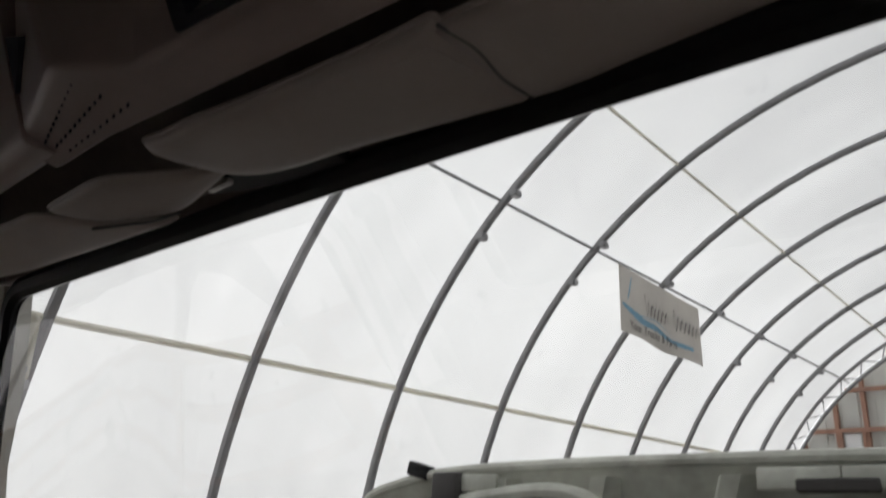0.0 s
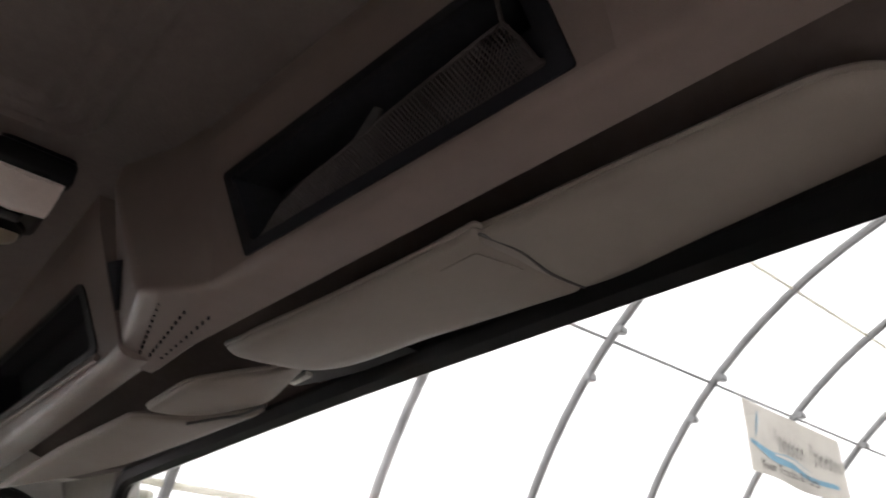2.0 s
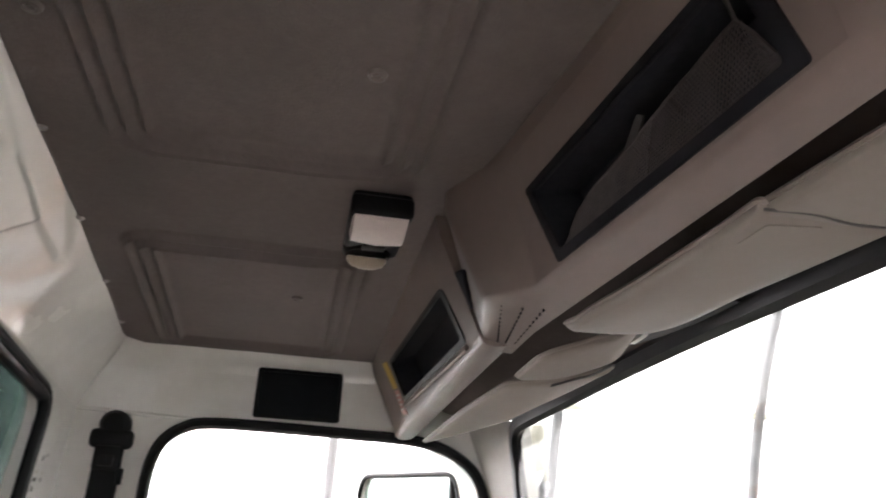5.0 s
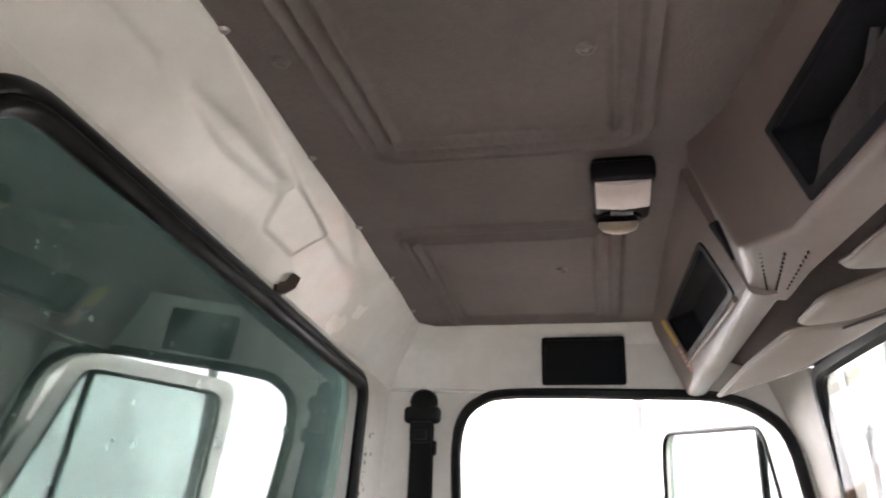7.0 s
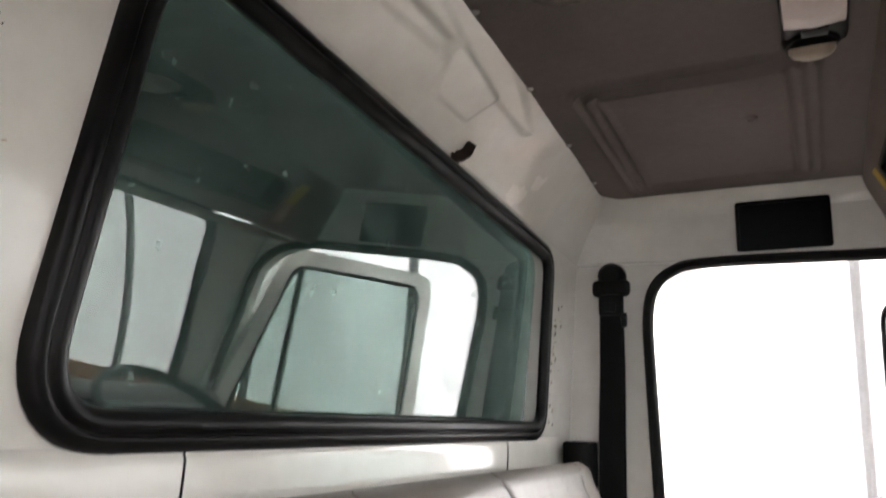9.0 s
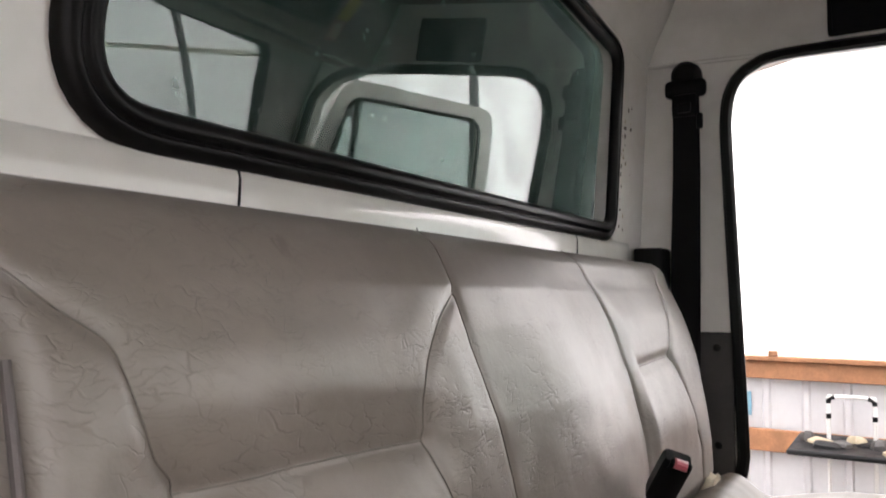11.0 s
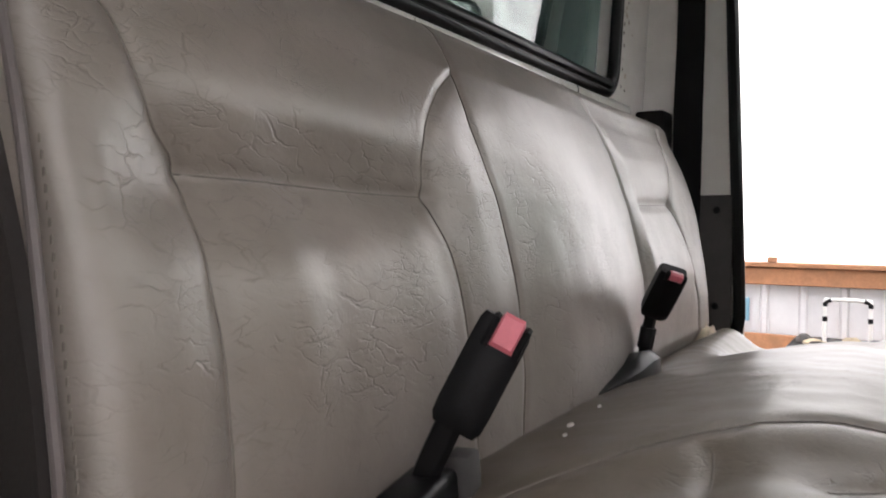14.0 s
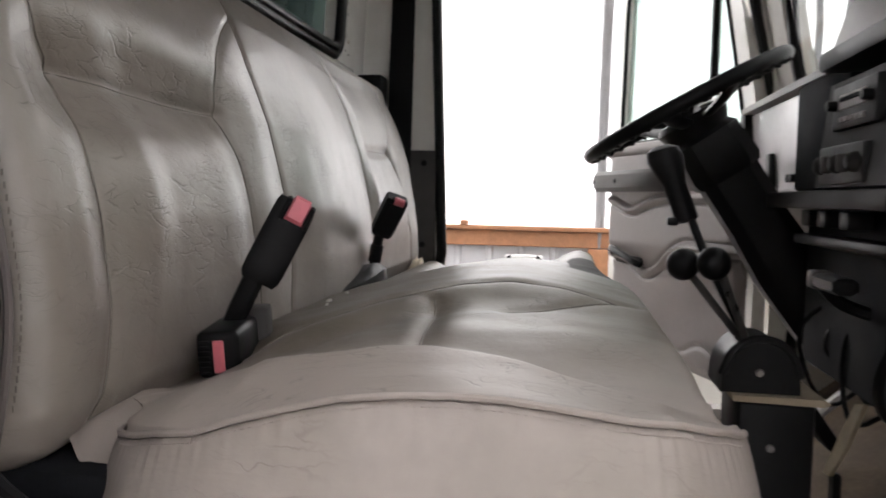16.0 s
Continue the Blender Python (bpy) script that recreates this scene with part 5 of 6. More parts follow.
def back_y(x, z):
    y = float(np.interp(z, PZ, PY))
    xc, xr, xl = side_x(SEAM_C, min(z, 1.834)), side_x(SEAM_R, z), side_x(SEAM_L, z)
    wide = 0.09 + 0.12 * step(1.75, 1.82, z)
    ina = step(xc, xc + wide, x) * (1 - step(xl - 0.06, xl, x))
    ina *= 1 - 0.75 * step(1.765, 1.825, z) * step(0.52, 0.40, x)
    inb = step(side_x(SEAM_3, z), side_x(SEAM_3, z) + 0.05, x) * (1 - step(side_x(SEAM_2, z) - 0.05, side_x(SEAM_2, z), x))
    y -= 0.036 * step(0.15, -0.38, x) * (1 - 0.6 * step(1.84, 1.90, z))
    y += (0.012 * gauss(z - 1.635, 0.075) + 0.006 * gauss(z - 1.785, 0.045)) * (ina + inb)
    y -= 0.007 * step(xl - 0.05, xl - 0.10, x) * step(xc + 0.03, xc + 0.09, x) * gauss(z - 1.66, 0.12)
    if xr < x < xc + 0.02:
        y += 0.003 * math.sin(math.pi * min(1.0, (x - xr) / max(0.02, xc + 0.02 - xr))) ** 1.5 * step(1.84, 1.74, z)
    y += 0.010 * step(-0.20, -0.10, x) * (1 - step(0.16, 0.27, x)) * gauss(z - 1.60, 0.13)
    bol = step(xl, xl + 0.035, x)
    y += 0.007 * bol * gauss(z - 1.62, 0.16) * (1 - step(0.69, 0.715, x))
    for line, dep, w in ((SEAM_L, 0.003, 0.0055), (SEAM_C, 0.0022, 0.0045), (SEAM_R, 0.0022, 0.0045), (SEAM_2, 0.004, 0.007), (SEAM_3, 0.003, 0.006)):
        d = seg_dist((x, z), line)
        if d < 0.03:
            y -= dep * gauss(d, w)
    dp_ = seg_dist((x, z), PLEAT_A)
    y -= 0.005 * gauss(dp_, 0.007) + 0.022 * gauss(z - 1.718, 0.032) * step(0.315, 0.43, x) * (1 - step(0.62, 0.70, x))
    dq = seg_dist((x, z), PLEAT_B)
    y -= 0.006 * gauss(dq, 0.010) + 0.003 * gauss(dq, 0.03)
    y += 0.0016 * noise.noise((x * 7, z * 7, 3.1)) + 0.0008 * noise.noise((x * 22, z * 22, 1.7))
    return y


def seam_tube(line, r, lift, n=6):
    pts = smooth_path([(a, 0, b) for a, b in line], n)
    return tube([Vector((p.x, back_y(p.x, p.z) + lift, p.z)) for p in pts], r, 6)


bm = bmesh.new()
rings = []
NXB = 460
zs_front = [1.465 + (1.897 - 1.465) * (k / 120) for k in range(121)]
for i in range(NXB + 1):
    x = BX0 + (BX1 - BX0) * i / NXB
    e = min(x - BX0, BX1 - x)
    k = math.sqrt(max(0.0, 1 - (1 - min(1, e / (0.045 if x > 0 else 0.05))) ** 2))
    ring = []
    for z in zs_front:
        y = back_y(x, z)
        ring.append(Vector((x, 0.03 + (y - 0.03) * (0.60 + 0.40 * k), 1.55 + (z - 1.55) * (0.95 + 0.05 * k))))
    zt = ring[-1].z
    ring += [Vector((x, 0.03 + 0.038 * (0.6 + 0.4 * k), zt + 0.0015)), Vector((x, 0.045, zt - 0.003)), Vector((x, 0.028, zt - 0.016)), Vector((x, 0.026, 1.7)), Vector((x, 0.026, 1.465))]
    rings.append(ring)
loft(rings, True, True, bm)
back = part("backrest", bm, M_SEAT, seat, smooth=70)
for nm, ln in (("seam", SEAM_L), ("seam", SEAM_C), ("seam", SEAM_R), ("seam", SEAM_2), ("seam", SEAM_3)):
    part(nm, seam_tube(ln, 0.0007, 0.0006), M_THREAD, back)
for ln in (PLEAT_A, PLEAT_B):
    part("pleat_seam", seam_tube(ln, 0.0007, 0.0004), M_THREAD, back)
# piping down the open end of the back
pp = smooth_path([(0.700, 0.153, 1.80), (0.704, 0.176, 1.74), (0.707, 0.192, 1.68), (0.709, 0.205, 1.62), (0.709, 0.211, 1.57), (0.707, 0.205, 1.52), (0.700, 0.19, 1.47)], 8)
part("piping", tube(pp, 0.0030, 8), M_TRIM, back)
for k in range(0, len(pp) - 1, 1):
    if 1.49 < pp[k].z < 1.74:
        part("stitch", tube([pp[k] + Vector((-0.006, 0.0035, 0.002)), pp[k] + Vector((-0.006, 0.0035, -0.002))], 0.0007, 5), M_THREAD, back)

# the dark cloth end of the back, behind its piping
part("end_cover", loft([[(0.7165, y0, z), (0.7195, y0 + 0.25 * (y1 - y0), z), (0.7195, y0 + 0.8 * (y1 - y0), z), (0.7125, y1, z), (0.705, y1, z), (0.705, y0, z)] for z, y0, y1 in ((1.475, 0.03, 0.175), (1.52, 0.03, 0.196), (1.57, 0.03, 0.203), (1.62, 0.03, 0.197), (1.68, 0.03, 0.182), (1.74, 0.03, 0.162), (1.80, 0.03, 0.135), (1.84, 0.03, 0.11), (1.862, 0.03, 0.08))]), M_ENDCLOTH, back, "dark end cover of the seat back")

# the cushion
CX0, CX1 = -0.735, 0.702
FY = [0.195, 0.255, 0.275, 0.30, 0.325, 0.344, 0.378, 0.41, 0.442, 0.473, 0.503, 0.533, 0.562, 0.59, 0.618, 0.648]
END_Z = [1.484, 1.4875, 1.493, 1.500, 1.504, 1.511, 1.521, 1.529, 1.533, 1.5345, 1.534, 1.531, 1.5275, 1.524, 1.514, 1.494]
WELL = ([0.195, 0.235, 0.30, 0.36, 0.44, 0.53, 0.59, 0.65], [1.480, 1.498, 1.510, 1.522, 1.531, 1.531, 1.525, 1.514])
DIP = ([0.195, 0.235, 0.30, 0.36, 0.44, 0.50, 0.55, 0.59, 0.65], [0.0, 0.002, 0.005, 0.008, 0.012, 0.015, 0.019, 0.018, 0.016])
MID = ([0.145, 0.235, 0.29, 0.35, 0.42, 0.47, 0.53, 0.58, 0.65], [1.470, 1.511, 1.524, 1.539, 1.551, 1.553, 1.547, 1.536, 1.520])
FRONT = ([0.58, 0.60, 0.617, 0.630, 0.640, 0.648], [1.60, 1.545, 1.526, 1.507, 1.482, 1.440])
RIDGE = [(0.615, 0.24), (0.625, 0.30), (0.624, 0.34), (0.618, 0.385), (0.604, 0.415), (0.600, 0.44), (0.606, 0.469), (0.612, 0.497), (0.618, 0.532), (0.615, 0.57), (0.605, 0.61), (0.595, 0.645)]
RISE = ([0.24, 0.30, 0.335, 0.375, 0.437, 0.489, 0.514, 0.546, 0.585, 0.612, 0.65], [0.006, 0.016, 0.022, 0.015, 0.008, 0.004, 0.001, -0.004, -0.010, -0.012, -0.014])
SEAM_I = [(0.53, 0.418), (0.45, 0.412), (0.383, 0.407), (0.345, 0.400)]
SEAM_F = [(0.49, 0.262), (0.452, 0.293), (0.40, 0.325), (0.345, 0.360), (0.295, 0.408), (0.268, 0.455), (0.262, 0.50), (0.275, 0.55), (0.285, 0.60)]
SEAM_G = [(0.284, 0.592), (0.335, 0.535), (0.375, 0.475)]


def front_edge(x):
    """The cushion's front edge in plan, rounded at its open end."""
    if x < 0.593:
        return 0.648 - 0.008 * step(0.54, 0.593, x)
    q = 1 - (0.703 - x) / 0.11
    return 0.555 + 0.085 * math.sqrt(max(0.0, 1 - q * q))


def rear_edge(x):
    if x < 0.648:
        return 0.195 + 0.060 * step(0.56, 0.648, x) - 0.05 * step(0.2, -0.2, x)
    q = 1 - (0.703 - x) / 0.055
    return 0.335 - 0.08 * math.sqrt(max(0.0, 1 - q * q))


def cush_z(x, y):
    ry, rx = [p[1] for p in RIDGE], [p[0] for p in RIDGE]
    xr = float(np.interp(y, ry, rx))
    xf = float(np.interp(y, [p[1] for p in SEAM_F], [p[0] for p in SEAM_F]))
    s = max(0.0, min(1.0, (0.705 - x) / max(0.01, 0.705 - xr)))
    zb = float(np.interp(y, FY, END_Z)) + float(np.interp(y, *RISE)) * math.sin(s * math.pi / 2)
    low = float(np.interp(y, *WELL)) - float(np.interp(y, *DIP)) * step(xr - 0.15, xr - 0.04, x)
    z = zb + (low - zb) * step(xr + 0.004, xr - 0.018, x)
    z += (float(np.interp(y, *MID)) - z) * step(xf + 0.10, xf - 0.005, x)
    z -= 0.010 * step(0.12, -0.20, x) + 0.062 * step(-0.15, -0.60, x) * step(0.20, 0.29, y) * step(0.60, 0.47, y)
    for line, dep, w in ((SEAM_I, 0.003, 0.009), (SEAM_F, 0.004, 0.010), (SEAM_G, 0.003, 0.009)):
        d = seg_dist((x, y), line)
        if d < 0.03:
            z -= dep * gauss(d, w)
    n = 1 - step(0.66, 0.70, x)
    z += n * (0.002 * noise.noise((x * 9, y * 9, 7.3)) + 0.0010 * noise.noise((x * 30, y * 18, 2.2)))
    z -= 0.024 * gauss(x - 0.50, 0.065) * gauss(y - 0.235, 0.045)
    return min(z, float(np.interp(y, *FRONT)))


bm = bmesh.new()
rings = []
NXC = 300
for i in range(NXC + 1):
    s = i / NXC
    x = CX0 + (0.60 - CX0) * s / 0.8 if s < 0.8 else 0.60 + (CX1 - 0.60) * math.sin((s - 0.8) / 0.2 * math.pi / 2)
    e0 = x - CX0
    k0 = math.sqrt(max(0.0, 1 - (1 - min(1, e0 / 0.05)) ** 2))
    ya, yb = rear_edge(x), front_edge(x)
    fb_ = 0.045 * step(0.25, -0.45, x)
    ring = []
    for j in range(71):
        y = ya + (yb - ya) * j / 70
        z = cush_z(x, y)
        ring.append(Vector((x, 0.43 + (y - 0.43) * (0.96 + 0.04 * k0) - (0.02 * (1 - k0)) - fb_ * max(0.0, (y - 0.42) / 0.228), 1.40 + (z - 1.40) * (0.80 + 0.20 * k0))))
    ring += [Vector((x, yb + 0.002 - fb_, 1.38)), Vector((x, yb - 0.003 - fb_, 1.30)), Vector((x, max(yb - 0.028 - fb_, ya + 0.06), 1.24)), Vector((x, ya + 0.04, 1.24)), Vector((x, ya + 0.005, 1.32)), Vector((x, ya, 1.42))]
    rings.append(ring)
loft(rings, True, True, bm)
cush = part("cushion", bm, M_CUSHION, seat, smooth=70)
cush.data.materials.append(M_ENDCLOTH)
for f in cush.data.polygons:
    if -0.47 < f.center.x < -0.08 and f.center.y > 0.532:
        f.material_index = 1
# the boxed end face, bulging out round both corners, below its piping
END_LINE = [(0.648 + 0.055 * math.sin(a), 0.335 - 0.08 * math.cos(a)) for a in (radians(8 + 82 * k / 20) for k in range(21))]
END_LINE += [(0.703, 0.335 + 0.22 * k / 26) for k in range(1, 26)]
END_LINE += [(0.593 + 0.11 * math.cos(a), 0.555 + 0.085 * math.sin(a)) for a in (radians(86 * k / 24) for k in range(25))]
END_LINE = [p for a, b in zip(END_LINE, END_LINE[1:]) for p in (a, ((a[0] + b[0]) / 2, (a[1] + b[1]) / 2))] + [END_LINE[-1]]


def end_top(y):
    return min(float(np.interp(y, FY, END_Z)), float(np.interp(y, *FRONT)) + 0.010)


bm = bmesh.new()
rings, pp = [], []
for j, (x, y) in enumerate(END_LINE):
    a, b = END_LINE[max(0, j - 1)], END_LINE[min(len(END_LINE) - 1, j + 1)]
    out = Vector((b[1] - a[1], a[0] - b[0], 0)).normalized()
    zt = end_top(y) - 0.0035
    pp.append(Vector((x, y, zt + 0.0035)) + out * 0.004)
    fade = min(1.0, j / 8, (len(END_LINE) - 1 - j) / 8)
    ring = []
    for k in range(25):
        t = (k / 24) ** 1.3
        z = zt - (zt - 1.24) * t
        pucker = 0.0016 * math.exp(-t * 16) * math.sin(j * 2.4 + 3 * noise.noise((y * 40, 0, 0)))
        bulge = 0.024 * math.sin(math.pi * min(1, t * 1.15 + 0.03)) ** 0.7 * (0.35 + 0.65 * math.sqrt(fade))
        ring.append(Vector((x, y, z)) + out * (bulge + pucker + 0.0015 * noise.noise((y * 25, z * 14, x * 9))))
    rings.append(ring)
loft(rings, False, False, bm)
r = bmesh.ops.extrude_face_region(bm, geom=list(bm.faces))
bmesh.ops.translate(bm, vec=(-0.03, 0, 0), verts=[g for g in r["geom"] if isinstance(g, bmesh.types.BMVert)])
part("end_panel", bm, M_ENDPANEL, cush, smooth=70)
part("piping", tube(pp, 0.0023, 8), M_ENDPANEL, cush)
for k in range(10, len(pp) - 12):
    d = (pp[k + 1] - pp[k]).normalized()
    part("stitch", tube([pp[k] + Vector((-0.003, 0, -0.0052)) - d * 0.0013 + Vector((0.0062, 0, 0)), pp[k] + Vector((-0.003, 0, -0.0052)) + d * 0.0013 + Vector((0.0062, 0, 0))], 0.0004, 5), M_ENDPANEL, cush)
# loose cover hanging off the rear corner over the foam
rows_ = [((0.58, 0.205, 1.486), (0.648, 0.214, 1.483), (0.664, 0.217, 1.4795)),
         ((0.58, 0.222, 1.491), (0.652, 0.226, 1.488), (0.672, 0.228, 1.470)),
         ((0.58, 0.236, 1.493), (0.654, 0.238, 1.490), (0.678, 0.241, 1.461)),
         ((0.58, 0.250, 1.492), (0.656, 0.251, 1.489), (0.676, 0.255, 1.465)),
         ((0.58, 0.266, 1.490), (0.658, 0.262, 1.487), (0.672, 0.268, 1.463)),
         ((0.58, 0.280, 1.488), (0.656, 0.274, 1.484), (0.662, 0.280, 1.470))]
part("loose_flap", loft([[Vector(a), Vector(b), Vector(c), Vector(c) - Vector((0.004, 0, 0)), Vector(b) - Vector((0.004, 0, 0.004)), Vector(a) - Vector((0, 0, 0.006))] for a, b, c in rows_]), M_CUSHION, cush)
for ln in (SEAM_I, SEAM_F, SEAM_G):
    pts = smooth_path([(a, b, 0) for a, b in ln], 6)
    part("seam", tube([Vector((p.x, p.y, cush_z(p.x, p.y) + 0.0006)) for p in pts], 0.0008, 6), M_THREAD, cush)
part("torn_corner", loft([[(-0.615 + 0.016 * a, 0.188 + 0.010 * b, 1.474 + c * k) for b, c in ((-1.6, 0), (-1.1, 0.014), (-0.3, 0.020), (0.5, 0.015), (1.1, 0.018), (1.6, 0.0))] for a, k in ((-2.4, 0.3), (-1.4, 1.2), (-0.3, 1.55), (0.7, 1.1), (1.6, 1.25), (2.4, 0.2))]), M_FOAM, cush, "pale torn seat corner", 70)
part("seat_base", box(-0.70, 0.66, 0.10, 0.60, FLOOR, 1.245, 0.01, 1), M_MATBLACK, seat, "black seat box")
part("foam_edge", box(0.58, 0.662, 0.212, 0.272, 1.452, 1.468, 0.006, 3), M_KHAKI, seat, "stained brown foam under the cover")
tagged(part("crumb", box(0.271, 0.280, 0.264, 0.268, cush_z(0.275, 0.266) - 0.001, cush_z(0.275, 0.266) + 0.003, 0.001, 1), M_PALE), "small white paper crumb on the seat", "litter", "crumbs on the seat")
for x, y in ((0.31, 0.275), (0.19, 0.262)):
    tagged(part("crumb", box(x - 0.0026, x + 0.0026, y - 0.0014, y + 0.0014, cush_z(x, y) - 0.001, cush_z(x, y) + 0.002, 0.0006, 1), M_PALE), "small white paper crumb on the seat", "litter", "crumbs on the seat")

# hoses and frame under the near end of the back
hose = thing("cable_loom", "black hoses and cables lying behind the seat base", "cable", (0.75, 0.12, 1.3))
for off, r in ((0.0, 0.011), (0.026, 0.009), (0.05, 0.007)):
    part("hose", tube(smooth_path([(0.735, 0.05 + off, 1.492), (0.735, 0.15 + off, 1.486), (0.733, 0.178 + off, 1.470), (0.730, 0.205 + off, 1.445), (0.726, 0.22 + off, 1.40), (0.72, 0.225 + off, 1.25)], 6), r * 0.7, 8), M_BLACK, hose)
part("bolt", lathe([(0.0, 0.012), (0.012, 0.012), (0.016, 0.0)], (0.72, 0.15, 1.445), (1, 0, 0), 12), M_METAL, hose)
part("seat_frame", box(0.58, 0.690, 0.06, 0.282, FLOOR, 1.468, 0.01, 2), M_MATBLACK, seat, "black seat frame")
tagged(part("seat_bracket", box(0.66, 0.715, 0.20, 0.27, 1.36, 1.43, 0.01, 2), M_DKGREY), "dirty grey steel seat bracket under the cushion", "bracket")


# ---- belt buckles ----
def buckle(base, top, width, depth, face, label, red="end", name="belt_buckle"):
    """A black buckle on a stalk, from base to top; face: the way its button side looks."""
    base, top = Vector(base), Vector(top)
    ax = (top - base).normalized()
    fn = Vector(face)
    fn = (fn - ax * fn.dot(ax)).normalized()
    sd = ax.cross(fn)
    ob = thing(name, label, "seat belt buckle", base, "buckles on the bench seat")
    L = (top - base).length

    def ring(h, w, d, c=0.25):
        o = base + ax * h
        k = 1 - c
        return [o + sd * (a * w) + fn * (b * d) for a, b in ((-1, -k), (-k, -1), (k, -1), (1, -k), (1, k), (k, 1), (-k, 1), (-1, k))]

    w, d = width / 2, depth / 2
    part("body", loft([ring(0, w * 0.80, d * 0.8), ring(L * 0.07, w * 0.96, d * 0.94), ring(L * 0.2, w, d), ring(L * 0.75, w, d), ring(L * 0.93, w * 0.98, d * 0.96), ring(L, w * 0.90, d * 0.86)]), M_BLACK, ob)
    lo = 0.76 if red == "end" else 0.90
    rows_b = [base + ax * (L * h) + fn * (d * k) for h, k in ((1.01, 0.30), (1.025, 0.75), (1.0, 1.02), (0.93, 1.08), (lo, 1.06))]
    out = (ax + fn).normalized() * 0.0022
    part("release_button", loft([[p - sd * (0.28 * w), p + sd * (0.64 * w), p + sd * (0.56 * w) + out * 2, p - sd * (0.20 * w) + out * 2] for p in rows_b]), M_RED, ob, "red release button")
    for a in (-0.42, 0.79):
        part("button_rim", tube([p + sd * (a * w) - out for p in rows_b[1:]], 0.0028, 6), M_BLACK, ob)
    return ob, ax, sd, fn, L


b_a, ax, sd, fn, L = buckle((0.470, 0.262, 1.562), (0.450, 0.292, 1.632), 0.036, 0.024, (0.80, 0.45, 0.25), "black seat belt buckle with red button standing on a stalk")
part("stalk", tube(smooth_path([(0.471, 0.260, 1.566), (0.474, 0.246, 1.535), (0.466, 0.230, 1.505)], 4), 0.010, 8, ry=0.007), M_BLACK, b_a)
part("boot", tube([(0.466, 0.232, 1.515), (0.456, 0.228, 1.494)], 0.012, 8, ry=0.009), M_BLACK, b_a)
b_b, ax, sd, fn, L = buckle((-0.077, 0.236, 1.580), (-0.050, 0.270, 1.638), 0.035, 0.024, (0.75, 0.5, 0.35), "black driver's belt buckle with dark red button on a stalk", "strip")
part("stalk", tube(smooth_path([(-0.077, 0.236, 1.584), (-0.080, 0.229, 1.555), (-0.078, 0.225, 1.522)], 4), 0.008, 8, ry=0.006), M_BLACK, b_b)
part("sleeve", tube([(-0.0795, 0.231, 1.562), (-0.079, 0.226, 1.535)], 0.0105, 8, ry=0.008), M_BLACK, b_b)
part("boot", loft([[Vector((x, y + a * w, z + b * h)) for a, b in ((-1, -0.6), (0.4, -1), (1, -0.5), (0.9, 0.5), (0.2, 1), (-1, 0.7))] for x, y, z, w, h in ((0.095, 0.224, 1.506, 0.006, 0.005), (0.045, 0.224, 1.508, 0.013, 0.009), (-0.01, 0.226, 1.511, 0.020, 0.015), (-0.045, 0.229, 1.516, 0.022, 0.020), (-0.075, 0.231, 1.516, 0.019, 0.018), (-0.098, 0.232, 1.510, 0.010, 0.008))]), M_BLACK, b_b)
# the buckle lying on the cushion
b_c = thing("belt_buckle", "black seat belt buckle with red strip lying on the cushion", "seat belt buckle", (0.47, 0.235, 1.49), "buckles on the bench seat")
mC = Matrix.Translation((0.489, 0.2455, 1.5085)) @ Euler((radians(4), radians(2), radians(10))).to_matrix().to_4x4()
part("body", box(-0.037, 0.037, -0.0175, 0.0175, -0.0195, 0.0195, 0.006, 3, m=mC), M_BLACK, b_c)
part("release_button", box(0.0365, 0.0395, -0.003, 0.006, -0.0145, 0.0125, 0.001, 1, m=mC), M_RED, b_c, "red release strip")
for k in range(7):
    part("grip_rib", box(0.034, 0.0385, -0.0155, -0.0055, -0.0155 + k * 0.0043, -0.0133 + k * 0.0043, 0.0005, 1, m=mC), M_BLACK, b_c)
part("anchor_strap", box(-0.060, -0.036, 0.006, 0.026, -0.022, 0.026, 0.004, 2, m=mC), M_DKGREY, b_c)


# ---- steering wheel and column ----
wheel = thing("steering_wheel", "black steering wheel with ribbed underside", "steering wheel", (-0.43, 0.74, 1.82))
WC = Vector((-0.43, 0.742, 1.822))
WV = Vector((0, 0.876, 0.483)).normalized()
WN = Vector((0, -0.483, 0.876)).normalized()
rim = [WC + Vector((1, 0, 0)) * 0.200 * math.cos(2 * math.pi * i / 72) + WV * 0.200 * math.sin(2 * math.pi * i / 72) for i in range(72)]
rm = part("rim", tube(rim, 0.0115, 12, True, up=WN, ry=0.0135), M_BLACK, wheel)
for i in range(72):
    a = 2 * math.pi * i / 72
    c = WC + Vector((1, 0, 0)) * 0.198 * math.cos(a) + WV * 0.198 * math.sin(a) - WN * 0.011
    if i % 2 == 0:
        part("grip_bump", lathe([(0.009, -0.004), (0.008, 0.002), (0.004, 0.005), (0.0, 0.006)], c, -WN, 8), M_BLACK, rm)
part("hub", lathe([(0.0, 0.0), (0.062, 0.0), (0.070, -0.012), (0.060, -0.035), (0.042, -0.06)], WC - WN * 0.02, WN, 24), M_BLACK, wheel)
for a in (radians(200), radians(340), radians(20), radians(160)):
    d = Vector((1, 0, 0)) * math.cos(a) + WV * math.sin(a)
    part("spoke", tube([WC + d * 0.05 - WN * 0.035, WC + d * 0.13 - WN * 0.022, WC + d * 0.193 - WN * 0.002], 0.016, 8, up=WN, ry=0.007), M_BLACK, wheel)
col = thing("steering_column", "black plastic steering column shroud with stalk", "steering column", (-0.43, 0.85, 1.5))
CA = (Vector((-0.43, 0.985, 1.45)) - WC).normalized()
CU = Vector((1, 0, 0))
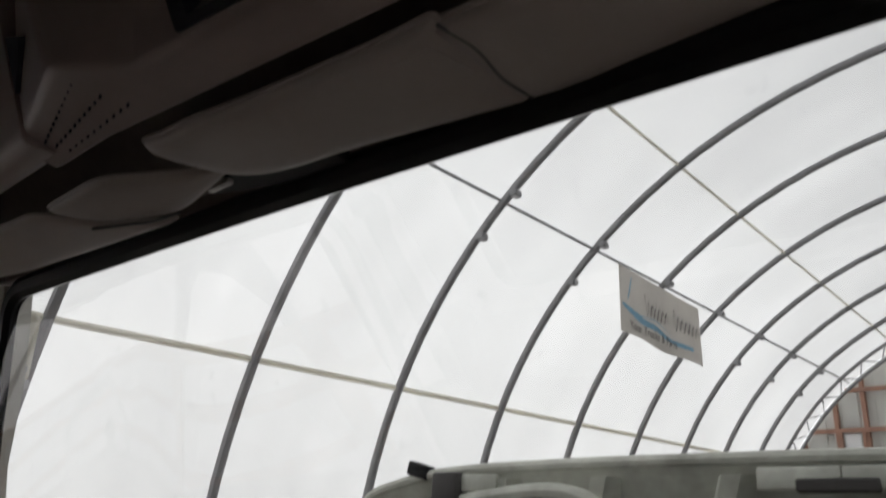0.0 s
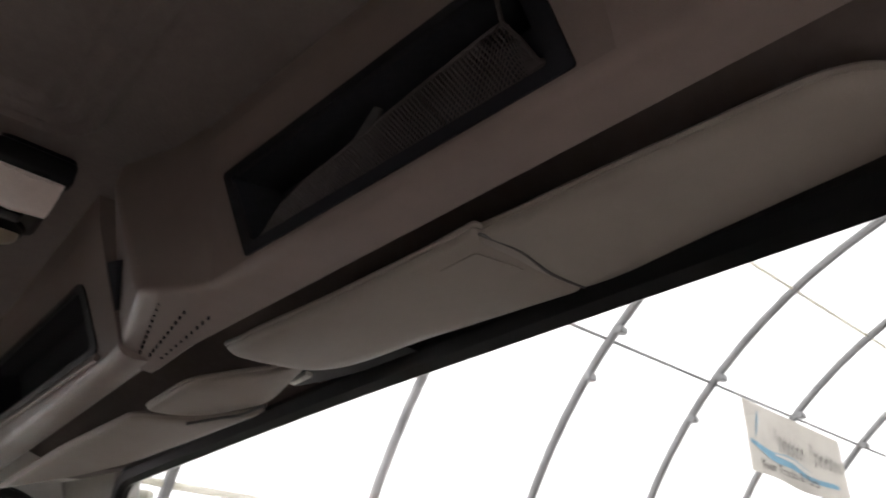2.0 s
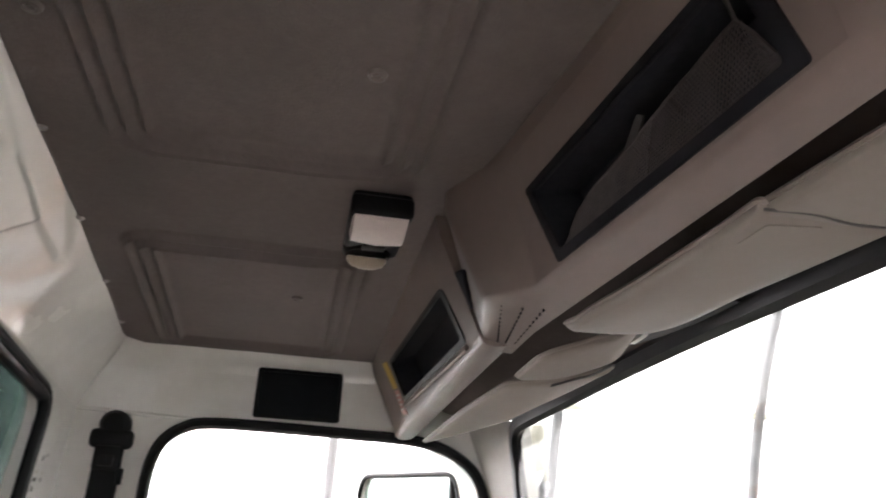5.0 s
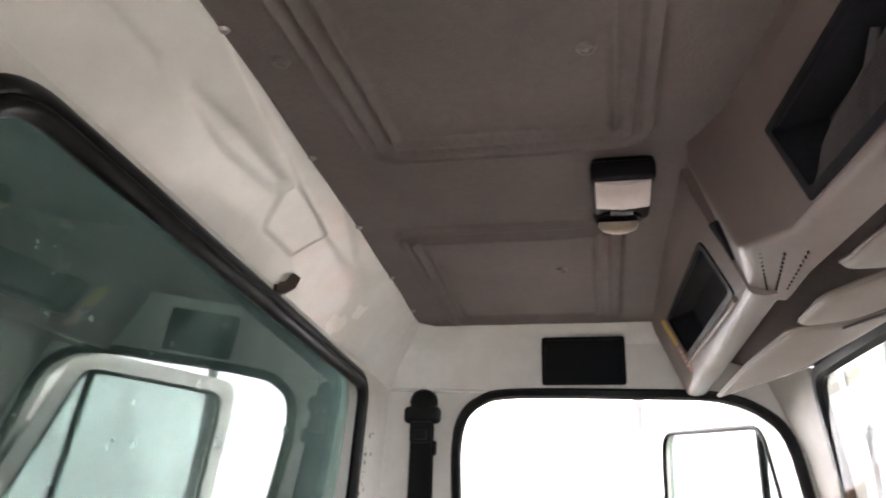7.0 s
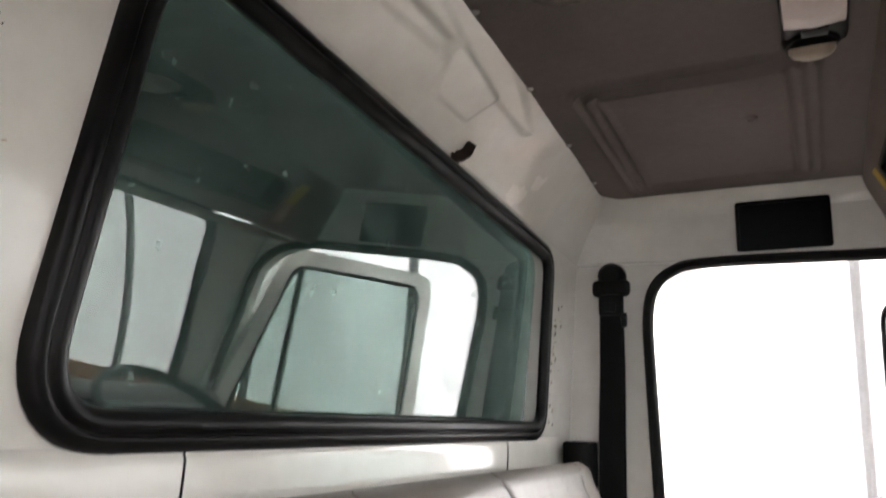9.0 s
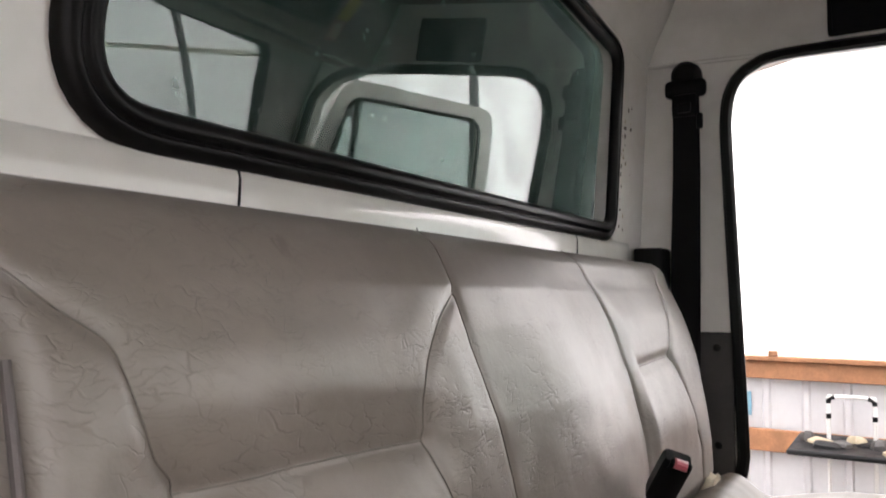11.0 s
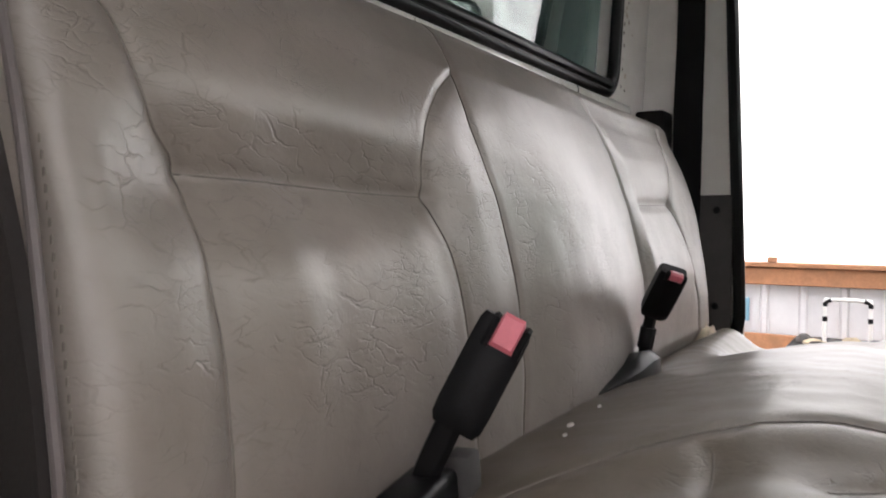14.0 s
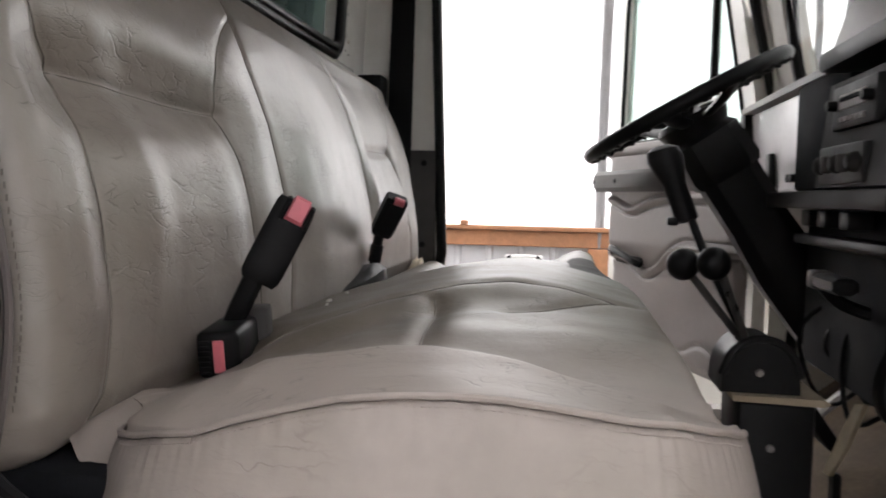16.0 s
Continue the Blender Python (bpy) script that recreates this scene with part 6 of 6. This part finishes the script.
CV = CA.cross(CU)


def col_ring(s, w, h):
    c = WC + CA * s
    return [c + CU * (w * x) + CV * (h * y) for x, y in ((-1, -0.6), (-0.6, -1), (0.6, -1), (1, -0.6), (1, 0.6), (0.6, 1), (-0.6, 1), (-1, 0.6))]


part("shroud", loft([col_ring(s, w, h) for s, w, h in ((0.05, 0.040, 0.045), (0.07, 0.058, 0.062), (0.14, 0.062, 0.066), (0.155, 0.055, 0.060))]), M_BLACK, col)
part("tube_cover", loft([col_ring(s, w, h) for s, w, h in ((0.15, 0.052, 0.055), (0.26, 0.048, 0.054), (0.36, 0.045, 0.060), (0.52, 0.04, 0.05))]), M_BLACK, col)
part("signal_stalk", tube(smooth_path([(-0.60, 0.790, 1.838), (-0.53, 0.800, 1.842), (-0.48, 0.809, 1.842)], 4), 0.004, 8), M_DKROD, col)
part("signal_knob", lathe([(0.0, 0.0), (0.009, 0.002), (0.009, 0.024), (0.0, 0.026)], (-0.485, 0.808, 1.842), (0.95, 0.2, -0.05), 12), M_PANEL, col)

# ---- dashboard ----
dash = thing("dashboard", "grey plastic dashboard with instrument panel, radio and heater controls", "dashboard", (0, 1.1, FLOOR))
prof = [(0.955, 1.640), (0.935, 1.648), (0.940, 1.668), (0.985, 1.675), (0.990, 1.815), (0.950, 1.832), (0.945, 1.850), (0.975, 1.864), (1.06, 1.858), (1.20, 1.80), (1.22, 1.60), (1.10, 1.55)]
part("upper_panel", loft([[(x, y, z) for y, z in prof] for x in (-0.77, -0.60, -0.30, 0.0, 0.30, 0.77)]), M_DASH, dash, smooth=45)
part("cluster_hood", loft([[(x, y + o, z + 0.006) for y, z in ((0.918, 1.838), (0.921, 1.852), (0.955, 1.872), (1.00, 1.872), (1.00, 1.838))] for x, o in ((-0.80, 0.03), (-0.780, 0.0), (-0.36, 0.0), (-0.30, 0.0), (-0.09, 0.0))]), M_DASH, dash)
part("cluster_panel", loft([[(x, y, z) for y, z in ((0.952, 1.668), (0.938, 1.840), (0.984, 1.842), (0.984, 1.668))] for x in (-0.760, -0.345)]), M_PANEL, dash, "glossy grey instrument panel")
part("panel_switch", box(-0.60, -0.572, 0.934, 0.953, 1.675, 1.745, 0.004, 2), M_BLACK, dash)
for x in (-0.46, -0.435):
    part("panel_knob", lathe([(0.008, 0.0), (0.008, 0.012), (0.0, 0.014)], (x, 0.952, 1.690), (0, -1, 0), 12), M_BLACK, dash)
part("panel_edge", box(-0.80, -0.757, 0.920, 0.985, 1.66, 1.846, 0.008, 2), M_BLACK, dash)
part("side_post", box(-0.342, -0.085, 0.922, 0.985, 1.664, 1.848, 0.008, 2), M_MATBLACK, dash, "black end post of the instrument hood")
part("centre_panel", loft([[(x, y, z) for y, z in ((0.890, 1.665), (0.906, 1.815), (0.99, 1.822), (0.99, 1.665))] for x in (-0.112, 0.30)]), M_DKPANEL, dash, "dark grey centre panel")


def sp(z):
    return 0.890 + (z - 1.665) * 0.107


radio = part("radio", box(-0.050, 0.110, sp(1.77) - 0.012, sp(1.77) + 0.03, 1.742, 1.802, 0.004, 2), M_BLACK, dash, "black radio with pale buttons")
part("radio_dial", box(-0.012, 0.078, sp(1.77) - 0.015, sp(1.77) - 0.011, 1.768, 1.788, 0.001, 1), M_DASH, radio)
part("radio_slot", box(-0.006, 0.072, sp(1.77) - 0.017, sp(1.77) - 0.014, 1.778, 1.784, 0.001, 1), M_MATBLACK, radio)
for x in (-0.034, 0.094):
    part("radio_knob", lathe([(0.008, 0.0), (0.007, 0.013), (0.0, 0.014)], (x, sp(1.77) - 0.011, 1.776), (0, -1, 0), 14), M_BLACK, radio)
for k in range(5):
    part("radio_button", box(-0.010 + 0.018 * k, 0.004 + 0.018 * k, sp(1.77) - 0.016, sp(1.77) - 0.011, 1.751, 1.758, 0.001, 1), M_DASH, radio)
part("heater_panel", box(-0.088, 0.085, sp(1.69) - 0.006, sp(1.69) + 0.03, 1.668, 1.722, 0.004, 2), M_BLACK, dash)
for x in (-0.070, -0.005, 0.060):
    part("heater_knob", lathe([(0.014, 0.0), (0.012, 0.008), (0.008, 0.013), (0.0, 0.014)], (x, sp(1.70) - 0.006, 1.696), (0, -1, 0), 16), M_DKPANEL, dash)
for x in (-0.035, 0.028):
    part("heater_lever", box(x - 0.004, x + 0.004, sp(1.70) - 0.020, sp(1.70) - 0.004, 1.684, 1.708, 0.002, 1), M_DKGREY, dash)
part("ledge", box(-0.77, 0.77, 0.888, 0.99, 1.634, 1.662, 0.006, 2), M_DKPANEL, dash, "charcoal ledge under the panels")
part("lower_panel", box(-0.36, 0.62, 0.955, 1.0, 1.36, 1.632, 0.008, 2), M_MATBLACK, dash)
part("lower_tray", box(-0.30, 0.10, 0.915, 0.96, 1.575, 1.592, 0.004, 2), M_BLACK, dash)
for x in (-0.24, -0.16, -0.06):
    part("lower_switch", box(x - 0.02, x + 0.02, 0.915, 0.95, 1.605, 1.632, 0.004, 2), M_BLACK, dash)
db = thing("dash_box", "grey plastic box standing on the dashboard", "storage box", (-0.02, 1.0, 1.862))
part("body", loft([[(x, y, z) for y, z in ((0.888 + o, 1.858), (0.905 + o, 1.925 + h), (0.95 + o, 1.965 + h), (1.08, 1.975 + h), (1.10, 1.858))] for x, o, h in ((-0.105, 0.03, -0.06), (-0.085, 0.008, -0.03), (-0.05, 0.0, -0.008), (0.02, 0.0, 0.0), (0.26, 0.0, 0.0))]), M_DASH, db)
part("lower_edge", box(-0.105, 0.26, 0.884, 1.0, 1.832, 1.860, 0.006, 2), M_BLACK, db)

# ---- lever stand between the seat and the dashboard ----
lev = thing("lever_stand", "black lever stand with two ball knobs and a tan plate", "control lever", (0.09, 0.79, FLOOR))
part("pedestal", box(0.03, 0.140, 0.743, 0.832, FLOOR, 1.398, 0.006, 2), M_BLACK, lev)
part("tan_plate", loft([[(x, y, z) for y, z in ((0.733, 1.408), (0.735, 1.401), (0.838, 1.399), (0.847, 1.403), (0.838, 1.408))] for x in (0.02, 0.146)]), M_TAN, lev, "tan steel plate")
dome = []
for k in range(15):
    a = math.pi * k / 14
    dome.append((0.769 - 0.047 * math.cos(a), 1.408 + 0.068 * math.sin(a) ** 0.75))
part("quadrant", loft([[(x, y, z) for y, z in dome] for x in (0.045, 0.05, 0.125, 0.13)]), M_BLACK, lev)
part("quadrant_lip", tube(smooth_path([(0.132, y, z) for y, z in dome[1:-1:2]], 3), 0.005, 6), M_BLACK, lev)
for y, z in ((0.767, 1.434), (0.781, 1.344), (0.78, 1.20)):
    part("bolt", lathe([(0.0, 0.004), (0.0042, 0.004), (0.0055, 0.0)], (0.1315 if z > 1.4 else 0.141, y, z), (1, 0, 0), 6), M_METAL, lev)
for (kx, ky, kz), bx in (((0.085, 0.678, 1.560), 0.075), ((0.130, 0.708, 1.566), 0.105)):
    part("lever_rod", tube([(bx, 0.758, 1.462), (kx, ky + 0.01, kz - 0.012)], 0.0050, 8), M_DKROD, lev, "worn dark steel rod")
    part("ball_knob", lathe([(0.0, -0.020)] + [(0.021 * math.sin(math.pi * k / 10), -0.021 * math.cos(math.pi * k / 10)) for k in range(1, 10)] + [(0.0, 0.021)], (kx, ky, kz), (0, -0.4, 0.9), 18), M_BLACK, lev, "black ball knob")
shf = thing("shift_lever", "black shift lever with a long grip", "gear lever", (0.06, 0.77, 1.42))
part("rod", tube([(0.06, 0.772, 1.45), (-0.02, 0.725, 1.56), (-0.05, 0.700, 1.63)], 0.006, 8), M_BLACK, shf)
part("grip", loft([[Vector((-0.05, 0.694, 1.632)) + Vector((-0.01, -0.36, 0.93)).normalized() * s + Vector((math.cos(a) * w, math.sin(a) * w * 1.1, math.sin(a) * 0.3 * w)) for a in (2 * math.pi * q / 12 for q in range(12))]
                   for s, w in ((-0.022, 0.009), (-0.018, 0.0145), (0.0, 0.0145), (0.035, 0.0145), (0.055, 0.019), (0.075, 0.023), (0.09, 0.020), (0.096, 0.008))]), M_BLACK, shf)
part("grip_button", box(-0.060, -0.042, 0.672, 0.688, 1.606, 1.618, 0.003, 2), M_BLACK, shf)

# pedals and clutter under the dashboard
ped = thing("pedal", "black pedal on a bent steel arm under the dashboard", "pedal", (-0.35, 1.05, 1.15))
part("pad", box(-0.06, 0.06, -0.012, 0.012, -0.045, 0.045, 0.006, 2, m=Matrix.Translation((-0.36, 0.98, 1.25)) @ Euler((radians(35), 0, 0)).to_matrix().to_4x4()), M_BLACK, ped)
part("arm", tube(smooth_path([(-0.36, 0.99, 1.26), (-0.36, 1.08, 1.36), (-0.36, 1.10, 1.52)], 5), 0.010, 8), M_METAL, ped)
par = thing("brake_handle", "black parking brake handle under the dashboard", "brake handle", (0.0, 0.92, 1.52))
part("grip", loft([[(x, 0.885 + a * w, 1.535 + b * w * 0.7) for a, b in ((-1, -0.5), (-0.5, -1), (0.5, -1), (1, -0.5), (1, 0.5), (0.5, 1), (-0.5, 1), (-1, 0.5))] for x, w in ((0.06, 0.010), (0.055, 0.016), (-0.02, 0.017), (-0.05, 0.010))]), M_BLACK, par)
part("grip_end", box(-0.064, -0.034, 0.870, 0.900, 1.522, 1.548, 0.006, 2), M_DKGREY, par)
part("bar", tube(smooth_path([(-0.04, 0.885, 1.53), (-0.06, 0.92, 1.50), (-0.05, 0.98, 1.48)], 4), 0.010, 8), M_BLACK, par)
cab = thing("wire_loom", "loose black wires hanging under the dashboard", "cable", (0.0, 0.97, 1.35))
random.seed(4)
for k in range(9):
    x = -0.25 + 0.07 * k
    part("wire", tube(smooth_path([(x, 0.985, 1.50), (x + random.uniform(-0.05, 0.05), 0.95 + random.uniform(-0.03, 0.03), 1.42), (x + random.uniform(-0.05, 0.08), 0.97, 1.33 + random.uniform(-0.04, 0.06)), (x + 0.05, 1.05, 1.40)], 5), random.choice((0.004, 0.006, 0.008)), 6), M_RUBBER, cab)
sil = thing("tread_plate", "worn bare steel sill strip on the cab floor", "sill strip", (0.1, 0.88, FLOOR))
part("strip", loft([[(x, 0.93 + d, z) for x, z in ((-0.018, 1.366), (0.014, 1.374), (-0.040, 1.2995), (-0.106, 1.232), (-0.132, 1.229), (-0.0855, 1.289))] for d in (0.0, 0.006)]), M_TAN, sil, "bare pale metal strip")
part("strip_foot", box(-0.132, -0.105, 0.938, 0.950, FLOOR, 1.235, 0.004, 1), M_BLACK, sil)
tagged(part("floor_mat", loft([[(x, y, FLOOR + 0.012 + h + 0.012 * noise.noise((x * 9, y * 9, 4))) for y, h in ((0.66, 0.0), (0.80, 0.0), (0.95, 0.01), (1.08, 0.06), (1.20, 0.16), (1.32, 0.27), (1.38, 0.36))] for x in [-0.78 + 0.06 * i for i in range(27)]] , False, False), M_KHAKI), "rumpled dirty khaki floor mat rising to the firewall", "floor mat")

# ---- the truck's bonnet, tipped forward ----
hood = thing("bonnet", "grey-green fibreglass truck bonnet tipped open, ribbed inside", "truck bonnet", (0, 2.5, 0.9))
HP = [(-1.3, 1.842), (-1.18, 2.082), (-1.02, 2.147), (-0.8, 2.18), (-0.45, 2.192), (0.0, 2.194), (0.45, 2.19), (0.8, 2.167), (1.02, 2.132), (1.18, 2.062), (1.28, 1.842)]
bm = bmesh.new()
edge = smooth_path([(x, 2.34, z) for x, z in HP], 5)
rings = []
for dy, dz, sc in ((0.03, 0.012, 1.0), (0.0, 0.016, 1.0), (-0.02, 0.0, 1.0), (0.0, -0.03, 0.99), (0.06, -0.12, 0.98), (0.16, -0.40, 0.96), (0.30, -0.80, 0.94)):
    rings.append([Vector((p.x * sc, p.y + dy, max(0.9, p.z + dz))) for p in edge])
rings += [[Vector((p.x * 0.95, p.y + 0.36, max(0.9, p.z - 0.8))) for p in edge], [Vector((p.x * 1.0, p.y + 0.10, max(0.9, p.z - 0.05))) for p in edge]]
loft(rings, False, False, bm)
part("shell", bm, M_HOOD, hood, smooth=50)
part("rolled_edge", tube([Vector((p.x, p.y - 0.012, p.z + 0.004)) for p in edge], 0.016, 8), M_HOOD, hood)
for x in (-0.62, -0.30, 0.05, 0.42, 0.75):
    part("inner_rib", loft([[(x - 0.05 * k, 2.31 + 0.05 * k, 2.16 - 0.10 * k), (x + 0.05 - 0.05 * k, 2.30 + 0.05 * k, 2.16 - 0.10 * k), (x + 0.08 - 0.05 * k, 2.36 + 0.05 * k, 2.16 - 0.10 * k), (x - 0.03 - 0.05 * k, 2.36 + 0.05 * k, 2.16 - 0.10 * k)] for k in range(7)]), M_HOOD, hood)
part("cross_rib", tube(smooth_path([(-1.0, 2.32, 2.06), (-0.55, 2.31, 2.12), (-0.35, 2.32, 2.115), (-0.20, 2.345, 2.04), (0.1, 2.36, 2.0), (0.6, 2.36, 2.01)], 6), 0.022, 8), M_HOOD, hood)
for x in (-0.70, 0.22, 0.40):
    part("patch", box(x - 0.09, x + 0.09, 2.305, 2.325, 2.125, 2.175, 0.008, 2), M_HOOD, hood)
for k, x in enumerate((0.30, 0.50, 0.70, 0.88)):
    part("flange_recess", box(x - 0.085, x + 0.085, 2.300, 2.318, 2.118 - 0.012 * k, 2.150 - 0.014 * k, 0.006, 1), M_DKGREY, hood)
part("hinge_box", box(-0.84, -0.74, 2.28, 2.34, 2.08, 2.18, 0.01, 2), M_DKGREY, hood)
part("latch", box(-0.045, 0.045, -0.02, 0.02, -0.022, 0.022, 0.006, 2, m=Matrix.Translation((-0.93, 2.33, 2.19)) @ Euler((0, radians(14), 0)).to_matrix().to_4x4()), M_BLACK, hood, "dark rubber hood latch")
# the engine bay closes the view below
tagged(part("cowl", box(-0.95, 0.95, 1.22, 1.30, 0.9, 1.60, 0.02, 2), M_PAINT), "white painted cowl below the windscreen", "cowl", kind="structure")

# ---- what the cab stands on ----
cha = thing("truck_chassis", "dark steel truck chassis with two rails and front wheels", "truck chassis", (0, 0.8, 0.5))
for x in (-0.42, 0.42):
    part("frame_rail", box(x - 0.04, x + 0.04, -0.60, 3.10, 0.78, 1.035, 0.01, 1), M_BLACK, cha)
    part("cab_mount", box(x - 0.06, x + 0.06, 0.15, 0.30, 1.0, 1.042, 0.008, 1), M_RUBBER, cha)
part("axle", tube([(-0.95, 1.75, 0.52), (-0.6, 1.75, 0.46), (0.6, 1.75, 0.46), (0.95, 1.75, 0.52)], 0.055, 10), M_BLACK, cha)
for x, d in ((-0.98, -1), (0.98, 1)):
    wh = part("tyre", lathe([(0.29, -0.13), (0.40, -0.14), (0.49, -0.12), (0.515, -0.08), (0.515, 0.08), (0.49, 0.12), (0.40, 0.14), (0.29, 0.13), (0.29, -0.13)], (x, 1.75, 0.515), (d, 0, 0), 40), M_RUBBER, cha)
    part("rim", lathe([(0.0, 0.02), (0.10, 0.03), (0.12, -0.02), (0.24, 0.0), (0.29, 0.10), (0.295, 0.12), (0.295, -0.12), (0.0, -0.10)], (x, 1.75, 0.515), (d, 0, 0), 32), M_WHITEPIPE, wh)
for x in (-0.42, 0.42):
    part("bonnet_stay", box(x - 0.03, x + 0.03, 2.55, 2.95, 1.0, 1.06, 0.008, 1), M_BLACK, cha)

# ---- by the knee wall ----
cart = thing("hand_cart", "white tube cart handle with black bands over dark scraps", "hand cart", (-4.4, 0.2, 0.0))
part("handle", tube(smooth_path([(-4.4, 0.09, 0.05), (-4.4, 0.09, 0.85), (-4.4, 0.09, 1.19), (-4.4, 0.12, 1.225), (-4.4, 0.31, 1.225), (-4.4, 0.34, 1.19), (-4.4, 0.34, 0.85), (-4.4, 0.34, 0.05)], 4), 0.012, 8), M_WHITEPIPE, cart)
for y, y2 in ((0.09, 0.125), (0.34, 0.305)):
    part("band", tube([(-4.4, y, 1.092), (-4.4, y, 1.122)], 0.0145, 8), M_BLACK, cart)
    part("elbow", tube(smooth_path([(-4.4, y, 1.185), (-4.4, y * 0.96 + y2 * 0.04, 1.204), (-4.4, y * 0.65 + y2 * 0.35, 1.219), (-4.4, y2, 1.225)], 3), 0.0142, 8), M_BLACK, cart)
part("tray", box(-4.62, -3.95, -0.10, 0.62, 0.93, 0.96, 0.01, 1), M_BLACK, cart)
random.seed(8)
for k in range(9):
    w, h = random.uniform(0.05, 0.11), random.uniform(0.02, 0.05)
    bm = loft([[(a * w * s_, b * w * 0.7 * s_, z_) for a, b in ((-1, -0.6), (0.2, -1), (1, -0.3), (0.7, 0.8), (-0.6, 0.9))] for s_, z_ in ((1.0, 0.0), (0.9, h * 0.6), (0.5, h))])
    bmesh.ops.transform(bm, matrix=Matrix.Translation((-4.2 + random.uniform(-0.18, 0.18), -0.02 + 0.065 * k, 0.962)) @ Euler((0.1, 0.1, k)).to_matrix().to_4x4(), verts=bm.verts)
    part("scrap", bm, (M_DKGREY, M_TAN, M_BLACK)[k % 3], cart)
blk = part("small_block", box(-4.80, -4.74, -0.30, -0.24, 1.434, 1.47, 0.004, 1), M_WOOD)
tagged(blk, "small brown timber block on the rail", "block")
tagged(part("wall_tag", box(-4.852, -4.842, -0.478, -0.428, 1.01, 1.175, 0.002, 1), M_BLUE), "small blue tag on the white metal siding", "tag")
